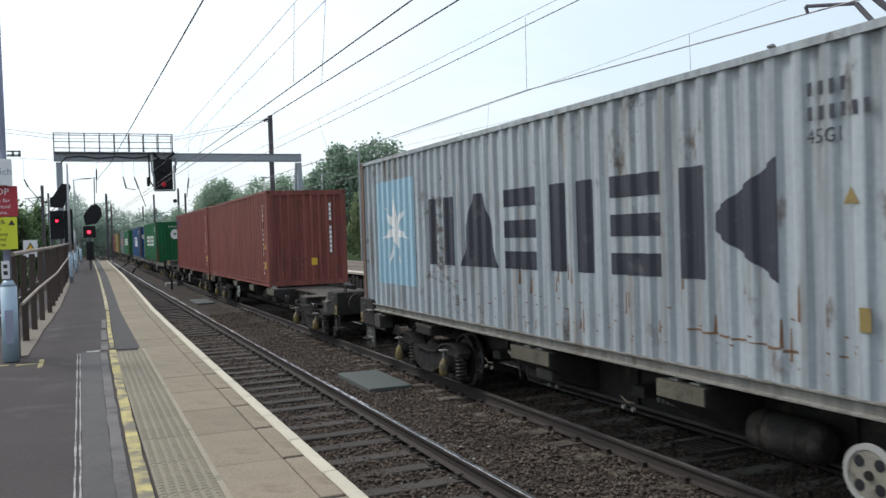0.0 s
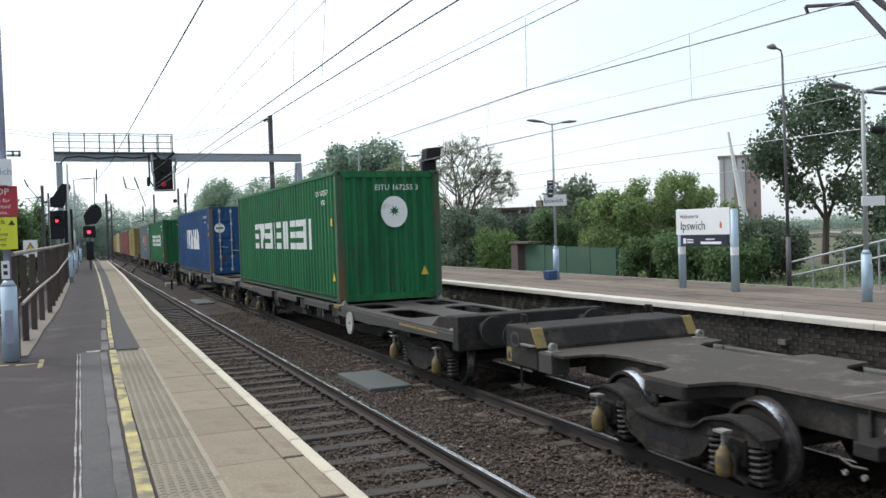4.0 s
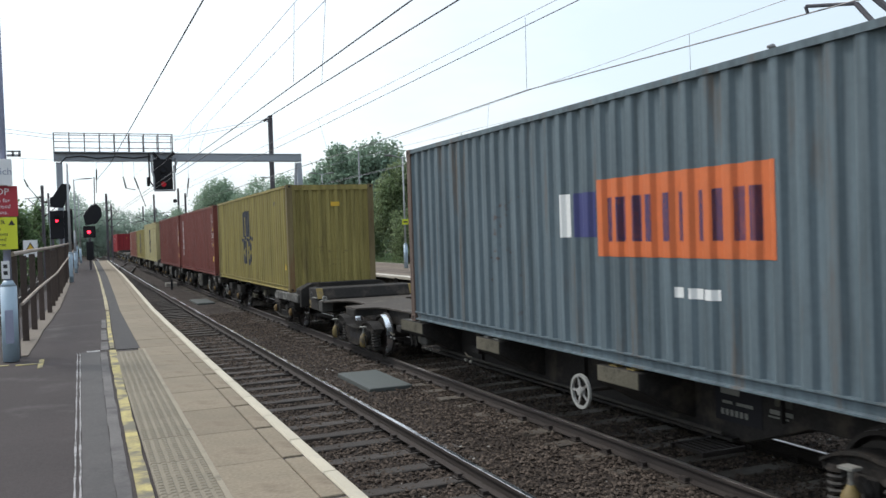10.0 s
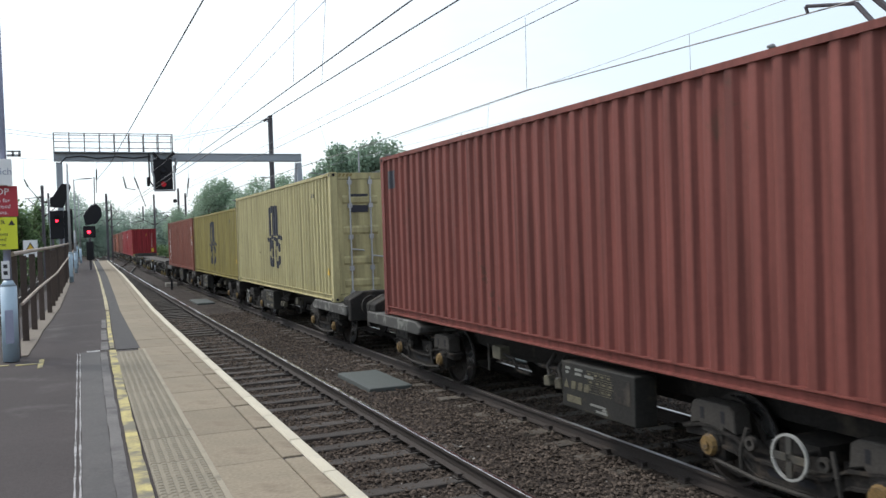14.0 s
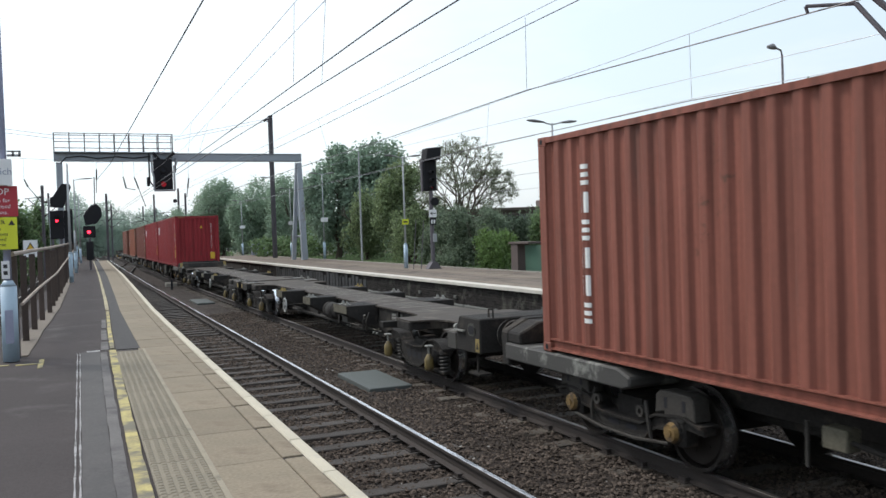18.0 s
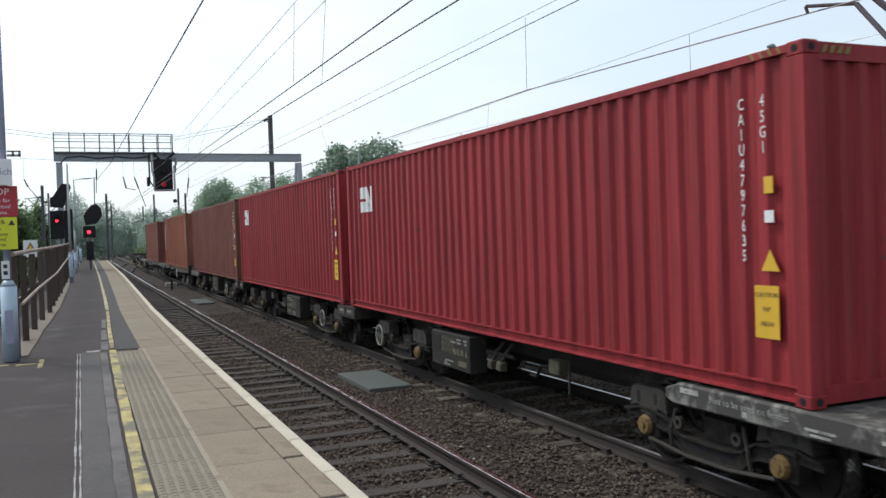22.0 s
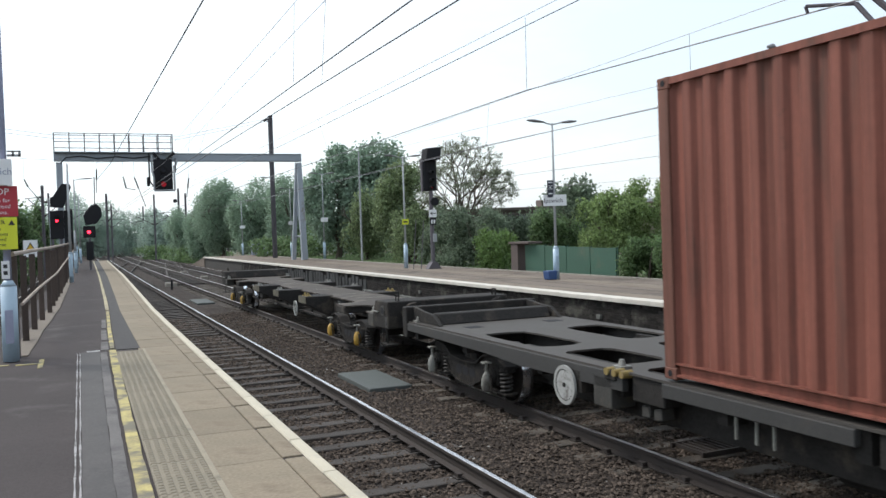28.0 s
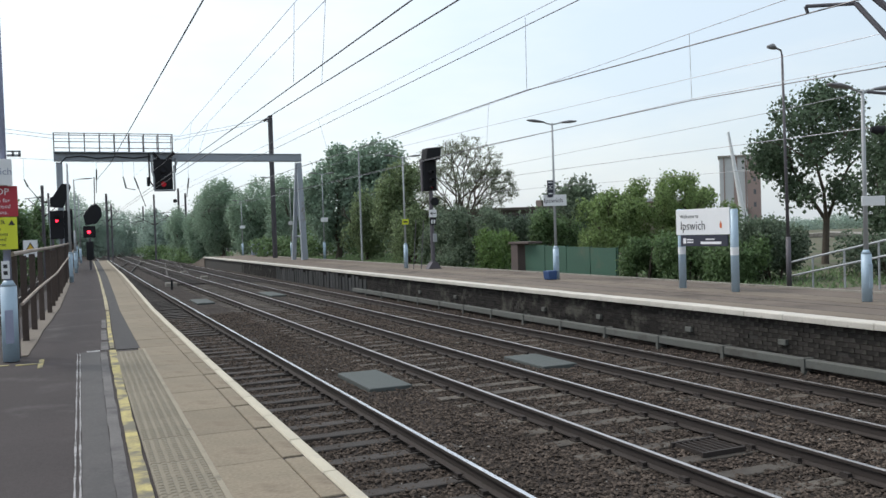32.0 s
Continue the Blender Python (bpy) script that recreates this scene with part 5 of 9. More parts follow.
    run_rng.inputs["To Min"].default_value, run_rng.inputs["To Max"].default_value = 1.15, 0.68
    l.new(shift.outputs["Vector"], run_map.inputs["Vector"])
    l.new(run_map.outputs["Vector"], run_n.inputs["Vector"])
    l.new(run_n.outputs["Fac"], run_rng.inputs["Value"])
    run_mul.operation = "SCALE"
    l.new(mx2.outputs[2], run_mul.inputs[0])
    l.new(run_rng.outputs["Result"], run_mul.inputs["Scale"])
    l.new(run_mul.outputs["Vector"], base)
    return ma

# ---- make up the train: s is the middle of each vehicle, counted along the train ----
grey_p = paint("pale_grey_paint", (0.305, 0.338, 0.358), 0.35, dirt=(0.22, 0.185, 0.15), spots=1.0)
red_a = paint("brown_red_paint", (0.192, 0.063, 0.052), 0.3, dirt=(0.12, 0.045, 0.036), spots=0.75)
red_b = paint("brick_red_paint", (0.186, 0.054, 0.047), 0.25, dirt=(0.14, 0.055, 0.045))
green_p = paint("green_paint", (0.010, 0.118, 0.042), 0.3, dirt=(0.03, 0.09, 0.04), spots=0.7)
blue_p = paint("blue_paint", (0.011, 0.060, 0.165), 0.4, dirt=(0.012, 0.028, 0.055))
slate_p = paint("slate_blue_paint", (0.108, 0.142, 0.162), 0.34, dirt=(0.12, 0.10, 0.085), spots=0.4)
yellow_p = paint("straw_yellow_paint", (0.25, 0.207, 0.07), 0.35, dirt=(0.17, 0.135, 0.055), spots=0.25)
cream_p = paint("cream_paint", (0.40, 0.355, 0.19), 0.25, dirt=(0.26, 0.215, 0.115), spots=0.25)
red_t = paint("maroon_red_paint", (0.166, 0.051, 0.042), 0.2, dirt=(0.13, 0.045, 0.04))
orange_t = paint("faded_orange_red_paint", (0.255, 0.087, 0.053), 0.25, dirt=(0.2, 0.08, 0.06))
rust_red_t = paint("faded_rust_red_paint", (0.205, 0.072, 0.052), 0.3, dirt=(0.15, 0.07, 0.055))
scarlet_p = paint("scarlet_paint", (0.255, 0.027, 0.033), 0.2, dirt=(0.24, 0.04, 0.04))
brown_p = paint("brown_paint", (0.172, 0.060, 0.046), 0.25, dirt=(0.10, 0.042, 0.034))
rust_brown_p = paint("rust_brown_paint", (0.19, 0.068, 0.049), 0.3, dirt=(0.11, 0.055, 0.042), spots=0.6)
green_post = paint("dull_green_post", (0.04, 0.085, 0.05), 0.5)
grey_post = paint("weathered_post", (0.10, 0.09, 0.085), 0.4)
yellow_post = paint("grimy_straw_post", (0.16, 0.125, 0.06), 0.4)
tan_post = paint("tan_post", (0.15, 0.066, 0.048), 0.3)
white_m = mat("white_stencil_paint", (0.70, 0.71, 0.70), 0.55, var=0.08, scale=2, fine=25, bump=0.03, dirt=(0.35, 0.36, 0.34), dirt_amount=0.25, dirt_scale=3)
dark_m = mat("dark_blue_stencil_paint", (0.02, 0.022, 0.035), 0.55, var=0.1, bump=0.03, dirt=(0.1, 0.1, 0.11), dirt_amount=0.25, dirt_scale=3)
pale_blue_m = mat("pale_blue_stencil_paint", (0.27, 0.43, 0.52), 0.55, var=0.1, bump=0.03)
orange_m = mat("orange_stencil_paint", (0.55, 0.13, 0.035), 0.55, var=0.1, bump=0.03)
yellow_m = mat("yellow_sticker", (0.62, 0.38, 0.03), 0.5, var=0.08, bump=0.02)
rust_scar_m = mat("rust_scar", (0.16, 0.088, 0.05), 0.85, var=0.35, scale=6, fine=40, bump=0.15)
deep_blue_m = mat("blue_stencil_paint", (0.04, 0.045, 0.16), 0.55, var=0.1, bump=0.03)


def draped(root, pieces, material, name="painted_shape", label="", lift=0.004):
    """Convex flat shapes of points (u, z) laid onto the corrugated side as one sheet of paint."""
    m = Mesh()
    for poly in pieces:
        pts = [(at_u(u), z) for u, z in poly]
        lo, hi = min(p[0] for p in pts), max(p[0] for p in pts)
        lines = corr_lines(lo, hi)
        for (ya, da), (yb, db) in zip(lines, lines[1:]):
            cut = pts
            for edge, keep in ((ya, 1), (yb, -1)):
                out = []
                for p, q in zip(cut, cut[1:] + cut[:1]):
                    fp, fq = (p[0] - edge) * keep, (q[0] - edge) * keep
                    if fp >= 0:
                        out.append(p)
                    if (fp < 0) != (fq < 0):
                        k = fp / (fp - fq)
                        out.append((p[0] + (q[0] - p[0]) * k, p[1] + (q[1] - p[1]) * k))
                cut = out
            if len(cut) > 2 and yb - ya > 1e-5:
                vs = [(-(1.2 - (da + (db - da) * (y - ya) / (yb - ya)) + lift), y, z) for y, z in cut]
                m.add(vs, [tuple(range(len(vs)))])
    return part(name, m, material, root, label)


# plain shapes, one to a painted character: corners from the lower left of a unit square
PLAIN = {
    "bar": [[(0, 0), (1, 0), (1, 1), (0, 1)]],
    "wedge": [[(0, 0), (1, 0), (0.66, 1), (0.34, 1)]],
    "fall": [[(0, 1), (0.36, 0), (0.66, 0), (1, 1)]],
    "rungs": [[(0.07, 0), (0.93, 0), (0.93, 0.22), (0.07, 0.22)], [(0.07, 0.39), (0.93, 0.39), (0.93, 0.61), (0.07, 0.61)], [(0.07, 0.78), (0.93, 0.78), (0.93, 1), (0.07, 1)]],
    "pillars": [[(0.08, 0), (0.38, 0), (0.38, 1), (0.08, 1)], [(0.62, 0), (0.92, 0), (0.92, 1), (0.62, 1)]],
    "pillar": [[(0, 0), (0.28, 0), (0.28, 1), (0, 1)]],
    "stem": [[(0.38, 0), (0.62, 0), (0.62, 1), (0.38, 1)]],
    "upper": [[(0, 0.54), (1, 0.54), (1, 1), (0, 1)]],
    "lower": [[(0, 0), (1, 0), (1, 0.42), (0, 0.42)]],
    "slope": [[(0, 0), (1, 0), (1, 0.26), (0.46, 1), (0, 1)]],
    "dart": [[(0.36, 0.42), (1, 0), (1, 1), (0.36, 0.58)]],
}


def shape_row(root, spans, kinds, z0, z1, material):
    """Plain painted shapes side by side, each piece a part of its own."""
    for (a, b), kind in [(span, k) for span, both in zip(spans, kinds) for k in both.split()]:
        for poly in PLAIN[kind]:
            draped(root, [[(a + (b - a) * p, z0 + (z1 - z0) * q) for p, q in poly]], material)


def letter_bars(root, u0, u1, z0, z1, n, material, gap=0.16, split=True):
    """A line of painted lettering as plain bars, one pair of uprights a letter."""
    w = (u1 - u0) / n
    for k in range(n):
        a = u0 + k * w + w * gap / 2
        b = u0 + (k + 1) * w - w * gap / 2
        if split:
            mid = (a + b) / 2
            mark(root, a, mid - w * 0.1, z0, z1, material, "lettering_bar")
            mark(root, mid + w * 0.1, b, z0, z1, material, "lettering_bar")
        else:
            mark(root, a, b, z0, z1, material, "lettering_bar")


SIDE = Matrix.Rotation(radians(-90), 4, "Z")


def side_words(root, text, u, z, size, material, align="CENTER"):
    words(text, size, material, root, Matrix.Translation((-1.206, at_u(u), z)) @ SIDE, "code_lettering", align=align)


def column_words(root, text, u, ztop, material, size=0.15, step=0.128):
    for k, ch in enumerate(text.replace(" ", "")):
        words(ch, size * 0.94, material, root, Matrix.Translation((-1.206, at_u(u), ztop - k * step)) @ SIDE, "code_lettering", sx=0.72)


def code_column(root, u, ztop, n, material, size=0.085, step=0.145):
    for k in range(n):
        if k not in (4, 11):
            z = ztop - k * step
            part("code_mark", Mesh().box(-1.206, -1.202, at_u(u) - 0.02, at_u(u) + 0.02, z - size, z), material, root)


def code_row(root, u, z, n, material, size=0.1, step=0.0125):
    for k in range(n):
        if k not in (4, 7):
            y = at_u(u + k * step)
            part("code_mark", Mesh().box(-1.206, -1.202, y - 0.028, y + 0.028, z, z + size), material, root)


def sticker(root, u, z, w, h, material):
    part("sticker", Mesh().box(-1.207, -1.202, at_u(u) - w / 2, at_u(u) + w / 2, z, z + h), material, root)


def triangle(root, u, z, s, material):
    part("warning_triangle", Mesh().prism([(at_u(u) - s / 2, z), (at_u(u) + s / 2, z), (at_u(u), z + s * 0.9)], -1.207, -1.202, "x"), material, root)


def end_text(root, text, x, z, size, material):
    words(text, size, material, root, pose(x, -CL - 0.001, z), "code_lettering")


def end_column(root, x, ztop, n, material, size=0.11, step=0.14):
    for k in range(n):
        if k not in (4, 11):
            part("code_mark", Mesh().box(x - 0.035, x + 0.035, -CL + 0.022, -CL + 0.028, ztop - k * step - size, ztop - k * step), material, root)


def stripes(root):
    for k in range(4):
        part("height_stripe", Mesh().prism([(-1.02 + k * 0.085, 2.80), (-0.98 + k * 0.085, 2.80), (-0.95 + k * 0.085, 2.86), (-0.99 + k * 0.085, 2.86)], -CL + 0.012, -CL + 0.018, "y"), ochre_mat, root)
    for k in range(4):
        y = at_u(0.955 + k * 0.008)
        part("height_stripe", Mesh().prism([(y - 0.035, 2.826), (y - 0.008, 2.826), (y + 0.035, 2.88), (y + 0.008, 2.88)], -1.222, -1.216, "x"), ochre_mat, root)


def disc(root, x, z, rx, rz, material, name="round_emblem"):
    n = 24
    part(name, Mesh().prism([(x + rx * math.cos(2 * math.pi * k / n), z + rz * math.sin(2 * math.pi * k / n)) for k in range(n)], -CL - 0.004, -CL + 0.03, "y"), material, root)


WHEELS = []
bright_damper_mat = mat("clean_ochre_damper", (0.42, 0.25, 0.04), 0.55, var=0.15, scale=8, fine=40, bump=0.05, dirt=(0.2, 0.12, 0.04), dirt_amount=0.3, dirt_scale=7)


def place(ob, near_s, z=DECK):
    MOVERS.append((ob, near_s + 6.096, z))
    return ob


# pale grey box with dark lettering and a star
c = place(container("shipping_container", grey_p, "pale grey corrugated shipping container with dark block lettering", post=paint("rusty_post", (0.14, 0.095, 0.075), 0.5), rail=paint("grimy_grey_rail", (0.2, 0.195, 0.178), 0.5, dirt=(0.13, 0.11, 0.09))), 4.05)
mark(c, 0.072, 0.225, 0.58, 2.45, pale_blue_m, "emblem_panel", "faded pale blue square")
star = []
for k in range(7):
    a, w = math.pi / 2 + 2 * math.pi * k / 7, math.pi / 7
    star.append([(0.150 + r * math.cos(b) / 12.192, 1.55 + r * math.sin(b)) for r, b in ((0.68, a), (0.19, a + w), (0.0, a), (0.19, a - w))])
draped(c, star, white_m, "emblem_star", "white seven-pointed star", 0.008)
shape_row(c, ((0.272, 0.370), (0.382, 0.480), (0.494, 0.575), (0.588, 0.676), (0.695, 0.775), (0.795, 0.895)), ("pillars", "wedge", "rungs", "pillars", "rungs", "pillar dart"), 0.98, 2.02, dark_m)
sr = random.Random(12)
scars = [[(u, z), (u + w, z - 0.008), (u + w, z + 0.008), (u, z + 0.012)] for u, z, w in [(sr.uniform(0.30, 0.97), 0.30 + 0.45 * sr.random() ** 1.5, sr.uniform(0.0015, 0.005)) for _ in range(80)]]
scars += [[(0.80 + 0.016 * k, 0.50 - 0.012 * k + sr.uniform(-0.02, 0.02)), (0.815 + 0.016 * k, 0.50 - 0.012 * k), (0.815 + 0.016 * k, 0.52 - 0.012 * k), (0.80 + 0.016 * k, 0.515 - 0.012 * k)] for k in range(7)]
scars += [[(u, z), (u + 0.0025, z), (u + 0.002, z + h), (u + 0.001, z + h)] for u, z, h in [(sr.uniform(0.5, 0.98), sr.uniform(0.2, 0.9), sr.uniform(0.08, 0.3)) for _ in range(26)]]
tagged(draped(c, scars, rust_scar_m, "rust_scar", "", 0.003), kind="stuff")
for z, n in ((2.44, 4), (2.25, 6)):
    for k in range(n):
        part("code_mark", Mesh().box(-1.206, -1.202, at_u(0.925 + k * 0.0085) - 0.022, at_u(0.925 + k * 0.0085) + 0.022, z, z + 0.105), dark_m, c)
side_words(c, "45G1", 0.937, 2.12, 0.16, dark_m)
triangle(c, 0.955, 1.6, 0.14, ochre_mat)
sticker(c, 0.963, 0.66, 0.1, 0.18, ochre_mat)

# two brown-red boxes
c = place(container("shipping_container", red_a, "brown-red corrugated shipping container with white code column"), 25.4)
code_column(c, 0.945, 2.5, 15, white_m)
end_column(c, 0.72, 2.5, 11, white_m)
sticker(c, 0.965, 0.55, 0.16, 0.22, yellow_m)
part("sticker", Mesh().box(0.1, 0.28, -CL + 0.02, -CL + 0.026, 0.62, 0.84), yellow_m, c)
triangle(c, 0.965, 1.15, 0.16, yellow_m)
c = place(container("shipping_container", red_b, "brick-red corrugated shipping container with a blue and yellow square emblem", door=True), 38.0)
code_column(c, 0.945, 2.5, 15, white_m)
sticker(c, 0.965, 0.55, 0.18, 0.26, yellow_m)
mark(c, 0.035, 0.062, 2.28, 2.68, deep_blue_m, "emblem_panel")
mark(c, 0.04, 0.057, 2.45, 2.55, yellow_m, "emblem_stripe")

# two green boxes, white lettering
for s, twin in ((65.0, 0), (106.0, 1)):
    c = place(container("shipping_container", green_p, "bright green corrugated shipping container with white block lettering", post=green_post, rail=paint("grimy_green_rail", (0.03, 0.07, 0.04), 0.5, dirt=(0.05, 0.06, 0.045))), s)
    shape_row(c, ((0.225, 0.285), (0.288, 0.352), (0.356, 0.416), (0.420, 0.480), (0.484, 0.546), (0.550, 0.614), (0.618, 0.677), (0.681, 0.740), (0.744, 0.810)), ("rungs", "fall", "rungs", "pillars", "rungs", "pillars", "rungs", "rungs", "pillars"), 1.17, 1.92, white_m)
    side_words(c, "EITU 119059 4" if twin else "EITU 167255 3", 0.90, 2.46, 0.17, white_m)
    side_words(c, "45G1", 0.91, 2.24, 0.17, white_m)
    disc(c, 0.12, 1.98, 0.31, 0.35, white_m)
    part("emblem_core", Mesh().prism([(0.12 + r * math.cos(a), 2.0 + r * math.sin(a)) for a, r in [(k * math.pi / 8, 0.13 if k % 2 else 0.055) for k in range(16)]], -CL - 0.008, -CL - 0.003, "y"), green_p, c)
    words("EITU 119059 4" if twin else "EITU 167255 3", 0.17, white_m, c, pose(0.2, -CL + 0.024, 2.52), "code_lettering")
    triangle(c, 0.968, 0.48, 0.22, yellow_m)
    part("warning_triangle", Mesh().prism([(0.72, 0.55), (0.9, 0.55), (0.81, 0.75)], -CL + 0.018, -CL + 0.026, "y"), yellow_m, c)
    sticker(c, 0.962, 1.7, 0.13, 0.17, yellow_m)
    mark(c, 0.513, 0.538, 2.28, 2.55, dark_m, "dark_diamond", lo=lambda y: 2.42 - max(0, 0.2 - abs(y - at_u(0.5255)) * 1.1), hi=lambda y: 2.42 + max(0, 0.2 - abs(y - at_u(0.5255)) * 1.1))

# blue box with doors
c = place(container("shipping_container", blue_p, "dark blue shipping container with white lettering and locked doors", door=True, post=grey_post, rail=paint("grimy_blue_rail", (0.045, 0.07, 0.105), 0.5, dirt=(0.06, 0.065, 0.07))), 84.4)
shape_row(c, ((0.332, 0.356), (0.362, 0.438), (0.440, 0.520), (0.526, 0.588), (0.592, 0.621), (0.626, 0.710)), ("bar", "fall", "wedge", "slope", "bar", "wedge"), 1.06, 2.0, white_m)
side_words(c, "IMTU 908912 8", 0.89, 2.48, 0.17, white_m)
side_words(c, "45G1", 0.90, 2.26, 0.17, white_m)
disc(c, -0.78, 1.97, 0.22, 0.2, white_m, "oval_emblem")
part("emblem_bar", Mesh().box(-0.93, -0.63, -CL - 0.008, -CL - 0.003, 1.93, 2.01), green_p, c)
end_text(c, "IMTU 908912 8", 0.62, 2.22, 0.165, white_m)
end_text(c, "45G1", 0.72, 1.98, 0.165, white_m)
for k, z in enumerate((1.5, 1.32, 1.14, 1.0)):
    for x in (0.45, 0.72):
        part("code_mark", Mesh().box(x - 0.08, x + 0.1, -CL + 0.02, -CL + 0.026, z, z + 0.07), rod_mat, c)
part("data_plate", Mesh().box(-0.78, -0.58, -CL + 0.018, -CL + 0.026, 0.5, 0.85), plate_mat, c)
sticker(c, 0.967, 1.95, 0.1, 0.2, pale_blue_m)
sticker(c, 0.967, 1.65, 0.1, 0.15, yellow_m)

# slate blue box with an orange panel
c = place(container("shipping_container", slate_p, "weathered slate-blue shipping container with a worn orange panel", door=True, post=paint("rusty_dark_post", (0.12, 0.085, 0.07), 0.45)), 118.6)
mark(c, 0.468, 0.682, 1.17, 2.0, orange_m, "orange_panel", "worn orange panel")
letter_bars(c, 0.474, 0.674, 1.33, 1.8, 5, deep_blue_m, 0.35)
mark(c, 0.405, 0.425, 1.38, 1.88, white_m, "lettering_bar")
mark(c, 0.43, 0.462, 1.38, 1.88, deep_blue_m, "lettering_bar")
code_row(c, 0.84, 2.45, 10, white_m)
code_row(c, 0.885, 2.2, 4, white_m)
for k in range(3):
    mark(c, 0.572 + k * 0.019, 0.585 + k * 0.019, 0.79, 0.89, white_m, "lettering_bar")

# straw yellow boxes with a stacked dark emblem
COLUMN = ("rungs", "pillars", "rungs", "pillars", "pillars", "rungs")
def emblem(c, u0, u1, dz):
    """Three legs under two round arches, a waved line, and two open rings below."""
    w = u1 - u0
    legs = [u0 + w * k for k in (0.10, 0.36, 0.62)]
    lw = w * 0.19
    for u in legs:
        mark(c, u, u + lw, 1.74 + dz, 2.40 + dz, dark_m, "emblem_bar")
    for p, q in zip(legs, legs[1:]):
        yc, h = at_u((p + q + lw) / 2), 6.096 * (q - p + lw) * 0.98
        mark(c, p + 0.001, q + lw - 0.001, 0, 0, dark_m, "emblem_arch", lo=lambda y: 2.40 + dz - 0.12 + 0.13 * math.sqrt(max(0.0, 1 - min(1.0, abs(y - yc) / (h * 0.45)) ** 2)), hi=lambda y: 2.41 + dz + 0.2 * math.sqrt(max(0.0, 1 - min(1.0, abs(y - yc) / h) ** 2)), lift=0.006)
    wave = lambda y: 1.66 + dz + 0.05 * math.sin((y - at_u(u0)) * 2 * math.pi / (12.192 * w) * 2)
    mark(c, u0, u1, 0, 0, dark_m, "emblem_wave", lo=lambda y: wave(y) - 0.06, hi=lambda y: wave(y) + 0.06, lift=0.006)
    for a, b, cut in ((0.1, 0.46, 0.0), (0.52, 0.88, 0.0)):
        yc, h = at_u(u0 + w * (a + b) / 2), 6.096 * w * (b - a) * 1.0
        zc = 1.23 + dz
        ell = lambda y, k: math.sqrt(max(0.0, 1 - min(1.0, abs(y - yc) / (h * k)) ** 2)) * 0.36 * k
        mark(c, u0 + w * a, u0 + w * b, 0, 0, dark_m, "emblem_ring", lo=lambda y: zc + 0.06 + ell(y, 0.45), hi=lambda y: zc + 0.06 + ell(y, 1.0), lift=0.006)
        mark(c, u0 + w * a, u0 + w * b, 0, 0, dark_m, "emblem_ring", lo=lambda y: zc - 0.06 - ell(y, 1.0), hi=lambda y: zc - 0.06 - ell(y, 0.45), lift=0.006)
        mark(c, u0 + w * (b - 0.13 if a < 0.3 else a), u0 + w * (b if a < 0.3 else a + 0.13), zc - 0.1, zc + 0.1, dark_m, "emblem_bar")


for s, p, near_door, lab, high in ((139.85, yellow_p, False, "straw-yellow corrugated shipping container with a dark stacked emblem", 2.896), (182.1, cream_p, True, "cream corrugated shipping container with a dark stacked emblem", 2.896), (194.2, yellow_p, False, "lower straw-yellow shipping container with a dark stacked emblem", 2.591)):
    c = place(container("shipping_container", p, lab, door=near_door, height=high, post=yellow_post if p is yellow_p else None), s)
    dz = high - 2.896
    emblem(c, 0.425, 0.573, dz * 0.55 - 0.20)
    for k in range(13):
        for u, skip in ((0.066, ()), (0.090, (9, 12))):
            if k not in skip:
                z = 2.45 + dz * 0.6 - k * 0.142
                shape_row(c, ((u - 0.004, u + 0.004),), (("stem", "upper", "wedge", "lower", "slope")[(k * 3 + (u > 0.08)) % 5],), z, z + 0.105, dark_m)
    code_row(c, 0.86, 2.4 + dz, 2, dark_m)
    triangle(c, 0.965, 0.6, 0.18, yellow_m)
    if dz == 0:
        stripes(c)
    if near_door:
        for z in (2.0, 2.25):
            part("emblem_bar", Mesh().box(-0.75, -0.35, -CL + 0.016, -CL + 0.026, z, z + 0.16), dark_m, c)
        disc(c, 0.35, 2.1, 0.12, 0.16, white_m)
    else:
        part("sticker", Mesh().box(0.0, 0.24, -CL + 0.02, -CL + 0.026, 2.3 + dz, 2.42 + dz), yellow_m, c)

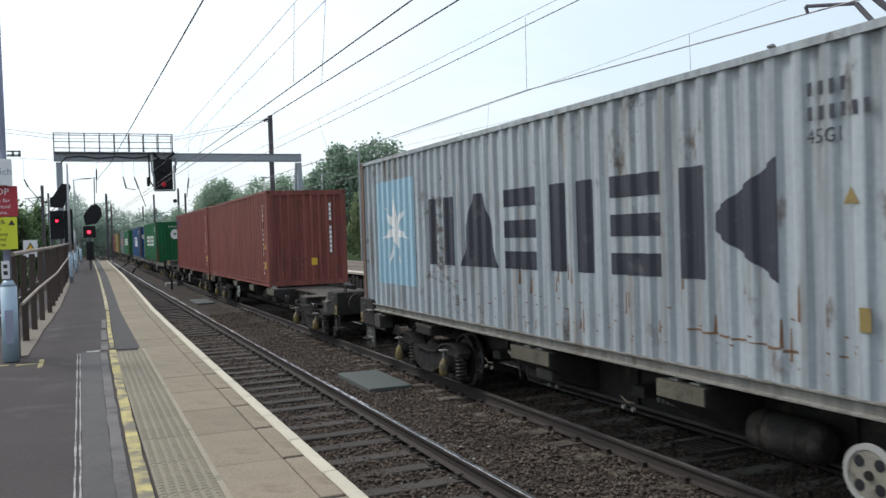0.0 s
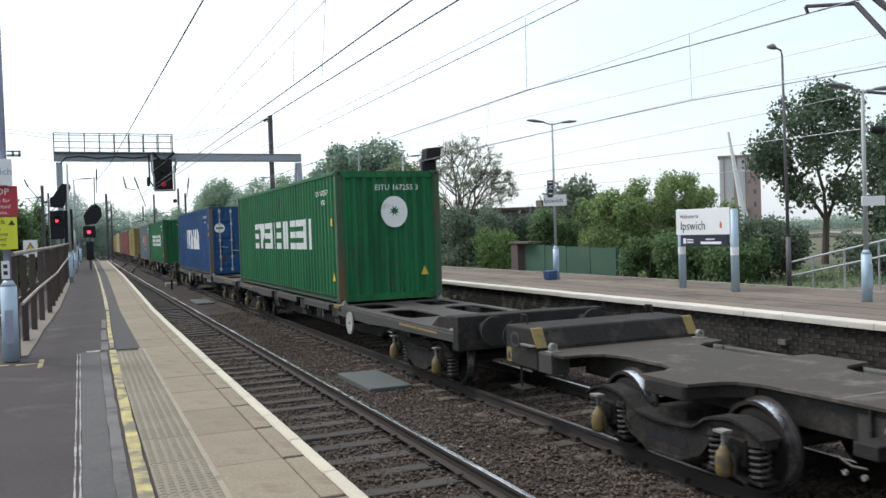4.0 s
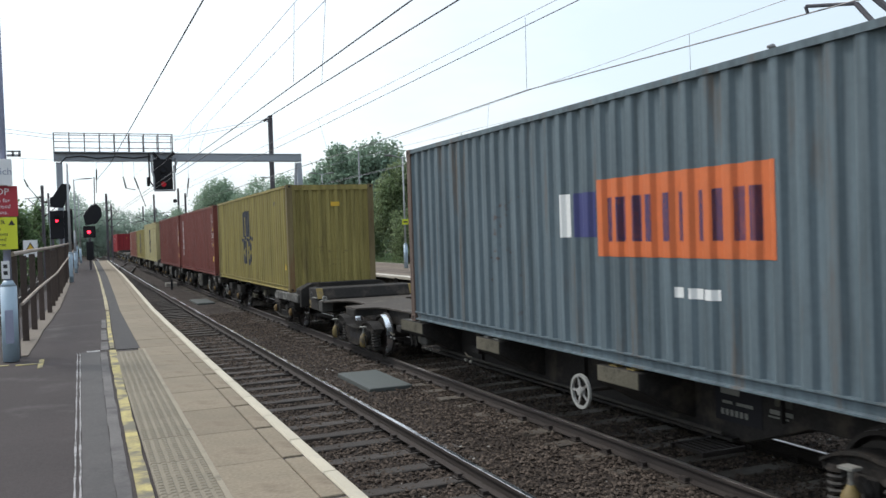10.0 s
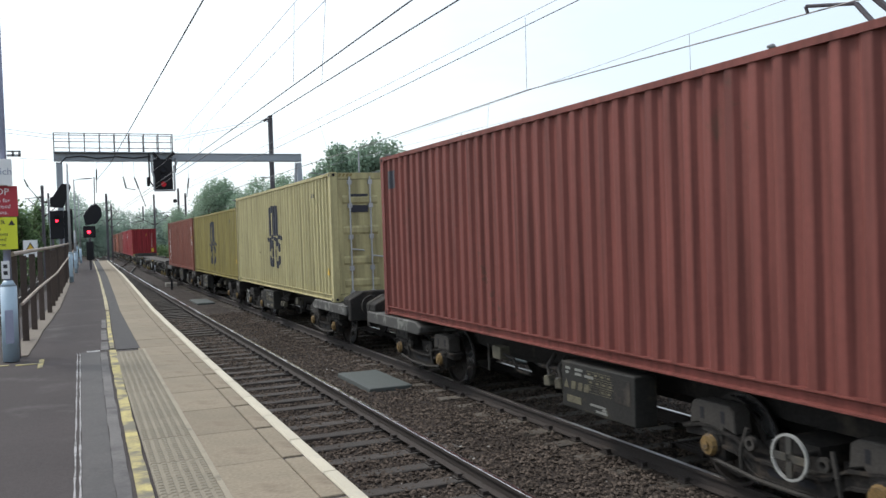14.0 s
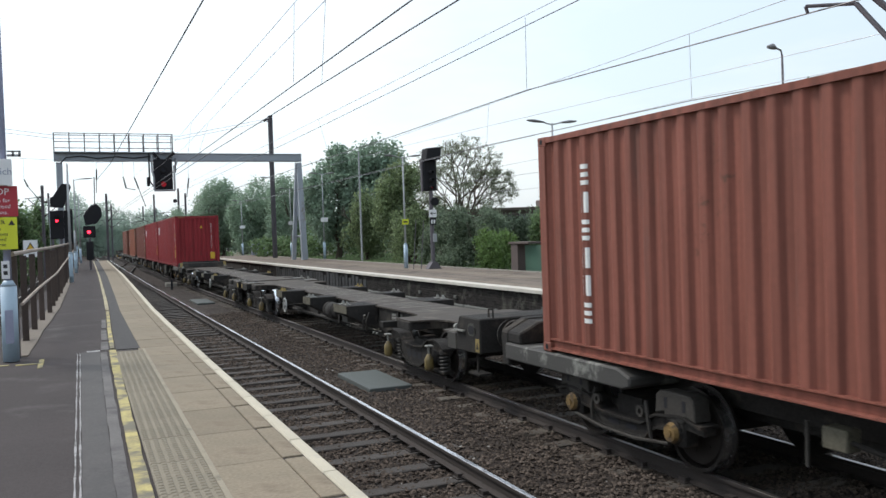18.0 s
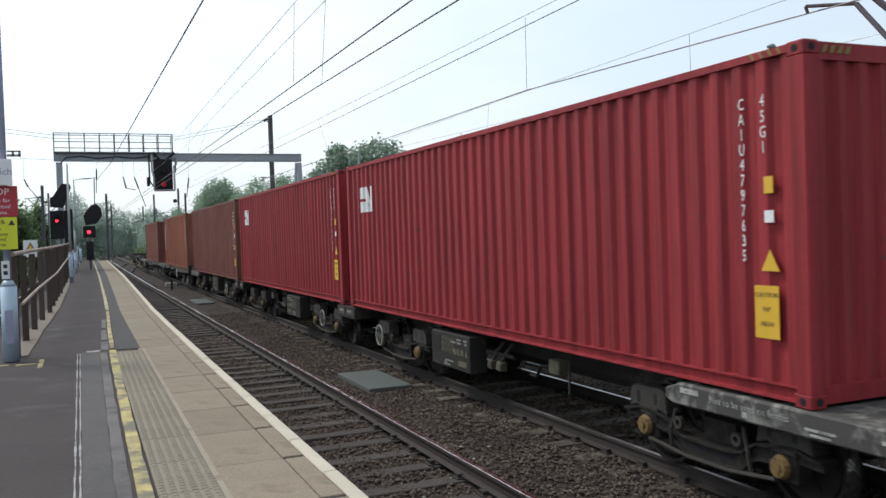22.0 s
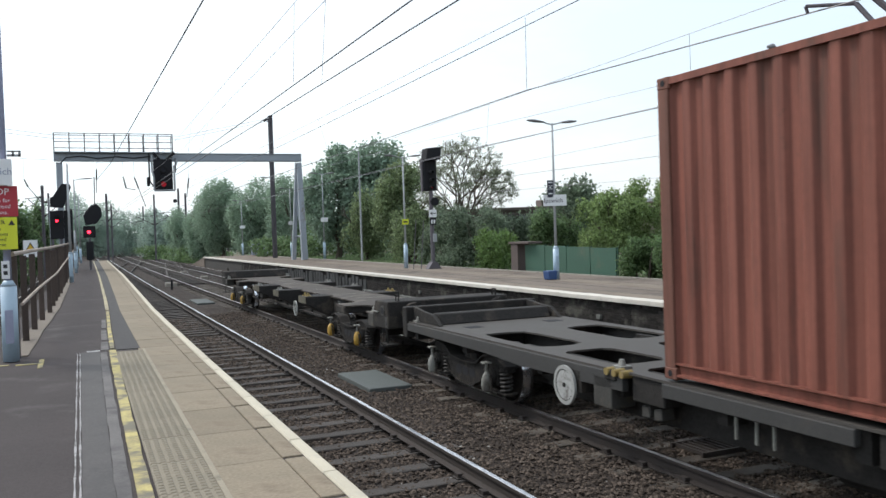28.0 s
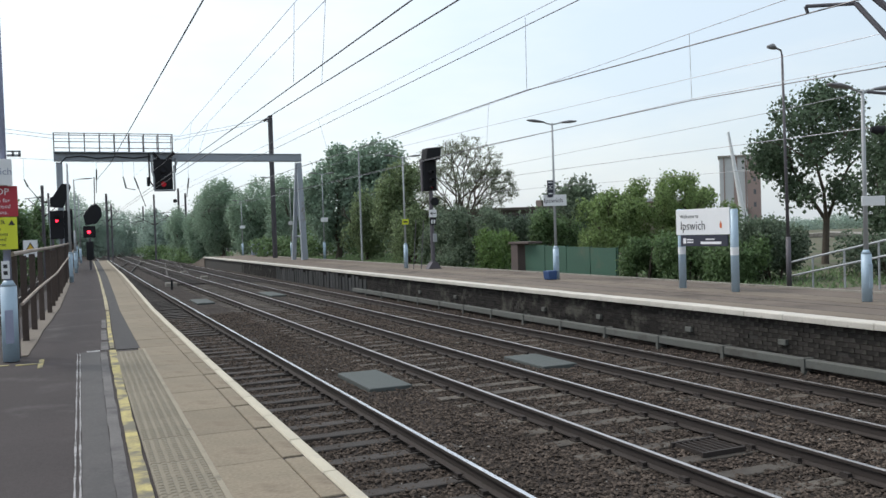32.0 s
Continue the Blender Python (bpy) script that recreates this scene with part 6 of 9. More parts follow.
# maroon boxes
for s, p, lab, near_door, em in ((153.3, red_t, "maroon-red corrugated shipping container with a white lettering column", False, True), (166.5, red_t, "maroon-red shipping container with doors and yellow stickers", True, False), (207.0, rust_red_t, "faded rust-red shipping container with a white lettering column", False, True)):
    low = s > 200
    dz = -0.305 if low else 0.0
    c = place(container("shipping_container", p, lab, door=near_door, height=2.591 if low else 2.896), s)
    if em:
        for k, kind in enumerate(COLUMN):
            shape_row(c, ((0.068, 0.086),), (kind,), 2.27 + dz - k * 0.31, 2.50 + dz - k * 0.31, white_m)
    else:
        mark(c, 0.03, 0.058, 2.3, 2.62, dark_m, "emblem_panel")
        part("emblem_panel", Mesh().box(-0.85, -0.4, -CL + 0.006, -CL + 0.024, 2.05, 2.4), deep_blue_m, c)
        part("emblem_stripe", Mesh().box(-0.8, -0.45, -CL + 0.01, -CL + 0.017, 2.2, 2.27), green_p, c)
        part("sticker", Mesh().box(-0.85, -0.35, -CL + 0.016, -CL + 0.024, 1.35, 1.6), yellow_m, c)
    if s < 160:
        column_words(c, "TCNU 179666 5", 0.945, 2.48, white_m)
        column_words(c, "45G1", 0.970, 2.48, white_m)
    else:
        code_column(c, 0.945, 2.45 + dz, 13, white_m, size=0.07, step=0.12)
        code_column(c, 0.968, 2.45 + dz, 4, white_m, size=0.07, step=0.12)
    sticker(c, 0.972, 1.86 + dz, 0.08 if low else 0.1, 0.13, yellow_m)
    sticker(c, 0.972, 1.56 + dz, 0.12, 0.18, white_m)
    if not low:
        triangle(c, 0.972, 1.22, 0.2, yellow_m)
        sticker(c, 0.972, 0.58, 0.2, 0.22, yellow_m)
        stripes(c)

# scarlet boxes
for s in (261.2, 273.95):
    c = place(container("shipping_container", scarlet_p, "scarlet corrugated shipping container with a small white emblem"), s)
    shape_row(c, ((0.062, 0.088), (0.090, 0.114), (0.117, 0.129)), ("upper lower", "wedge", "bar"), 1.93, 2.42, white_m)
    column_words(c, "CAIU 471130 7" if s > 270 else "CAIU 479763 5", 0.942, 2.48, white_m)
    column_words(c, "45G1", 0.962, 2.48, white_m)
    sticker(c, 0.966, 1.72, 0.1, 0.14, yellow_m)
    sticker(c, 0.966, 1.48, 0.1, 0.1, white_m)
    triangle(c, 0.966, 1.08, 0.2, yellow_m)
    sticker(c, 0.962, 0.52, 0.27, 0.44, yellow_m)
    for text, z in (("CAUTION", 0.88), ("9'6\"", 0.76), ("HIGH", 0.64)):
        words(text, 0.058, ink_mat, c, Matrix.Translation((-1.2085, at_u(0.962), z)) @ SIDE, "notice_lettering")
    part("warning_triangle", Mesh().prism([(0.15, 2.18), (0.3, 2.18), (0.225, 2.35)], -CL + 0.018, -CL + 0.026, "y"), yellow_m, c)
    for k, ch in enumerate("CAIU 470763 5"):
        if ch != " ":
            words(ch, 0.14, white_m, c, pose(0.78, -CL + 0.022, 2.38 - k * 0.135), "code_lettering")
    part("sticker", Mesh().box(0.7, 0.95, -CL + 0.018, -CL + 0.026, 0.4, 0.78), yellow_m, c)
    stripes(c)

# brown and orange-red boxes at the tail
for s, p, lab, col in ((287.05, brown_p, "dull brown corrugated shipping container", False), (302.05, orange_t, "faded orange-red shipping container with white code columns", True), (319.75, rust_brown_p, "brown-red corrugated shipping container at the tail of the train", True)):
    c = place(container("shipping_container", p, lab, post=tan_post), s)
    if p is orange_t:
        column_words(c, "TCNU 714422 1", 0.942, 2.5, white_m)
        column_words(c, "45G1", 0.964, 2.5, white_m)
        for k, kind in enumerate(COLUMN):
            shape_row(c, ((0.028, 0.041),), (kind,), 2.29 - k * 0.26, 2.48 - k * 0.26, white_m)
        for k, ch in enumerate("TCNU 714422 1"):
            if ch != " ":
                words(ch, 0.14, white_m, c, pose(0.8, -CL + 0.022, 2.42 - k * 0.135), "code_lettering")
    else:
        code_column(c, 0.945, 2.45, 13, white_m, size=0.055, step=0.13)
        code_column(c, 0.966, 2.45, 4, white_m, size=0.055, step=0.13)
    sticker(c, 0.968, 1.84, 0.1, 0.15, yellow_m)
    sticker(c, 0.968, 1.52, 0.1, 0.16, white_m)
    triangle(c, 0.968, 1.12, 0.2, yellow_m)
    if p is brown_p:
        sticker(c, 0.966, 0.52, 0.18, 0.26, yellow_m)
    if col:
        part("warning_triangle", Mesh().prism([(-0.1, 2.3), (0.08, 2.3), (-0.01, 2.5)], -CL + 0.018, -CL + 0.026, "y"), yellow_m, c)
        part("sticker", Mesh().box(0.7, 0.9, -CL + 0.018, -CL + 0.026, 0.5, 0.8), yellow_m, c)

# wagons
def wagons(proto, rows):
    for k, (s, flip, label) in enumerate(rows):
        if k == 0:
            ob = proto
        else:
            ob = copy_thing(proto, Matrix.Identity(4))
        if flip:
            hold = [o for o in ob.children]
            for o in hold:
                o.matrix_basis = Matrix.Rotation(math.pi, 4, "Z") @ o.matrix_basis
        tagged(ob, label)
        MOVERS.append((ob, s, 0.0))
        for o in ob.children_recursive:
            if o.name.startswith("wheelset"):
                y = o.matrix_basis.translation.y
                WHEELS.append((o, s - y if flip else s + y, y, -1 if flip else 1))


LOADED, EMPTY = "grimy bogie flat wagon carrying one container", "empty grimy bogie flat wagon with bare deck"
wagons(wagon_flat(), [(6.75, False, LOADED), (27.9, True, LOADED), (47.4, False, LOADED), (108.45, True, LOADED), (128.0, False, LOADED), (230.7, True, EMPTY), (250.1, False, EMPTY)])
wagons(wagon_flat("tail_wagon", True), [(349.7, False, "empty grimy flat wagon with buffers at the tail of the train")])
wagons(wagon_frame(), [(87.3, False, "skeletal bogie wagon with openings through its deck"), (68.0, True, "skeletal bogie wagon with openings through its deck"), (310.6, True, "skeletal bogie wagon with openings through its deck"), (329.7, False, "skeletal bogie wagon with openings through its deck")])
MID, END = "low articulated bogie wagon with a stencilled data box", "low articulated end wagon with a weathered buffer platform"
wagons(wagon_short(outer=False), [(s + 6.096, s == 194.2, MID) for s in (153.3, 194.2, 273.95)])
wagons(wagon_short("end_wagon"), [(s + 6.096, turned, END) for s, turned in ((166.5, False), (207.0, False), (287.05, False), (139.85, True), (182.1, True), (261.2, True))])
for ob, s, z in MOVERS:
    if ob.name.startswith("end_wagon") and abs(s - 267.296) < 0.1:
        words("Not to be used on ferries", 0.09, worn_white_mat, ob, Matrix.Translation((-1.2545, -5.42, 0.885)) @ SIDE, "notice_lettering")
        for ya, yb, za, zb in ((-4.80, -4.55, 0.885, 0.935), (-5.42, -5.36, 0.80, 0.85), (-6.35, -6.05, 0.83, 0.85), (-6.3, -6.1, 0.79, 0.81), (-6.95, -6.75, 0.86, 0.89)):
            part("text_bar", Mesh().box(-1.2555, -1.2515, ya, yb, za, zb), worn_white_mat, ob)
    if ob.name.startswith("end_wagon") and abs(s - 145.946) < 0.1:
        for o in list(ob.children):
            if o.name.startswith("data_box"):
                for q in list(o.children) + [o]:
                    bpy.data.objects.remove(q)
    if ob.name.startswith("tail_wagon"):
        for o in ob.children_recursive:
            if o.name.split(".")[0] == "damper":
                o.data = o.data.copy()
                o.data.materials[0] = bright_damper_mat
    if ob.name.startswith("skeletal_wagon") and abs(s - 87.3) < 0.1:
        for k, text in enumerate(("NOT TO BE LOOSE", "OR HUMP SHUNTED")):
            words(text, 0.066, worn_white_mat, ob, Matrix.Translation((-1.264, 0.34, 0.892 - k * 0.066)) @ SIDE, "notice_lettering")
        words("FEA", 0.13, worn_white_mat, ob, Matrix.Translation((-1.264, -1.06, 0.858)) @ SIDE, "code_lettering")
        for ya, yb, za, zb in ((-1.25, -0.87, 0.915, 0.924), (-1.25, -0.87, 0.796, 0.805), (-0.879, -0.87, 0.805, 0.915), (-1.25, -1.241, 0.805, 0.915)):
            part("code_border", Mesh().box(-1.2635, -1.261, ya, yb, za, zb), worn_white_mat, ob)
    if ob.name.startswith("skeletal_wagon") and s > 300:
        for o in list(ob.children_recursive):
            if o.name.startswith("sill_stripe"):
                bpy.data.objects.remove(o)
            elif o.name.split(".")[0] == "damper":
                o.data = o.data.copy()
                o.data.materials[0] = pale_sill_mat
                tagged(o, "dusty grey axle damper")
    if ob.name.startswith("flat_wagon") and min(abs(s - 47.4), abs(s - 128.0), abs(s - 250.1)) < 0.1:
        for e in (-1, 1):
            part("edge_stripe", Mesh().prism([(8.888, 0.99), (9.008, 1.222), (9.05, 1.226), (8.91, 0.99)], *sorted((1.09 * e, 1.236 * e)), "x"), ochre_mat, ob, "worn ochre stripe along the headstock edge")
    if ob.name.startswith("flat_wagon") and s < 10:
        for o in list(ob.children):
            if o.name.startswith("handwheel") and not o.name.startswith("handwheel_shaft"):
                for q in list(o.children) + [o]:
                    bpy.data.objects.remove(q)
        for x in (-1.25, 1.25):
            handwheel(ob, x, -2.3, 0.62, "holed")
            q = 0.64 * x
            part("air_tank", Mesh().tube((q, -1.45, 0.60), (q, -0.75, 0.60), 0.18, n=20).tube((q, -0.75, 0.60), (q, -0.66, 0.60), 0.18, 0.1, 20).tube((q, -1.54, 0.60), (q, -1.45, 0.60), 0.1, 0.18, 20), frame_mat, ob, smooth=True)
            for y in (-1.3, -0.9):
                part("tank_strap", Mesh().ring((q, y, 0.60), "y", 0.176, 0.188, 0.02, 20), bogie_mat, ob)
        code = part("code_plate", Mesh().box(-1.16, -1.14, 9.1, 9.6, 0.28, 0.70), plate_mat, ob, "hanging plate with the wagon code")
        words("FEA", 0.14, stencil_mat, code, Matrix.Translation((-1.163, 9.36, 0.58)) @ SIDE, "code_lettering")
        for zb in (0.46, 0.39):
            part("text_bar", Mesh().box(-1.163, -1.159, 9.18, 9.52, zb - 0.018, zb + 0.018), stencil_mat, code)

# ---- near platform surface, piece by piece ----
def on_edge(inset, y, z=0.0):
    a = math.degrees(math.atan2(near_edge(y + 0.5) - near_edge(y - 0.5), 1.0))
    return pose(near_edge(y) - inset, y, z, 0, 0, -a)


def slab_mesh(name, w, l, t, material, bevel=0.006):
    return Mesh().box(-w / 2, w / 2, -l / 2, l / 2, -t, 0).data(name, material, bevel)


cope_mesh = slab_mesh("coping_stone", 0.100, 0.99, 0.14, coping_mat, 0.012)
cope_root = thing("platform_edge_near", pose(0, 0, 0), "cream-painted stone coping along the platform edge", "platform edge", kind="structure")
rnd = random.Random(4)
y = -3.0
while y < 83:
    part("coping_stone", cope_mesh, None, cope_root, m=Matrix.Translation((0, 0, PLAT + 0.004 + rnd.uniform(-0.002, 0.003))) @ on_edge(0.045, y))
    y += 1.0
lip_mesh = slab_mesh("edge_strip", 0.143, 0.99, 0.1, slab_mat)
pave_root = thing("paving_near", pose(0, 0, 0), "buff concrete paving slabs behind the platform edge", "paving", kind="structure")
pave_mesh = slab_mesh("paving_slab", 0.53, 1.038, 0.08, slab_mat, 0.005)
wide_mesh = slab_mesh("paving_slab", 0.50, 1.038, 0.08, slab_mat, 0.005)
y = -2.0 + 0.13
while y < 83:
    wide = y > 13.4
    part("paving_slab", wide_mesh if wide else pave_mesh, None, pave_root, m=Matrix.Translation((0, 0, PLAT + rnd.uniform(-0.002, 0.002))) @ on_edge(0.255 + (0.25 if wide else 0.265), y))
    part("edge_strip", lip_mesh, None, pave_root, m=Matrix.Translation((0, 0, PLAT + 0.001)) @ on_edge(0.175, y))
    y += 1.05

tact_root = thing("tactile_paving", pose(0, 0, 0), "buff ribbed tactile warning slabs", "paving", kind="structure")
tm = Mesh().box(-0.188, 0.188, -0.197, 0.197, -0.08, 0)
for i in range(6):
    for j in range(6):
        cx, cy = -0.157 + i * 0.0628, -0.165 + j * 0.066
        tm.add([(cx - 0.021, cy - 0.024, 0), (cx + 0.021, cy - 0.024, 0), (cx + 0.021, cy + 0.024, 0), (cx - 0.021, cy + 0.024, 0), (cx - 0.013, cy - 0.018, 0.006), (cx + 0.013, cy - 0.018, 0.006), (cx + 0.013, cy + 0.018, 0.006), (cx - 0.013, cy + 0.018, 0.006)],
               [(4, 5, 6, 7), (0, 1, 5, 4), (1, 2, 6, 5), (2, 3, 7, 6), (3, 0, 4, 7)])
tact_mesh = tm.data("tactile_slab", tactile_mat)
tact_line = lerp_line([(-4, 0.57), (5.4, 0.60), (13.4, 0.665)])
y = -1.9
while y < 13.3:
    part("tactile_slab", tact_mesh, None, tact_root, m=pose(tact_line(y), y, PLAT + rnd.uniform(-0.001, 0.002), 0, 0, -0.5))
    y += 0.4

strip("tactile_edging", lambda y: tact_line(y) + 0.180, lambda y: tact_line(y) + 0.216, [-2, 2, 5.4, 9, 13.2], PLAT - 0.05, PLAT + 0.0055, edging_mat, "pale smooth edging along the tactile slabs", "paving")
PY2 = [-3, 0, 3, 6, 9, 12, 13.4]
PY3 = [13.4, 16, 19, 22, 26, 32, 38, 44, 55, 65, 75, 82.5]
yl = lerp_line([(-4, 0.33), (5.5, 0.345), (7, 0.36), (12, 0.425), (16, 0.50), (23.2, 0.69), (44, 1.02), (83, 1.5)])
wob = lambda y, k: 0.010 * noise.noise((y * 1.9, k, 0.0)) + 0.006 * noise.noise((y * 6.0, k, 4.0))
strip("yellow_line", lambda y: yl(y) - 0.048 + wob(y, 1.0), lambda y: yl(y) + 0.044 + wob(y, 7.0), [-3 + 0.18 * k for k in range(92)], PLAT - 0.02, PLAT + 0.0005, yellow_line_mat, "worn yellow safety line painted on the platform", "painted line")
strip("yellow_line", lambda y: yl(y) - 0.032 + wob(y, 2.0), lambda y: yl(y) + 0.032 + wob(y, 3.0), [13.6 + 0.4 * k for k in range(20)], PLAT - 0.02, PLAT + 0.0005, yellow_line_mat, "narrower worn yellow line beside the asphalt infill", "painted line")
strip("faded_line", lambda y: yl(y) - 0.045, lambda y: yl(y) + 0.035, [21.5, 26, 32, 38, 44, 55, 65, 75, 82.5], PLAT - 0.02, PLAT + 0.0005, faded_line_mat, "faded cream safety line along the far part of the platform", "painted line")
strip("repair_strip", lambda y: yl(y) - 0.168 + wob(y, 9.0), lambda y: yl(y) - 0.076 + wob(y, 11.0), [-3 + 0.2 * k for k in range(82)], PLAT - 0.03, PLAT - 0.005, repair_mat, "grey resurfaced strip in the platform", "paving")
for ya, yb, w in ((13.5, 14.6, 0.10), (14.9, 16.6, 0.085), (17.0, 18.9, 0.075)):
    strip("repair_patch", lambda y: yl(y) - 0.055 - w + wob(y, 5.0), lambda y: yl(y) - 0.052, [ya + (yb - ya) * k / 8 for k in range(9)], PLAT - 0.03, PLAT - 0.005, repair_mat, "patchy grey repair beside the yellow line", "paving")
strip("asphalt_infill", lambda y: yl(y) + 0.05, lambda y: near_edge(y) - 0.75, PY3, PLAT - 0.03, PLAT - 0.003, asphalt_new_mat, "dark asphalt strip between line and slabs", "paving")
strip("smooth_strip", lambda y: np.interp(y, (-4, 5.7, 13.4), (-0.04, -0.015, 0.025)), lambda y: yl(y) - 0.172, PY2, PLAT - 0.03, PLAT - 0.0065, smooth_asphalt_mat, "smoother grey asphalt beside the line", "paving")
wl2 = lerp_line([(-4, -0.07), (5.7, -0.045), (13.4, -0.005)])
for o in (-0.016, 0.018):
    strip("sealed_joint", lambda y: wl2(y) + o - 0.006 + 0.7 * wob(y, 15.0 + o), lambda y: wl2(y) + o + 0.006 + 0.7 * wob(y, 16.0 + o), [-2 + 0.15 * k for k in range(103)], PLAT - 0.02, PLAT - 0.006, white_line_mat, "pale sealed joint in the asphalt", "painted line")
solid("platform_marking", Mesh().box(0.10, 0.28, 13.32, 13.48, PLAT - 0.02, PLAT - 0.001), white_line_mat, "worn white corner mark on the platform", "painted line", kind="structure")
for bx, by, bw in ((-0.62, 12.55, 0.30), (-0.95, 12.62, 0.2)):
    solid("yellow_marking", Mesh().box(bx - bw / 2, bx + bw / 2, by - 0.04, by + 0.04, PLAT - 0.02, PLAT - 0.004), yellow_line_mat, "worn yellow mark round a post", "painted line", kind="structure")
solid("yellow_marking", Mesh().box(-0.50, -0.44, 12.1, 12.95, PLAT - 0.02, PLAT - 0.005), yellow_line_mat, "worn yellow mark round a post", "painted line", kind="structure")
strip("fence_kerb", lambda y: fence_x(y) - 0.12, lambda y: fence_x(y) + 0.14 + 0.008 * math.sin(y * 1.7), [13.5 + 0.8 * k for k in range(81)], PLAT - 0.05, PLAT + 0.004, dirt_strip_mat, "dirty concrete strip under the fence", "kerb")

# ---- fence along the near platform ----
fence = thing("fence", pose(0, 0, 0), "brown weathered fence of spaced uprights and round rails", "fence")
top_line = [(fence_x(y), y, 2.36 + 0.005 * (y - 13.5)) for y in (13.3, 17, 20, 23.3, 28, 33.5, 45, 60, 78)]
mid_line = [(fence_x(y) + 0.1, y, 1.66 + 0.011 * (y - 13.5)) for y in (13.3, 17, 20, 23.3, 28, 33.5, 45, 60, 78)]
part("top_rail", Mesh().path(top_line, 0.034, 8), fence_rail_mat, fence, "pale weathered round rail")
part("middle_rail", Mesh().path(mid_line, 0.024, 8), fence_rail_mat, fence)
pale_mesh = Mesh().box(-0.05, 0.05, -0.02, 0.02, PLAT - 0.2, 2.3).data("pale", fence_mat, 0.006)
post_mesh = Mesh().box(-0.05, 0.05, -0.06, 0.06, PLAT - 0.25, 2.33).data("post", fence_mat, 0.01)
y, k = 13.4, 0
while y < 78:
    zz = 0.005 * (y - 13.5)
    if k % 4 == 0:
        part("post", post_mesh, None, fence, m=pose(fence_x(y), y, zz))
    else:
        part("pale", pale_mesh, None, fence, m=pose(fence_x(y) - 0.03, y, zz + rnd.uniform(-0.04, 0.01), rnd.uniform(-1, 1), 0, rnd.uniform(-12, 12)))
    y += rnd.uniform(1.85, 2.25)
    k += 1

# ---- posts, lamps and signs ----
def lamp_post(name, x, y, top, base_top, heads, label, material=None, base=PLAT, group="station lamps", r=0.05, length=0.6):
    foot = 1.5 if x < 1 and y > 30 else 2.1
    root = thing(name, pose(x, y, base), label, "lamp post", group)
    m = material or blue_post_mat
    part("base_column", Mesh().tube((0, 0, 0), (0, 0, base_top - base), r * foot, n=14).tube((0, 0, base_top - base), (0, 0, base_top - base + 0.08), r * foot, r * 1.1, 14), m, root, smooth=True)
    part("pole", Mesh().tube((0, 0, base_top - base), (0, 0, top - base), r * 1.0, r * 0.7, 12), pole_mat if material is None else m, root, smooth=True)
    part("inspection_door", Mesh().box(-r, r, -r * 2.25, -r * 1.9, 0.25, 0.7), m, root)
    for a in heads:
        c, s = math.cos(radians(a)), math.sin(radians(a))
        part("arm", Mesh().path([(0, 0, top - base - 0.05), (c * 0.15, s * 0.15, top - base - 0.02), (c * 0.32, s * 0.32, top - base + 0.02)], 0.022), pole_mat, root)
        q = [(0.0, 0.035), (0.1, 0.06), (0.35, 0.09), (0.55, 0.05), (0.6, 0.015)]
        head = Mesh()
        vs, fs = [], []
        for d, w in q:
            for k in range(8):
                t = 2 * math.pi * k / 8
                o = w * 1.3 * math.cos(t)
                vs.append((c * (0.28 + d * length / 0.6) - s * o, s * (0.28 + d * length / 0.6) + c * o, top - base + 0.02 + 0.1 * d * (1 if d < 0.5 else 0.9) + w * 0.55 * math.sin(t)))
        for i in range(len(q) - 1):
            for k in range(8):
                fs.append((i * 8 + k, i * 8 + (k + 1) % 8, (i + 1) * 8 + (k + 1) % 8, (i + 1) * 8 + k))
        fs += [tuple(range(7, -1, -1)), tuple(range(32, 40))]
        part("lamp_head", head.add(vs, fs), lamp_mat, root, "grey lamp head", smooth=True)
    return root


def sign(parent, x0, x1, z0, z1, y, material, name="sign_panel", label="", t=0.02):
    return part(name, Mesh().box(x0, x1, y - t, y, z0, z1), material, parent, label, bevel=0.004)


near_post = lamp_post("platform_post", -0.845, 12.99, 7.4, 1.93, (), "pale blue steel post carrying warning signs", lilac_post_mat, group="")
for o in near_post.children:
    if o.name.startswith("base_column"):
        o.data.materials[0] = blue_post_mat
part("camera_bracket", Mesh().box(0.05, 0.22, -0.02, 0.02, 2.77, 2.80).box(0.05, 0.22, -0.02, 0.02, 2.83, 2.85).box(0.19, 0.22, -0.02, 0.02, 2.77, 2.85).box(0.11, 0.14, -0.02, 0.02, 2.77, 2.85), steel_mat, near_post)
w = sign(near_post, -0.36, 0.13, 2.37, 2.72, -0.1, white_mat, label="white station name panel with blue lettering", t=0.09)
words("Ipswich", 0.13, lilac_post_mat, w, pose(-0.06, -0.192, 2.55))
w = sign(near_post, -0.3, 0.2, 1.955, 2.365, -0.1, red_sign_mat, label="red warning panel with white lettering")
words("STOP", 0.125, white_mat, w, pose(-0.05, -0.122, 2.285))
for k, t in enumerate(("Access for", "authorised", "persons.")):
    words(t, 0.075, white_mat, w, pose(-0.05, -0.122, 2.17 - k * 0.08))
w = sign(near_post, -0.3, 0.215, 1.515, 1.945, -0.1, yellow_sign_mat, label="yellow danger panel with black lettering")
words("DANGER", 0.08, ink_mat, w, pose(-0.09, -0.122, 1.88))
part("warning_triangle", Mesh().prism([(0.11, 1.84), (0.19, 1.84), (0.15, 1.91)], -0.124, -0.12, "y"), ink_mat, w)
for k, t in enumerate(("Train", "movements", "Overhead", "live wires")):
    words(t, 0.065, ink_mat, w, pose(-0.05, -0.122, 1.79 - k * 0.07))
w = sign(near_post, -0.05, 0.05, 1.12, 1.36, -0.07, white_mat)
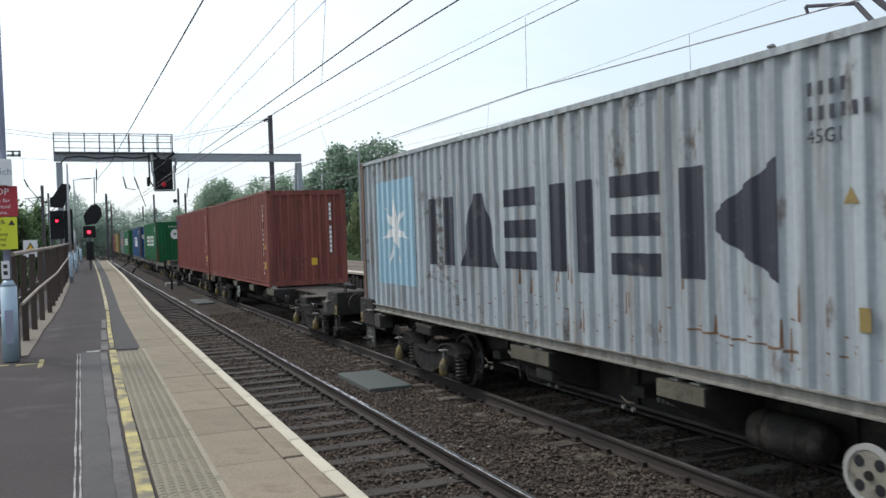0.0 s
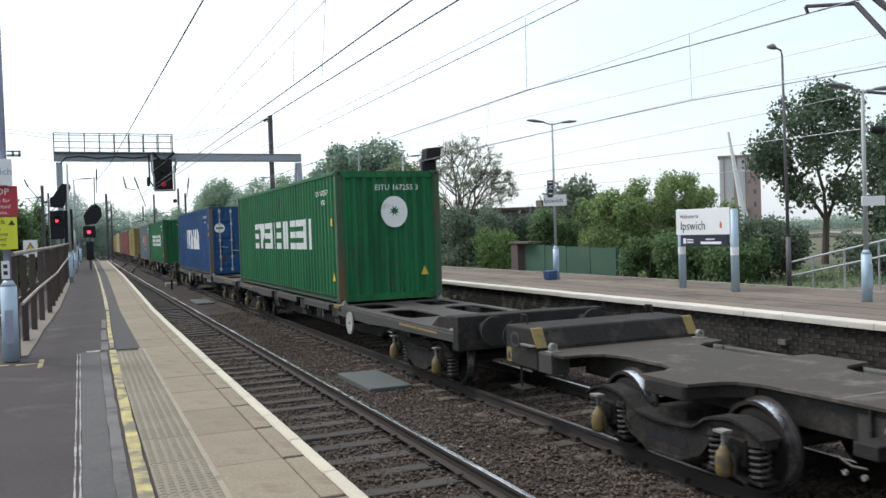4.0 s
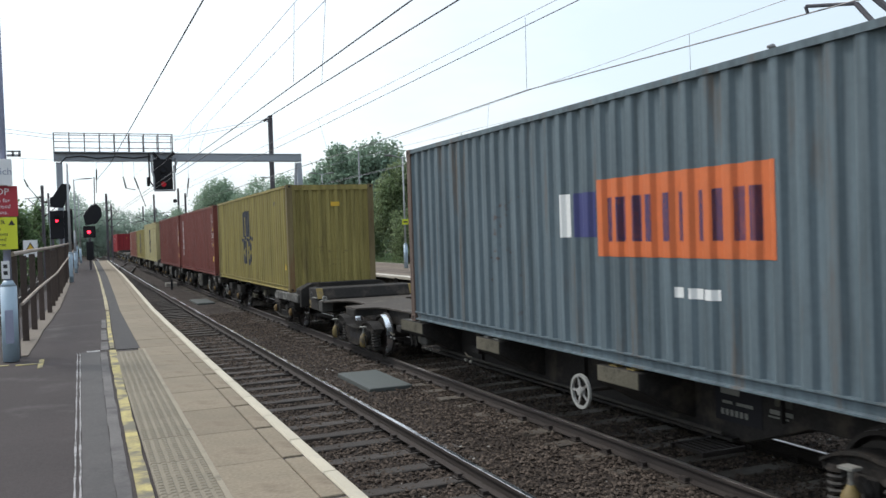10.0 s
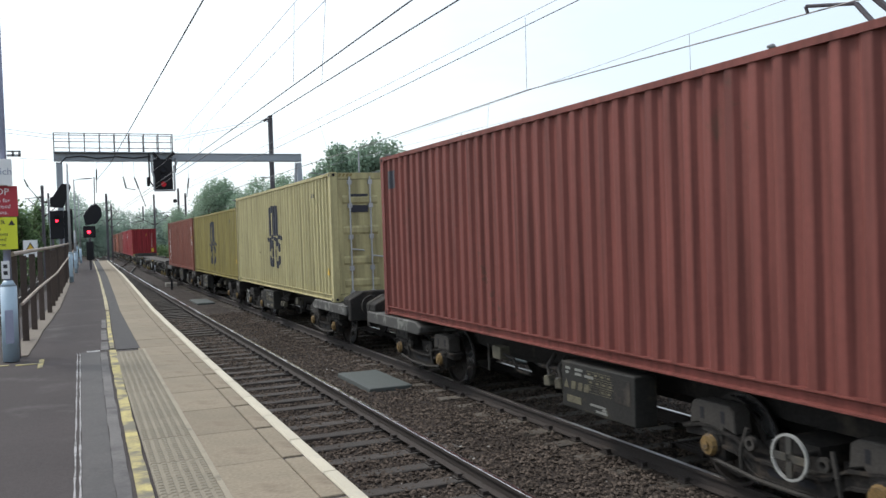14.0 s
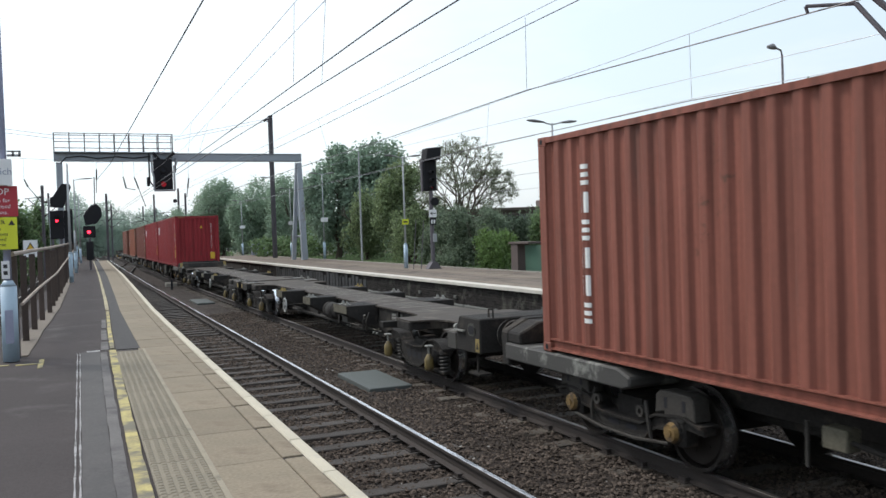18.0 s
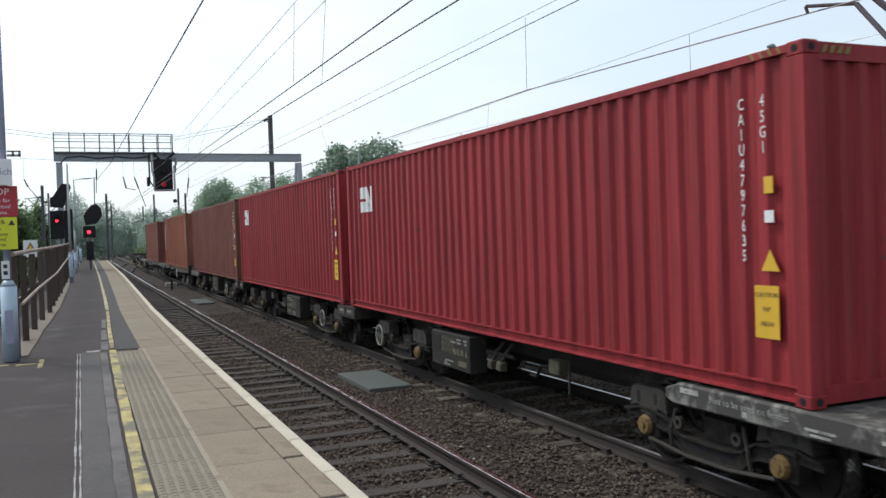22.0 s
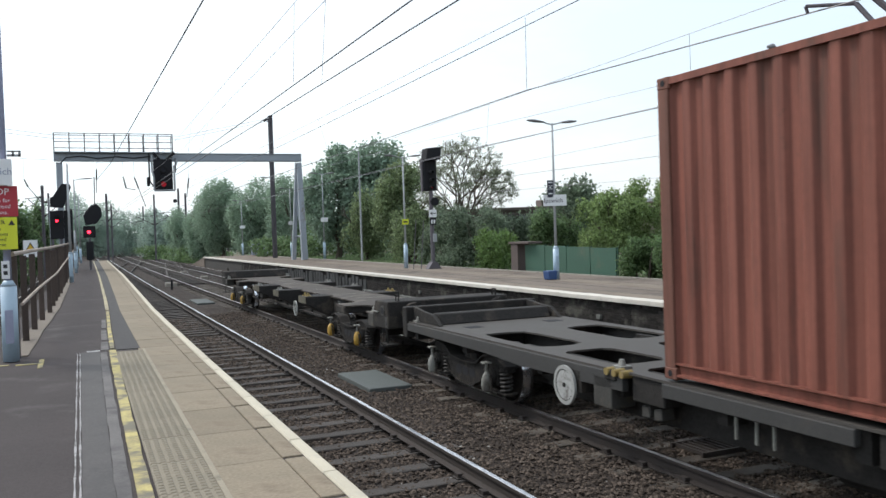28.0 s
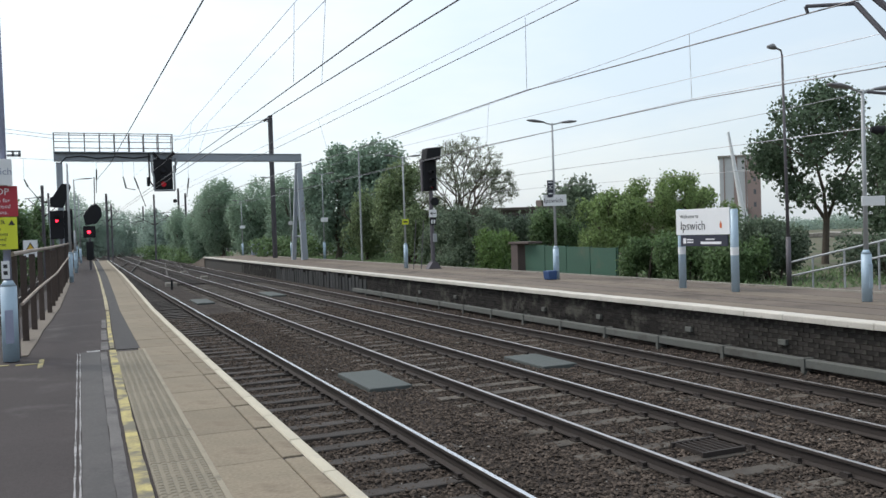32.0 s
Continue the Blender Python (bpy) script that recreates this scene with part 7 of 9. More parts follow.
for z in (1.29, 1.2):
    part("text_bar", Mesh().box(-0.025, 0.025, -0.093, -0.09, z - 0.025, z + 0.025), ink_mat, w)

for o, shift in zip([o for o in near_post.children if o.name.startswith("sign_panel")], (-0.02, -0.035, -0.07, -0.02)):
    o.matrix_basis = pose(shift, 0, 0)

lamp_post("lamp_post", -0.17, 38.26, 5.77, 2.07, (), "pale blue post standing beside the fence", group="", r=0.055)
lamp_post("lamp_post", 0.10, 62, 6.76, 2.3, (0,), "pale blue lamp post beside the fence", r=0.06, length=0.9)
lamp_post("lamp_post", 0.42, 76, 6.5, 2.1, (), "pale blue post at the end of the platform", group="", r=0.06)
lamp_post("lamp_post", 0.02, 50, 3.2, 2.0, (), "short pale blue post beside the fence", group="", r=0.06)
for x, y, top, bt in ((15.34, 55.89, 6.62, 2.0), (13.51, 35.72, 5.86, 1.95), (13.55, 22.83, 5.69, 1.85), (13.52, 11.57, 4.85, 1.8), (14.4, 81.0, 6.0, 2.0), (15.5, 66.0, 6.2, 2.0)):
    lamp = lamp_post("lamp_post", x, y, top, bt, (0, 180), "slim pale blue platform lamp with two grey heads", r=0.044)
    if y == 22.83:
        name_sign = sign(lamp, -0.36, 0.36, 2.24, 2.58, -0.07, white_mat, label="white station name sign with dark lettering")
        name_sign.matrix_basis = Matrix.Rotation(radians(-18), 4, "Z")
        words("Ipswich", 0.2, ink_mat, name_sign, pose(-0.05, -0.093, 2.40))
        board = sign(lamp, -0.27, -0.06, 2.50, 3.02, -0.05, navy_mat, name="small_board", label="small navy board with a white number")
        words("2C", 0.19, white_mat, board, pose(-0.165, -0.073, 2.8), sx=0.7)
        for z in (2.94, 2.6):
            part("text_bar", Mesh().box(-0.24, -0.1, -0.073, -0.07, z, z + 0.03), white_mat, board)
    elif y == 35.72:
        b = sign(lamp, -0.15, 0.15, 1.94, 2.18, -0.07, yellow_sign_mat, name="small_board", label="small yellow and white notice")
        part("text_bar", Mesh().box(-0.1, 0.1, -0.094, -0.09, 2.03, 2.09), ink_mat, b)
    elif y == 11.57:
        sign(lamp, -0.18, 0.42, 1.78, 1.96, -0.07, white_mat, name="small_board", label="blank white board seen from behind")
        part("loudspeaker", Mesh().tube((0.14, -0.05, 3.2), (0.26, -0.1, 3.18), 0.05, 0.09, 12).tube((0.3, -0.05, 3.2), (0.4, -0.1, 3.18), 0.05, 0.09, 12), black_mat, lamp)
        part("insulator_arm", Mesh().tube((0.1, 0, 3.9), (0.7, -0.25, 3.82), 0.03), mast_mat, lamp)
    elif y > 50:
        sign(lamp, -0.2, 0.28, 2.5, 2.78, -0.07, white_mat, name="small_board", label="small white board")

# street lamp beyond the platform
sl = thing("street_lamp", pose(15.77, 15.7, 0.78), "tall dark tapered street lamp with a short curved arm", "street lamp")
part("column", Mesh().tube((0, 0, 0), (0, 0, 1.3), 0.06, 0.055, 12).tube((0, 0, 1.3), (-0.05, 0.0, 5.65), 0.042, 0.026, 12), mast_mat, sl, smooth=True)
part("arm", Mesh().path([(-0.05, 0, 5.65), (-0.08, 0.0, 5.76), (-0.16, 0.02, 5.80), (-0.24, 0.03, 5.82)], 0.022), mast_mat, sl)
part("lamp_head", Mesh().tube((-0.22, 0.02, 5.81), (-0.30, 0.04, 5.85), 0.04, 0.075, 12).tube((-0.30, 0.04, 5.85), (-0.44, 0.06, 5.84), 0.075, 0.035, 12), lamp_mat, sl, smooth=True)

# welcome board
wb = thing("welcome_board", pose(13.6, 16.03, PLAT), "white and navy station welcome board on two pale blue posts", "sign")
for yy, top in ((0.91, 1.92), (-0.91, 1.86)):
    part("post", Mesh().tube((0, yy, 0), (0, yy, top), 0.09, n=16), blue_post_mat, wb, smooth=True)
    part("post_band", Mesh().tube((0, yy, 0.82), (0, yy, 1.0), 0.093, n=16), white_mat, wb)
p = part("white_panel", Mesh().box(-0.10, -0.06, -0.88, 0.98, 1.29, 1.90), white_mat, wb, bevel=0.006)
turn_side = Matrix.Rotation(radians(-90), 4, "Z")
words("Welcome to", 0.13, ink_mat, p, Matrix.Translation((-0.104, 0.82, 1.73)) @ turn_side, align="LEFT")
words("Ipswich", 0.30, ink_mat, p, Matrix.Translation((-0.104, 0.82, 1.50)) @ turn_side, align="LEFT")
part("emblem", Mesh().prism([(-0.63, 1.44), (-0.56, 1.44), (-0.56, 1.53), (-0.595, 1.6), (-0.63, 1.53)], -0.106, -0.101, "x"), orange_m, p)
q = part("navy_panel", Mesh().box(-0.10, -0.06, -0.80, 0.82, 1.02, 1.285), navy_mat, wb, bevel=0.006)
part("text_bar", Mesh().box(-0.105, -0.101, -0.60, 0.10, 1.07, 1.13), white_mat, q)
part("text_bar", Mesh().box(-0.105, -0.101, -0.38, -0.08, 1.17, 1.20), white_mat, q)
part("emblem", Mesh().box(-0.105, -0.101, 0.62, 0.72, 1.08, 1.21), white_mat, q)
for z in (1.16, 1.1):
    part("text_bar", Mesh().box(-0.105, -0.101, 0.36, 0.58, z, z + 0.03), white_mat, q)

# blue crate beside the lamp
solid("blue_bin", Mesh().prism([(-0.13, 0), (0.13, 0), (0.16, 0.27), (-0.16, 0.27)], -0.17, 0.17, "y"), blue_bin_mat, "small blue plastic tub beside a lamp post", "bin", bevel=0.015, m=pose(13.28, 22.75, PLAT))

# ---- far platform pieces ----
fc_root = thing("platform_edge_far", pose(0, 0, 0), "white-painted coping along the island platform", "platform edge", kind="structure")
fc_mesh = Mesh().prism([(-0.06, -0.11), (0.24, -0.11), (0.24, 0.0), (-0.04, 0.0), (-0.06, -0.02)], -0.447, 0.447, "y").data("coping_stone", far_coping_mat, 0.006)
y = -12.0
while y < 81:
    part("coping_stone", fc_mesh, None, fc_root, m=pose(FE + 0.02 + rnd.uniform(-0.006, 0.006), y, PLAT + rnd.uniform(-0.003, 0.003)))
    y += 0.9
strip("far_platform_strip", lambda y: FE + 0.9, lambda y: FE + 1.02, FY, PLAT - 0.03, PLAT - 0.004, band_mat, "darker strip in the island platform", "paving")
strip("far_platform_line", lambda y: FE + 1.75, lambda y: FE + 1.84, FY, PLAT - 0.03, PLAT - 0.003, band_mat, "worn line along the island platform", "painted line")
strip("far_platform_band", lambda y: FE + 0.34, lambda y: FE + 0.88, FY, PLAT - 0.03, PLAT - 0.005, buff_band_mat, "buff resurfaced band along the island platform", "paving")
strip("far_platform_band", lambda y: FE + 2.3, lambda y: FE + 3.1, FY, PLAT - 0.03, PLAT - 0.005, buff_band_mat, "buff resurfaced band along the island platform", "paving")
strip("far_platform_strip", lambda y: FE + 3.12, lambda y: FE + 3.22, FY, PLAT - 0.03, PLAT - 0.004, band_mat, "darker strip in the island platform", "paving")
strip("far_platform_kerb", lambda y: FB - 0.06, lambda y: FB + 0.06, FY, PLAT - 0.1, PLAT + 0.03, concrete_mat, "pale kerb at the back of the island platform", "kerb")
solid("platform_ramp", Mesh().prism([(81, PLAT - 0.012), (93, -0.3), (81, -0.3)], FE, FB, "x"), asphalt_far_mat, "sloping end of the island platform", "ramp", kind="structure")

# bricks of the platform face
brick_m = Mesh().box(0, 0.075, -0.109, 0.109, 0, 0.070).data("brick", brick_mat, 0.004)
far_bricks, count = Mesh(), 0
rb = random.Random(11)
for course in range(13):
    z = -0.2 + course * 0.076
    y = 5.2 + (course % 2) * 0.112
    while y < 62:
        proud = rb.uniform(-0.003, 0.004) - (0.030 if course > 9 else 0.0)
        if rb.random() > 0.03:
            if 9.0 < y < 14.4 and count < 310:
                part("brick", brick_m, None, far_wall, m=pose(FE + 0.04 - proud, y, z, 0, 0, rb.uniform(-1.5, 1.5)))
                count += 1
            else:
                far_bricks.box(FE + 0.04 - proud, FE + 0.12, y - 0.109, y + 0.109, z, z + 0.070)
        y += 0.225
tagged(part("far_bricks", far_bricks, brick_mat, far_wall), kind="stuff")
# cable duct on brackets along the face
duct = thing("cable_duct", pose(0, 0, 0), "pale grey cable duct on short posts along the platform face", "cable duct")
yy = 14.09 - 6 * 1.87
while yy < 34:
    part("duct_cover", Mesh().prism([(10.64, 0.11), (10.80, 0.11), (10.80, 0.235), (10.77, 0.25), (10.66, 0.25), (10.64, 0.235)], yy + 0.015, yy + 1.855, "y"), duct_mat, duct, bevel=0.006)
    part("duct_post", Mesh().box(10.62, 10.84, yy - 0.045, yy + 0.035, -0.3, 0.262), duct_mat, duct, bevel=0.006)
    yy += 1.87
for yy in (11.0, 13.4, 16.5, 19.0, 24.5, 27.5):
    solid("wall_plate", Mesh().box(FE - 0.02, FE + 0.05, yy - 0.09, yy + 0.09, 0.38, 0.48), duct_mat, "small concrete block in the platform face", "block", "blocks in the platform face", bevel=0.01)

# dark boards over a part of the face
for k in range(34):
    y = 33.4 + k * 0.5
    part("board", Mesh().box(FE - 0.005 - 0.012 * (k % 2), FE + 0.03, y + 0.03, y + rb.uniform(0.36, 0.48), -0.3, 0.76 - rb.choice((0.0, 0.0, 0.05, 0.14))), board_mat, far_wall, "dark board streaked pale" if k % 4 == 1 else "")

# covers, grates and troughs between the tracks
PITS = ((4.42, 5.18, 13.6, 15.5), (7.93, 8.68, 13.95, 15.55), (4.5, 5.2, 36.0, 38.6), (7.9, 8.6, 38.0, 41.0))
for x0, x1, y0, y1 in PITS:
    solid("pit_cover", Mesh().box(x0, x1, y0, y1, -0.3, -0.10), trough_mat, "grey-green cover plate set in the ballast", "cover plate", "pit covers", bevel=0.012)
g = thing("track_grate", pose(0, 0, -0.11), "rusty steel grating between the rails", "grating")
for k in range(7):
    part("grate_bar", Mesh().box(6.42 + k * 0.085, 6.44 + k * 0.085, 7.72, 8.22, -0.04, 0.0), rail_side_mat, g)
part("grate_frame", Mesh().box(6.38, 7.0, 7.68, 7.72, -0.05, 0.005).box(6.38, 7.0, 8.22, 8.26, -0.05, 0.005), rail_side_mat, g)
pm = thing("point_machine", pose(5.05, 52, 0), "grey point machine beside the rails", "point machine")
part("housing", Mesh().box(-0.3, 0.3, -0.5, 0.5, -0.2, 0.06), concrete_mat, pm, bevel=0.03)
part("rod", Mesh().tube((0.3, 0, -0.08), (1.9, 0, -0.08), 0.025), rail_side_mat, pm)
for x, y in ((8.0, 60), (8.0, 72)):
    b = solid("lineside_box", Mesh().box(-0.22, 0.22, -0.3, 0.3, -0.25, 0.02), concrete_mat, "low pale box between the tracks", "lineside box", "lineside boxes", bevel=0.03, m=pose(x, y, 0))
sm = thing("shunt_post", pose(4.75, 48.5, -0.25), "short dark lineside post", "post")
part("post", Mesh().box(-0.05, 0.05, -0.05, 0.05, 0, 0.62), black_mat, sm)

# loose ballast stones
def stones(name, n, x0, x1, y0, y1, s0, s1, seed):
    r = np.random.RandomState(seed)
    base = np.array([(1, 0, 0.1), (-0.9, 0.2, -0.1), (0.1, 1, 0), (0, -1, 0.2), (0.1, 0, 0.75), (0.2, 0.1, -0.7)])
    faces = np.array([(0, 2, 4), (2, 1, 4), (1, 3, 4), (3, 0, 4), (2, 0, 5), (1, 2, 5), (3, 1, 5), (0, 3, 5)])
    u = r.rand(n)
    ys = y0 + (y1 - y0) * u ** 1.6
    xs = x0 + (x1 - x0) * r.rand(n)
    keep = np.ones(n, bool)
    for c in (TRACK_1, TRACK_2, TRACK_3):
        for d in (-0.7525, 0.7525):
            keep &= np.abs(xs - c - d) > 0.085
    for x0, x1, y0, y1 in PITS:
        keep &= ~((xs > x0 - 0.03) & (xs < x1 + 0.03) & (ys > y0 - 0.03) & (ys < y1 + 0.03))
    xs, ys = xs[keep], ys[keep]
    n = len(xs)
    size = s0 + (s1 - s0) * r.rand(n) ** 2
    a = r.rand(n) * 6.283
    ca, sa = np.cos(a), np.sin(a)
    b = base[None] * (0.75 + 0.5 * r.rand(n, 6, 3)) * size[:, None, None]
    vx = b[..., 0] * ca[:, None] - b[..., 1] * sa[:, None] + xs[:, None]
    vy = b[..., 0] * sa[:, None] + b[..., 1] * ca[:, None] + ys[:, None]
    zz = np.array([bed_height(p, q) for p, q in zip(xs, ys)]) + 0.008 + 0.02 * r.rand(n)
    vz = b[..., 2] * 0.9 + zz[:, None]
    v = np.stack([vx, vy, vz], -1).reshape(-1, 3)
    f = (faces[None] + 6 * np.arange(n)[:, None, None]).reshape(-1, 3)
    ob = big(name, v.tolist(), f.tolist(), stone_mat)
    return tagged(ob, "loose brown ballast stones between the rails", "ballast", kind="stuff")


stones("ballast_stones", 118000, 2.0, 10.7, 4.0, 31, 0.014, 0.034, 5)
pale_stone_mat = mat("pale_stone", (0.26, 0.25, 0.23), 0.9, var=0.2, scale=4, fine=40, bump=0.2, island=0.3)
for st in (stones("pale_stones", 260, 2.2, 10.5, 5, 24, 0.012, 0.028, 6),):
    st.data.materials[0] = pale_stone_mat
    tagged(st, "scattered pale stones lying on the ballast")

# ---- signal gantry ----
gn = thing("signal_gantry", pose(0, 57.3, 0), "grey-blue steel signal gantry spanning the tracks", "gantry")
part("beam", Mesh().box(-0.97, 14.3, -0.2, 0.2, 7.60, 8.02), gantry_mat, gn, bevel=0.015)
part("beam_flange", Mesh().box(-0.97, 5.95, -0.5, 0.4, 8.05, 8.10).box(-0.97, 14.3, -0.25, 0.25, 7.55, 7.60).box(5.95, 14.3, -0.25, 0.25, 8.02, 8.06), gantry_mat, gn)
part("left_column", Mesh().box(-0.86, -0.50, -0.2, 0.2, PLAT - 0.4, 7.46), gantry_mat, gn, bevel=0.015)
for k in range(9):
    x = -0.93 + k * 0.857
    part("railing_post", Mesh().box(x - 0.034, x + 0.034, -0.5, -0.45, 8.1, 9.25), railing_mat, gn)
for z in (8.32, 8.70, 9.22):
    part("railing_bar", Mesh().tube((-0.93, -0.475, z), (5.93, -0.475, z), 0.026, n=6), railing_mat, gn)
for k in range(9):
    x = -0.93 + k * 0.857
    part("railing_post", Mesh().box(x - 0.02, x + 0.02, 0.35, 0.39, 8.1, 9.2), railing_mat, gn)
part("railing_bar", Mesh().tube((-0.93, 0.37, 9.2), (5.93, 0.37, 9.2), 0.024, n=6), railing_mat, gn)
part("cable_conduit", Mesh().path([(-0.6, -0.26, 7.4), (-0.3, -0.26, 7.75), (0.6, -0.26, 7.85), (1.5, -0.26, 7.7), (2.6, -0.26, 7.82), (3.6, -0.26, 7.72), (4.6, -0.26, 7.85)], 0.035), black_mat, gn)
for xa, xb, yb in ((13.72, 14.03, 0.6), (14.18, 14.12, -0.6)):
    w = 0.19 if yb > 0 else 0.27
    part("trestle_leg", Mesh().tube((xa, yb, PLAT), (xb, yb * 0.1, 7.46), w, w * 0.85, 4), gantry_mat, gn)
part("trestle_brace", Mesh().tube((13.76, 0.45, 2.5), (14.16, -0.45, 2.5), 0.05, n=6).tube((13.9, 0.3, 5.6), (14.17, -0.52, 1.2), 0.05, n=6).tube((13.9, 0.25, 5.6), (14.14, -0.25, 5.6), 0.07, n=6), gantry_mat, gn)


def signal_head(parent, x, y, z0, z1, w, red, lit=True, name="signal_head", r=0.105):
    h = part(name, Mesh().box(x - w / 2, x + w / 2, y - 0.02, y + 0.12, z0, z1), black_mat, parent, "black signal backboard", bevel=0.03)
    n = 3
    for k in range(n):
        z = red + k * (z1 - red - 0.2) / n
        part("lens_hood", Mesh().ring((x, y - 0.15, z), "y", r + 0.005, r + 0.025, 0.14, 16), black_mat, h)
        part("lens", Mesh().tube((x, y - 0.03, z), (x, y - 0.045, z), r, n=16), (red_lamp_mat if lit else dim_red_mat) if k == 0 else navy_mat, h, "glowing red lens" if k == 0 else "")
    return h


part("signal_support", Mesh().box(4.42, 4.52, -0.7, -0.6, 6.2, 8.0).box(6.02, 6.08, -0.7, -0.6, 6.8, 7.7).tube((4.45, -0.65, 6.3), (4.8, -0.65, 5.75), 0.04).tube((4.72, -0.6, 8.05), (5.16, -0.65, 7.5), 0.13, n=4).tube((6.02, -0.6, 8.05), (5.46, -0.65, 7.5), 0.13, n=4).box(4.3, 4.48, -0.75, -0.55, 5.95, 6.5), black_mat, gn)
signal_head(gn, 5.28, -0.75, 5.70, 7.62, 1.15, 6.05, False, r=0.16)
part("signal_cage", Mesh().path([(4.62, -0.8, 7.9), (4.62, -0.8, 6.9), (4.72, -0.8, 6.5), (4.72, -0.8, 5.66), (5.95, -0.8, 5.66), (5.95, -0.8, 7.2), (6.1, -0.8, 7.3), (6.1, -0.8, 7.6)], 0.06), steel_mat, gn)
part("gantry_lamp", Mesh().tube((5.95, -0.6, 5.0), (5.95, -0.72, 4.98), 0.13, 0.1, 12), black_mat, gn)

sa = thing("platform_signal", pose(-1.02, 55, PLAT), "black platform signal showing red with a tall angled hood", "signal", "platform signals")
part("post", Mesh().box(-0.2, -0.06, -0.06, 0.06, 0, 3.4).box(0.26, 0.4, -0.06, 0.06, 0, 3.2), mast_mat, sa)
signal_head(sa, 0.12, -0.1, 1.9, 3.55, 0.75, 2.95, r=0.075)
part("side_box", Mesh().box(0.5, 0.98, -0.05, 0.35, 1.55, 3.55), black_mat, sa, bevel=0.03)
part("hood", Mesh().prism([(-0.2, 3.75), (0.5, 3.7), (0.95, 4.9), (0.85, 5.1), (0.45, 5.1), (-0.05, 4.35), (-0.2, 4.3)], -0.3, 0.05, "y"), black_mat, sa, bevel=0.02)
part("ladder", Mesh().box(-0.28, -0.24, -0.1, -0.06, 0.2, 4.3), steel_mat, sa)
sb = thing("platform_signal", pose(0.83, 55, -0.2), "black lineside signal showing red with a round hood", "signal", "platform signals")
part("post", Mesh().tube((0, 0, 0), (0, 0, 3.0), 0.07, n=10), mast_mat, sb)
part("junction_box", Mesh().box(-0.2, 0.2, -0.15, 0.15, 1.7, 2.8), black_mat, sb, bevel=0.02)
h = part("signal_head", Mesh().box(-0.34, 0.34, -0.12, 0.1, 3.02, 3.72), black_mat, sb, bevel=0.04)
part("lens", Mesh().tube((-0.02, -0.14, 3.36), (-0.02, -0.17, 3.36), 0.09, n=16), red_lamp_mat, h, "glowing red lens")
part("hood", Mesh().prism([(-0.2, 3.75), (0.4, 3.85), (0.72, 4.25), (0.70, 4.75), (0.42, 5.05), (0.1, 4.9), (-0.3, 4.35)], -0.25, 0.05, "y"), black_mat, sb, bevel=0.05)
part("route_arm", Mesh().tube((0.35, 0, 4.9), (0.38, 0, 6.6), 0.03), mast_mat, sb)
wt = thing("warning_board", pose(-2.05, 48, -0.3), "white lineside board with a black and yellow warning triangle", "sign")
part("post", Mesh().tube((0, 0.05, 0), (0, 0.05, 2.6), 0.05), steel_mat, wt)
bd = part("board", Mesh().box(-0.33, 0.33, -0.02, 0.02, 2.2, 3.05), white_mat, wt)
part("warning_triangle", Mesh().prism([(-0.27, 2.45), (0.27, 2.45), (0, 2.95)], -0.026, -0.021, "y"), ink_mat, bd)
part("warning_triangle", Mesh().prism([(-0.19, 2.50), (0.19, 2.50), (0, 2.86)], -0.03, -0.026, "y"), yellow_m, bd)

# island platform signal
si = thing("platform_signal", pose(14.03, 33.83, PLAT), "tall black colour-light signal with an arrow board", "signal", "platform signals")
part("post", Mesh().tube((0, 0, 0), (0, 0, 4.6), 0.09, n=12), mast_mat, si)
part("base", Mesh().prism([(-0.3, 0), (0.3, 0), (0.1, 0.3), (-0.1, 0.3)], -0.2, 0.2, "y"), mast_mat, si)
signal_head(si, -0.05, -0.1, 3.32, 4.62, 0.6, 3.45, False, r=0.06)
part("hood", Mesh().prism([(-0.36, 4.62), (0.28, 4.62), (0.34, 5.15), (-0.3, 5.1)], -0.5, 0.15, "y"), black_mat, si, bevel=0.02)
part("back_plate", Mesh().box(-0.42, -0.36, -0.05, 0.1, 3.3, 4.7), mast_mat, si)
part("lower_lamp", Mesh().tube((0.1, -0.2, 2.86), (0.1, 0.1, 2.86), 0.18, n=14), black_mat, si)
ab = part("arrow_board", Mesh().box(-0.17, 0.17, -0.14, -0.11, 2.2, 2.52), white_mat, si, "white board with a black arrow")
part("arrow", Mesh().box(-0.1, 0.12, -0.146, -0.141, 2.345, 2.375).prism([(-0.12, 2.36), (-0.03, 2.43), (-0.03, 2.29)], -0.146, -0.141, "y"), ink_mat, ab)
nb = part("number_board", Mesh().box(-0.14, 0.14, -0.14, -0.11, 1.86, 2.16), black_mat, si)
for x in (-0.06, 0.06):
    part("text_bar", Mesh().box(x - 0.035, x + 0.035, -0.146, -0.141, 1.93, 2.09), white_mat, nb)
part("control_box", Mesh().box(-0.02, 0.14, -0.18, -0.08, 1.15, 1.5), steel_mat, si, bevel=0.01)
ladder = Mesh()
for x in (-0.75, -0.4):
    ladder.tube((x, 0.4, 0), (x + 0.1, 0.2, 2.1), 0.018)
part("ladder", ladder, mast_mat, si)

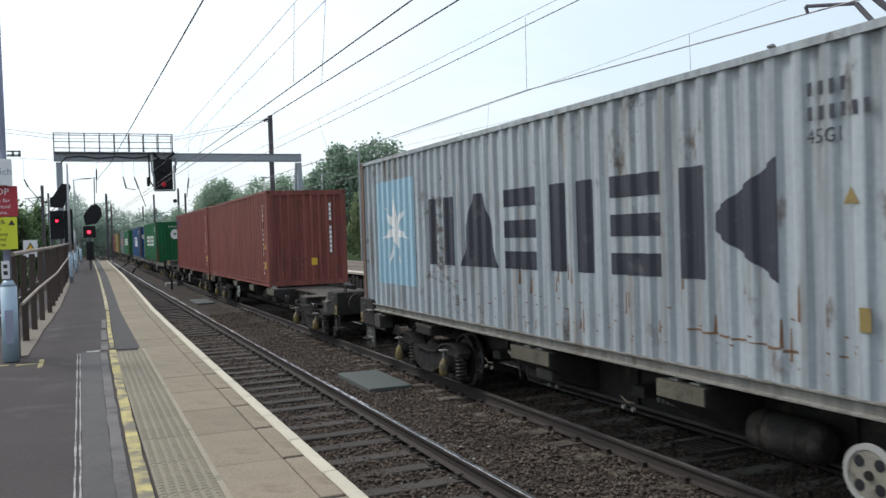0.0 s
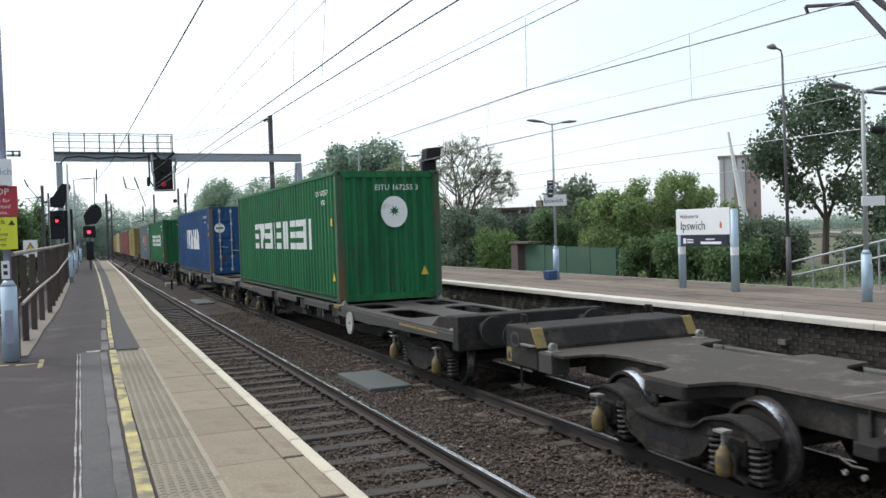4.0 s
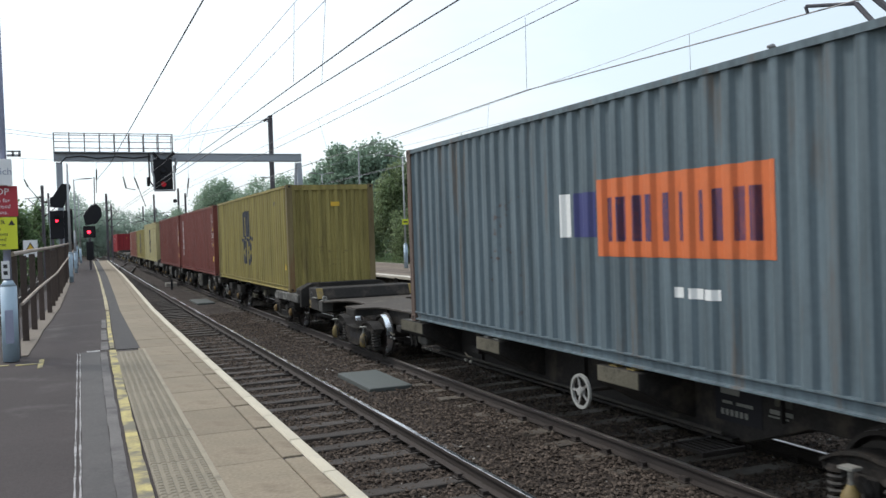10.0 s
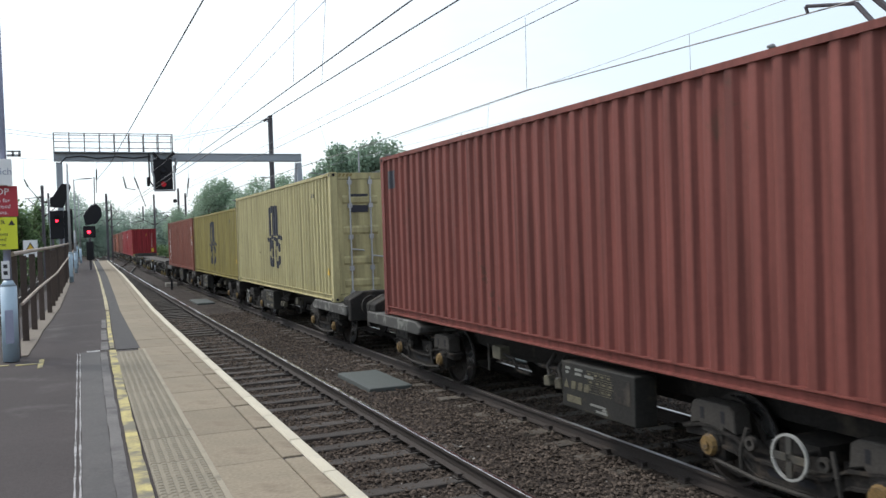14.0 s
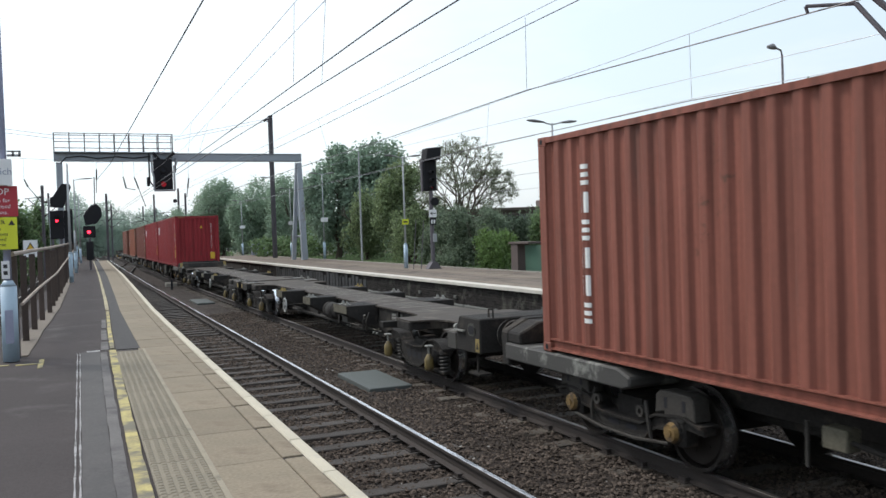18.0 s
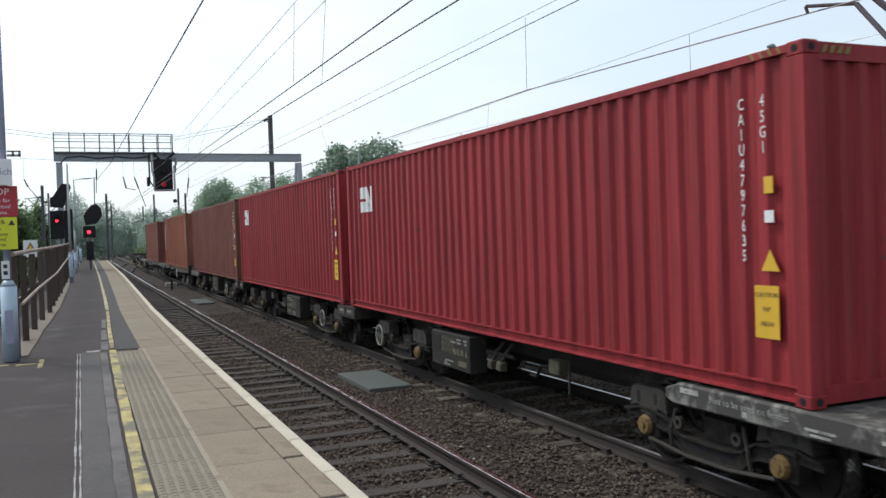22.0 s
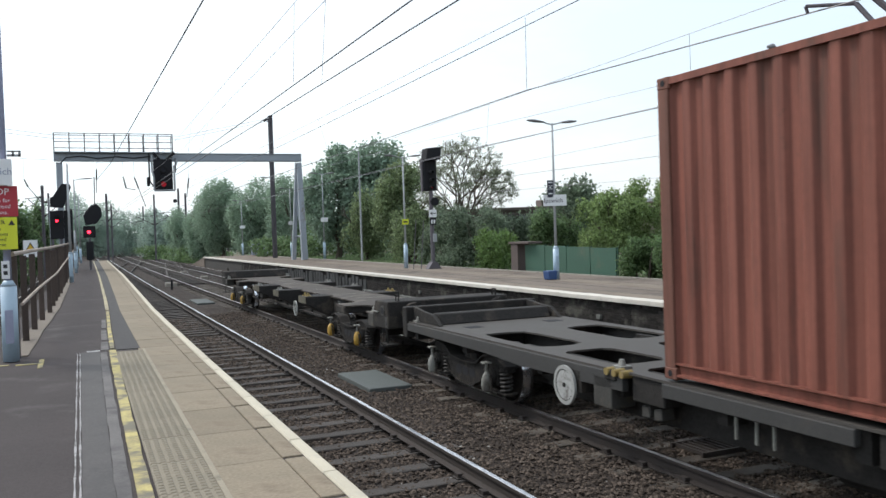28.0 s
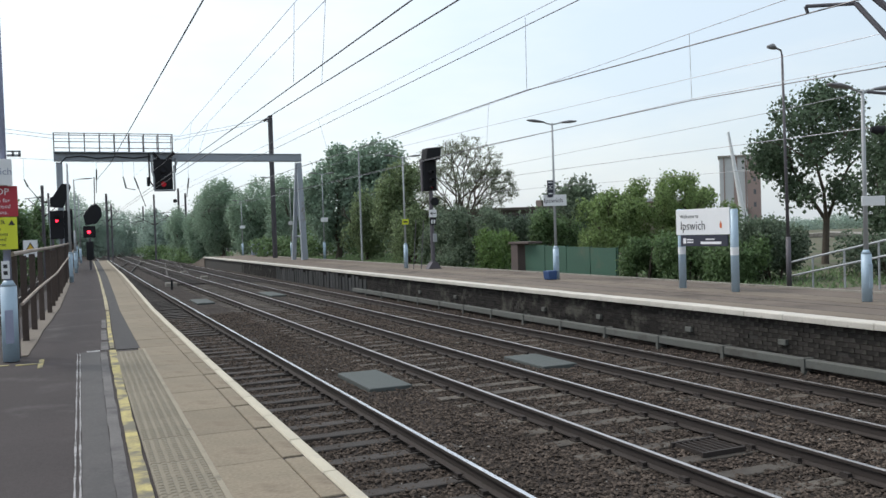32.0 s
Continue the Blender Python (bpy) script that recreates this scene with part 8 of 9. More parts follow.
# ---- overhead line ----
def h_mast(x, y, z0, z1, w=0.3, arms=(), label="dark steel overhead line mast"):
    root = thing("overhead_mast", pose(x, y, z0), label, "mast", "overhead line masts")
    h = z1 - z0
    part("column", Mesh().box(-w / 2, w / 2, -w / 2, -w / 2 + 0.03, 0, h).box(-w / 2, w / 2, w / 2 - 0.03, w / 2, 0, h).box(-0.015, 0.015, -w / 2, w / 2, 0, h), mast_mat, root)
    for dx, z in arms:
        part("cantilever", Mesh().tube((0, 0, z - z0 + 0.9), (dx, 0, z - z0 + 0.75), 0.03).tube((0, 0, z - z0 - 0.35), (dx * 0.8, 0, z - z0 + 0.75), 0.035).tube((dx * 0.55, 0, z - z0 + 0.3), (dx, 0, z - z0), 0.02), mast_mat, root)
        part("insulator", Mesh().tube((dx * 0.08, 0, z - z0 + 0.89), (dx * 0.2, 0, z - z0 + 0.87), 0.07, n=10).tube((dx * 0.06, 0, z - z0 - 0.27), (dx * 0.16, 0, z - z0 - 0.13), 0.07, n=10), fence_mat, root)
    return root


m1 = h_mast(13.96, 64.96, PLAT - 0.1, 11.7, 0.30, ())
part("top_bracket", Mesh().tube((0, 0, 10.7), (-0.5, 0, 10.5), 0.09), mast_mat, m1)
part("side_brackets", Mesh().tube((0, 0, 6.2), (-0.9, 0, 6.25), 0.03).tube((0, 0, 5.0), (0.4, 0, 5.0), 0.03).tube((0, 0, 4.0), (-0.35, 0, 3.9), 0.03), mast_mat, m1)
for x, y, z1, arms in ((9.9, 120, 8.7, ((-2.6, 5.0), (2.2, 5.0))), (11.4, 105, 8.6, ((-2.2, 5.0),)), (10.6, 150, 8.4, ((-2.5, 5.0), (2.0, 5.0))), (16.1, 100, 9.4, ((-1.2, 5.2),)), (-2.2, 75, 7.2, ((-1.3, 5.4), (1.6, 5.0))), (13.0, 112, 8.4, ((-1.6, 5.0),)), (-2.6, 110, 8.5, ((2.4, 5.2),)), (13.5, 160, 8.4, ((-2.0, 5.0),)), (3.2, 96, 7.6, ((1.2, 5.0),)), (5.0, 132, 8.0, ((1.8, 5.0), (-1.6, 5.0))), (-0.6, 92, 7.4, ((2.4, 5.0),))):
    h_mast(x, y, -0.4 if x < 14 else 0.7, z1, 0.22, arms)
solid("lamp_column", Mesh().tube((0, 0, 0), (0, 0, 6.9), 0.07, 0.045, 10), pole_mat, "slim grey lamp column among the trees", "lamp post", m=pose(16.37, 50.96, 0.75))
for k, pts in enumerate(([(-3.59, 7.9), (-3.33, 7.3), (-2.24, 5.83)], [(4.02, 8.05), (4.22, 7.1), (4.98, 6.96)], [(4.9, 8.05), (5.22, 7.09), (5.76, 5.51)], [(9.41, 7.95), (9.30, 7.1), (9.19, 6.27)], [(1.93, 8.73), (1.9, 7.8), (1.85, 6.75)])):
    ra = thing("registration_arm", pose(0, 78, 0), "dark insulated arm steadying the overhead wires", "overhead arm", "overhead arms")
    a, b, c = [(x, 0, z) for x, z in pts]
    part("insulator", Mesh().tube(a, b, 0.05, 0.065, 8), black_mat, ra)
    part("arm", Mesh().tube(b, c, 0.034, n=6), mast_mat, ra)
    part("hanger", Mesh().tube(a, (a[0], 0, 9.62), 0.012, n=5), thin_wire_mat, ra)
solid("span_wire", Mesh().path([(-9, 78, 9.9), (2, 78, 9.3), (13.7, 78, 9.6)], 0.014, 5), thin_wire_mat, "thin span wire carrying the overhead arms", "wire", "overhead wires")
nm = h_mast(7.98, 5.2, -0.4, 8.2, 0.3, ())
part("registration_arm", Mesh().path([(-0.59, 1.8, 5.11), (-0.62, 1.8, 5.18), (-0.33, 1.4, 5.13)], 0.02), mast_mat, nm)
part("cantilever", Mesh().path([(-0.33, 1.4, 5.13), (-0.24, 1.05, 4.65), (0.0, 0.0, 3.6)], 0.028).path([(-0.42, 1.35, 5.35), (-0.2, 0.95, 4.85), (0.0, 0.0, 4.2)], 0.035), mast_mat, nm)

for name, pts, r, ma in (
        ("contact_wire", [(3.27, 2, 4.85), (3.26, 8.19, 4.85), (3.23, 25.2, 4.85), (3.1, 60, 4.85), (3.9, 140, 4.85)], 0.0095, wire_mat),
        ("contact_wire", [(3.8, 2, 4.85), (3.72, 8.05, 4.85), (3.5, 24.8, 4.85), (3.3, 60, 4.85), (4.1, 140, 4.85)], 0.0095, wire_mat),
        ("catenary_wire", [(3.15, 4, 6.15), (3.23, 12.97, 6.05), (3.45, 32.1, 6.05), (3.6, 57, 6.6)], 0.005, thin_wire_mat),
        ("catenary_wire", [(3.5, 4, 6.15), (3.64, 12.68, 6.05), (4.01, 34.4, 6.05), (4.3, 57, 6.6)], 0.005, thin_wire_mat),
        ("contact_wire", [(7.9, 3.6, 4.72), (7.44, 7.04, 4.72), (6.82, 12.25, 4.72), (6.85, 19.7, 4.72), (6.5, 60, 4.72), (7.3, 140, 4.8)], 0.0085, wire_mat),
        ("catenary_wire", [(6.57, 4, 6.2), (6.53, 10.77, 5.77), (6.43, 28.1, 5.77), (6.5, 60, 6.0)], 0.0055, thin_wire_mat),
        ("feeder_wire", [(6.46, 4, 5.6), (6.5, 10.1, 5.6), (6.61, 28.9, 5.6), (6.9, 64, 5.9)], 0.008, wire_mat),
        ("contact_wire", [(11.9, 5, 4.72), (11.22, 9.17, 4.72), (10.44, 12.61, 4.72), (10.1, 20.45, 4.72), (9.7, 60, 4.72), (10.3, 140, 4.8)], 0.009, wire_mat),
        ("contact_wire", [(11.85, 5, 4.85), (11.2, 9.17, 4.79), (10.46, 12.61, 4.75), (10.3, 20.45, 4.74), (10.0, 60, 4.74)], 0.005, thin_wire_mat),
        ("catenary_wire", [(9.9, 4, 6.1), (9.99, 9.88, 5.8), (10.36, 28.6, 5.8), (10.6, 60, 6.1)], 0.006, thin_wire_mat),
        ("feeder_wire", [(13.3, 5, 5.6), (12.77, 10.42, 5.6), (10.9, 29.5, 5.6), (11.0, 64, 6.0)], 0.006, thin_wire_mat),
        ("contact_wire", [(22, 6, 5.0), (20.21, 21.2, 5.0), (18.87, 37.1, 5.0), (17.5, 64, 5.2)], 0.011, thin_wire_mat),
        ("catenary_wire", [(21, 6, 6.3), (21.51, 21.9, 6.1), (22.57, 45.8, 6.1), (22.8, 64, 6.2)], 0.009, thin_wire_mat),
        ("feeder_wire", [(30, 12, 4.6), (25.82, 27.1, 4.6), (21.68, 41.6, 4.6), (18, 60, 4.9)], 0.009, thin_wire_mat),
        ("feeder_wire", [(2.3, 4, 6.5), (2.14, 14.85, 6.5), (1.82, 46.8, 6.5), (1.42, 59.4, 6.5)], 0.015, wire_mat),
        ("cross_wire", [(-8, 57, 10.0), (-0.91, 57, 9.1), (6.5, 57.5, 9.2), (13.9, 64.9, 11.5)], 0.014, thin_wire_mat),
        ("cross_wire", [(-8, 57, 9.7), (-0.91, 57, 8.9), (6.5, 57.5, 9.0), (13.9, 64.9, 11.3)], 0.014, thin_wire_mat)):
    solid(name, Mesh().path(pts, r, 5), ma, "thin overhead electric wire above the tracks", "wire", "overhead wires")
for pts in ([(3.2, 13.1, 4.85), (3.23, 13.0, 6.05)], [(3.62, 13.0, 4.85), (3.64, 12.7, 6.05)], [(6.82, 12.25, 4.72), (6.58, 11.8, 5.77)], [(10.44, 12.61, 4.72), (10.0, 12.1, 5.8)], [(6.46, 23.7, 5.77), (6.75, 23.7, 4.72)], [(10.2, 20.4, 5.8), (10.1, 20.4, 4.72)], [(3.4, 27, 6.05), (3.23, 27, 4.85)], [(3.9, 27, 6.05), (3.5, 27, 4.85)]):
    d = solid("dropper_wire", Mesh().path(pts, 0.004, 5), thin_wire_mat, "fine vertical dropper between overhead wires", "wire", "overhead wires")

# railing of the ramp behind the platform
rl = thing("ramp_railing", pose(15.8, 0, 0), "galvanised two-rail handrail beside a ramp", "railing")
for zo in (0.0, -0.33):
    part("rail", Mesh().path([(0, 15.7, 1.46 + zo), (0, 13.02, 1.99 + zo), (0, 10.5, 2.3 + zo)], 0.025, 8), steel_mat, rl)
for y in (15.0, 14.1, 13.2, 12.3, 11.4):
    part("post", Mesh().tube((0, y, 0.7), (0, y, 1.46 + (15.7 - y) * 0.198), 0.022, n=8), steel_mat, rl)
solid("ramp_step", Mesh().box(15.3, 18.5, 9.5, 14.1, 0.7, 0.93), dirt_strip_mat, "pale concrete ramp slab behind the platform", "ramp", bevel=0.02)
solid("ramp_step", Mesh().box(16.3, 18.5, 9.5, 12.6, 0.93, 1.09), dirt_strip_mat, "pale concrete ramp slab behind the platform", "ramp", bevel=0.02)

# ---- trees, hedges and the distance ----
# brightened and tinted blue, which puts some haze into the leaf colour
leaf_dark = leafy("dark_leaf", (0.142, 0.188, 0.128))
leaf_broad = leafy("broad_leaf", (0.098, 0.142, 0.088))
leaf_mid = leafy("mid_leaf", (0.135, 0.205, 0.095))
leaf_willow = leafy("willow_leaf", (0.205, 0.285, 0.115))
leaf_blossom = leafy("pale_budding_leaf", (0.225, 0.265, 0.185), 0.4)
# far leaf colour paled: the air haze is put into the base colour
leaf_far = leafy("hazed_distant_leaf", (0.35, 0.44, 0.375), 0.14)
leaf_bright = leafy("bright_leaf", (0.118, 0.190, 0.062))
leaf_olive = leafy("olive_leaf", (0.185, 0.242, 0.126))
leaf_ivy = leafy("ivy_leaf", (0.125, 0.195, 0.085))
# both leaf colours below are lightened to carry haze over distant trees
leaf_wood = leafy("hazed_wood_leaf", (0.25, 0.345, 0.26), 0.24)
leaf_haze = leafy("haze_paled_leaf", (0.285, 0.385, 0.285), 0.16)
pier_mat = mat("brown_pier_brick", (0.085, 0.065, 0.06), 0.9, var=0.2, scale=4, fine=60, bump=0.3)


def leaves(centres, radii, n, size, seed, droop=0.0, shell=0.55):
    """Folded leaves strewn through a set of lobes: arrays of vertices and faces."""
    r = np.random.RandomState(seed)
    c, rad = np.array(centres, float), np.array(radii, float)
    vol = rad[:, 0] * rad[:, 1] * rad[:, 2]
    pick = r.choice(len(c), n, p=vol ** 0.8 / (vol ** 0.8).sum())
    d = r.normal(size=(n, 3))
    d /= np.linalg.norm(d, axis=1)[:, None]
    k = shell + (1 - shell) * r.rand(n) ** 0.6
    k *= 1 + 0.16 * r.normal(size=n)
    p = c[pick] + d * rad[pick] * k[:, None]
    p[:, 2] -= droop * r.rand(n) ** 2
    a = r.normal(size=(n, 3))
    a[:, 2] -= 0.4 + droop
    a /= np.linalg.norm(a, axis=1)[:, None]
    b = np.cross(a, d + 0.7 * r.normal(size=(n, 3)))
    b /= np.linalg.norm(b, axis=1)[:, None] + 1e-9
    s = size * (0.55 + 0.9 * r.rand(n))
    up = np.cross(a, b)
    v = np.empty((n, 4, 3))
    v[:, 0] = p
    v[:, 1] = p + a * s[:, None] * 0.5 + b * s[:, None] * 0.36 + up * s[:, None] * 0.12
    v[:, 2] = p + a * s[:, None]
    v[:, 3] = p + a * s[:, None] * 0.5 - b * s[:, None] * 0.36 + up * s[:, None] * 0.12
    i = 4 * np.arange(n)
    f = np.stack([np.stack([i, i + 1, i + 2], -1), np.stack([i, i + 2, i + 3], -1)], 1).reshape(-1, 3)
    return v.reshape(-1, 3).tolist(), f.tolist()


def limb(m, p, q, r0, r1, rnd, depth, tips, spread=0.9):
    """A bent limb that forks."""
    p, q = Vector(p), Vector(q)
    mid = (p + q) / 2 + Vector((rnd.uniform(-1, 1), rnd.uniform(-1, 1), rnd.uniform(-0.3, 0.5))) * (q - p).length * 0.08
    m.tube(p, mid, r0, (r0 + r1) / 2, 7)
    m.tube(mid, q, (r0 + r1) / 2, r1, 7)
    tips.append(q)
    if depth:
        for _ in range(rnd.choice((2, 3))):
            d = (q - p).normalized() + Vector((rnd.uniform(-1, 1), rnd.uniform(-1, 1), rnd.uniform(-0.35, 0.7))) * spread
            limb(m, q, q + d.normalized() * (q - p).length * rnd.uniform(0.42, 0.66), r1, r1 * 0.5, rnd, depth - 1, tips, spread)


def tree(name, x, y, z0, top, wide, material, seed, label, n=7000, leaf=0.26, bare=0.28, lobes=16, depth=3, deep=None, shell=0.5, category="tree", trunk=None, limbs=3, lobe=(0.28, 0.46), reach=(0.35, 0.72), fork=0.3, droop=0.0):
    root = thing(name, pose(x, y, z0), label, category, "trees beyond the platform")
    rnd = random.Random(seed)
    h = top - z0
    tr = Mesh()
    base = h * bare
    r0 = trunk or 0.03 * h
    tr.tube((0, 0, -0.2), (0.02 * h, 0, base), r0 * 1.15, r0 * 0.85, 9)
    tips = []
    for k in range(limbs):
        a = 2 * math.pi * (k + rnd.uniform(-0.3, 0.3)) / limbs
        limb(tr, (0.02 * h, 0, base * 0.97), (wide * fork * math.cos(a), wide * fork * math.sin(a), base + (h - base) * rnd.uniform(0.3, 0.46)), r0 * 0.6, r0 * 0.32, rnd, depth, tips)
    part("trunk", tr, bark_mat, root)
    cs, rs = [], []
    deep = deep or wide
    for k in range(lobes):
        u = rnd.uniform(-1, 1)
        a = rnd.uniform(0, 2 * math.pi)
        q = math.sqrt(1 - u * u) * rnd.uniform(*reach)
        cs.append((wide * q * math.cos(a), deep * q * math.sin(a), base + (h - base) * (0.5 + 0.36 * u)))
        s = rnd.uniform(*lobe)
        rs.append((wide * s, deep * s, (h - base) * s * 0.62))
    v, f = leaves(cs, rs, n, leaf, seed, droop, shell)
    me = bpy.data.meshes.new("crown")
    me.from_pydata(v, [], f)
    me.materials.append(material)
    part("crown", me, None, root)
    return root


def budding_tree(name, x, y, z0, top, wide, material, seed, label):
    """Many limbs fanning out into a round head of fine twigs, with small young leaves along them."""
    root = thing(name, pose(x, y, z0), label, "tree", "trees beyond the platform")
    rnd = random.Random(seed)
    h = top - z0
    base, rise = h * 0.24, h * 0.76
    tr, cs = Mesh(), []
    tr.tube((0, 0, -0.2), (0, 0, base), 0.24, 0.2, 9)

    def fan(p, target, r, depth):
        mid = p.lerp(target, 0.5) + Vector((rnd.uniform(-1, 1), rnd.uniform(-1, 1), rnd.uniform(-0.2, 0.9))) * (target - p).length * 0.08
        for a, b, ra, rb2 in ((p, mid, r, r * 0.85), (mid, target, r * 0.85, r * 0.68)):
            tr.tube(a, b, ra, rb2, 6 if depth > 2 else 4)
        if depth < 3:
            cs.extend([p.lerp(target, 0.35), mid, p.lerp(target, 0.75), target])
        if depth == 0:
            return
        for _ in range(3):
            out = Vector((target.x / wide, target.y / wide, (target.z - base) / rise))
            d = out.normalized() * 0.7 + Vector((rnd.uniform(-1, 1), rnd.uniform(-1, 1), rnd.uniform(-0.6, 0.7))) * 0.8
            q = target + d.normalized() * (target - p).length * rnd.uniform(0.5, 0.8)
            k = math.sqrt((q.x / wide) ** 2 + (q.y / wide) ** 2 + (max(0.0, q.z - base) / rise) ** 2) / rnd.uniform(0.88, 1.03)
            if k > 1.0:
                q = Vector((q.x / k, q.y / k, base + (q.z - base) / k))
            fan(target, q, max(0.012, r * 0.6), depth - 1)

    for k in range(15):
        a = 2 * math.pi * (k * 0.382 + rnd.uniform(-0.05, 0.05))
        up = (k + 0.5) / 15
        w = wide * 0.30 * math.sqrt(1 - up * up)
        fan(Vector((0, 0, base * rnd.uniform(0.6, 1.0))), Vector((w * math.cos(a), w * math.sin(a), base + rise * up * 0.36 + 0.2)), 0.07, 4)
    part("trunk", tr, bark_mat, root)
    pick = rnd.sample(cs, min(len(cs), 5200))
    v, f = leaves([tuple(c) for c in pick], [(0.2, 0.2, 0.2)] * len(pick), 17000, 0.085, seed, 0.0, 0.2)
    me = bpy.data.meshes.new("crown")
    me.from_pydata(v, [], f)
    me.materials.append(material)
    part("crown", me, None, root)
    return root


def bush(name, x, y, z0, top, wide, deep, material, seed, label, n=4000, leaf=0.16, category="bush", lobes=12, droop=0.0):
    root = thing(name, pose(x, y, z0), label, category, "bushes beyond the platform")
    rnd = random.Random(seed)
    h = top - z0
    for k in range(6):
        a = rnd.uniform(0, 6.28)
        part("stem", Mesh().tube((0.15 * math.cos(a), 0.15 * math.sin(a), -0.1), (wide * 0.5 * math.cos(a), deep * 0.5 * math.sin(a), h * 0.7), 0.04, 0.015, 6), bark_mat, root)
    cs = [(rnd.uniform(-0.72, 0.72) * wide, rnd.uniform(-0.6, 0.6) * deep, h * rnd.uniform(0.25, 0.72)) for _ in range(lobes)]
    rs = [(wide * rnd.uniform(0.25, 0.42), deep * rnd.uniform(0.3, 0.5), h * rnd.uniform(0.22, 0.34)) for _ in range(lobes)]
    v, f = leaves(cs, rs, n, leaf, seed, droop=droop)
    me = bpy.data.meshes.new("foliage")
    me.from_pydata(v, [], f)
    me.materials.append(material)
    part("foliage", me, None, root)
    return root


# leaf_haze crowns look pale only because haze is in their colour
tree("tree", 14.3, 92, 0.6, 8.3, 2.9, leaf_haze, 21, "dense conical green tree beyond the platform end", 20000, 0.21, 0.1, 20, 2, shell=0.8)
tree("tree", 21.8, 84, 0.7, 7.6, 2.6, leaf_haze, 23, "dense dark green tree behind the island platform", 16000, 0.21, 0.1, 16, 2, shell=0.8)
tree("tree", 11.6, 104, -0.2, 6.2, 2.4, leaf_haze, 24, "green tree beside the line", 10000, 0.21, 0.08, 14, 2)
# these two dark trees have leaves lightened for haze
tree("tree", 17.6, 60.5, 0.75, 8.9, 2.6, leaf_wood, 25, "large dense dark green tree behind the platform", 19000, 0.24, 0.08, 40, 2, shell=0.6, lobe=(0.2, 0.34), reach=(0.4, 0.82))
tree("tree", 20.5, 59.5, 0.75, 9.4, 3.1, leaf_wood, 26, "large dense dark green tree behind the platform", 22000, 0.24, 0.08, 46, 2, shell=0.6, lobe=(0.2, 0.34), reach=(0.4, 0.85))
bush("bush", 23.5, 46, 0.75, 3.6, 2.2, 1.2, leaf_dark, 32, "dark green scrub behind the platform", 6000, 0.16)
tree("tree", 30.2, 50, 0.6, 5.9, 3.1, leaf_dark, 33, "rounded dark green tree beyond the fence", 9000, 0.22, 0.1, 18, 2)
bush("bush", 25.6, 43, 0.7, 3.9, 2.0, 1.3, leaf_mid, 34, "green shrub beyond the fence", 5000, 0.17)
tree("willow", 27.9, 40.5, 0.6, 4.8, 2.9, leaf_willow, 35, "pale yellow-green willow beyond the fence", 13000, 0.15, 0.05, 44, 2, category="willow", lobe=(0.12, 0.26), reach=(0.2, 0.95), droop=0.7)
tree("willow", 31.6, 40, 0.6, 6.0, 3.3, leaf_willow, 48, "tall pale green willow with loose upright sprays", 17000, 0.15, 0.05, 50, 3, category="willow", lobe=(0.08, 0.24), reach=(0.2, 1.02), droop=0.5)
tree("tree", 26.1, 24.2, 0.7, 7.95, 3.0, leaf_broad, 39, "broad-leaved tree with gaps in its dark green crown", 10500, 0.15, 0.24, 40, 3, shell=0.3, trunk=0.13, lobe=(0.14, 0.26), reach=(0.3, 0.88), fork=0.34)
tree("tree", 24.25, 19.3, 0.7, 5.9, 1.8, leaf_broad, 40, "dark green tree beside the ramp", 14000, 0.13, 0.05, 30, 2, lobe=(0.2, 0.34))
bush("bush", 21.4, 16.2, 0.7, 2.0, 1.6, 1.3, leaf_dark, 47, "dark green scrub behind the ramp rails", 6000, 0.11)
bush("bush", 21.9, 18.0, 0.75, 2.3, 1.5, 1.2, leaf_dark, 41, "dark green bush beside the ramp", 5000, 0.11)
budding_tree("tree", 22.0, 48, 0.75, 8.6, 3.9, leaf_blossom, 27, "spreading tree just coming into leaf with bare limbs showing")
tree("tree", 17.7, 46.5, 0.75, 6.7, 2.0, leaf_olive, 28, "light olive-green young tree behind the platform", 9000, 0.17, 0.04, 22, 2, lobe=(0.2, 0.36), reach=(0.3, 0.8))
tree("tree", 17.3, 53, 0.75, 5.2, 1.7, leaf_olive, 71, "light olive-green young tree behind the platform", 6000, 0.18, 0.04, 16, 2)
bush("bush", 17.0, 44.0, 0.75, 4.0, 1.2, 1.5, leaf_olive, 72, "olive-green scrub behind the platform", 5000, 0.14)
bush("bush", 17.4, 40.0, 0.7, 4.0, 1.5, 1.6, leaf_dark, 73, "dull green scrub behind the platform", 6500, 0.14)
bush("bush", 17.6, 36.5, 0.7, 3.9, 1.5, 1.6, leaf_dark, 74, "dull green scrub behind the platform", 6500, 0.14)
bush("bush", 16.5, 37.6, 0.7, 2.0, 0.9, 1.5, leaf_dark, 75, "low dull green scrub at the platform's back", 3500, 0.11)
bush("bush", 16.5, 32.6, 0.7, 2.62, 1.0, 1.75, leaf_bright, 30, "bright green drooping bush behind the platform", 8000, 0.11, droop=0.35)
bush("ivy_hedge", 16.3, 22.2, 0.65, 2.3, 0.75, 0.8, leaf_ivy, 36, "ivy-covered hedge beside the green fence", 6000, 0.09, "hedge")
bush("hedge", 16.7, 20.6, 0.65, 2.3, 0.9, 1.1, leaf_ivy, 37, "dark green hedge behind the welcome board", 7000, 0.09, "hedge")
bush("hedge", 16.9, 18.9, 0.65, 2.2, 0.9, 1.0, leaf_ivy, 38, "dark green hedge behind the welcome board", 7000, 0.09, "hedge")
bush("bush", 18.5, 19.0, 0.65, 2.75, 0.95, 1.1, leaf_dark, 76, "dense rounded dark green bush between board and ramp", 14000, 0.095, lobes=22)
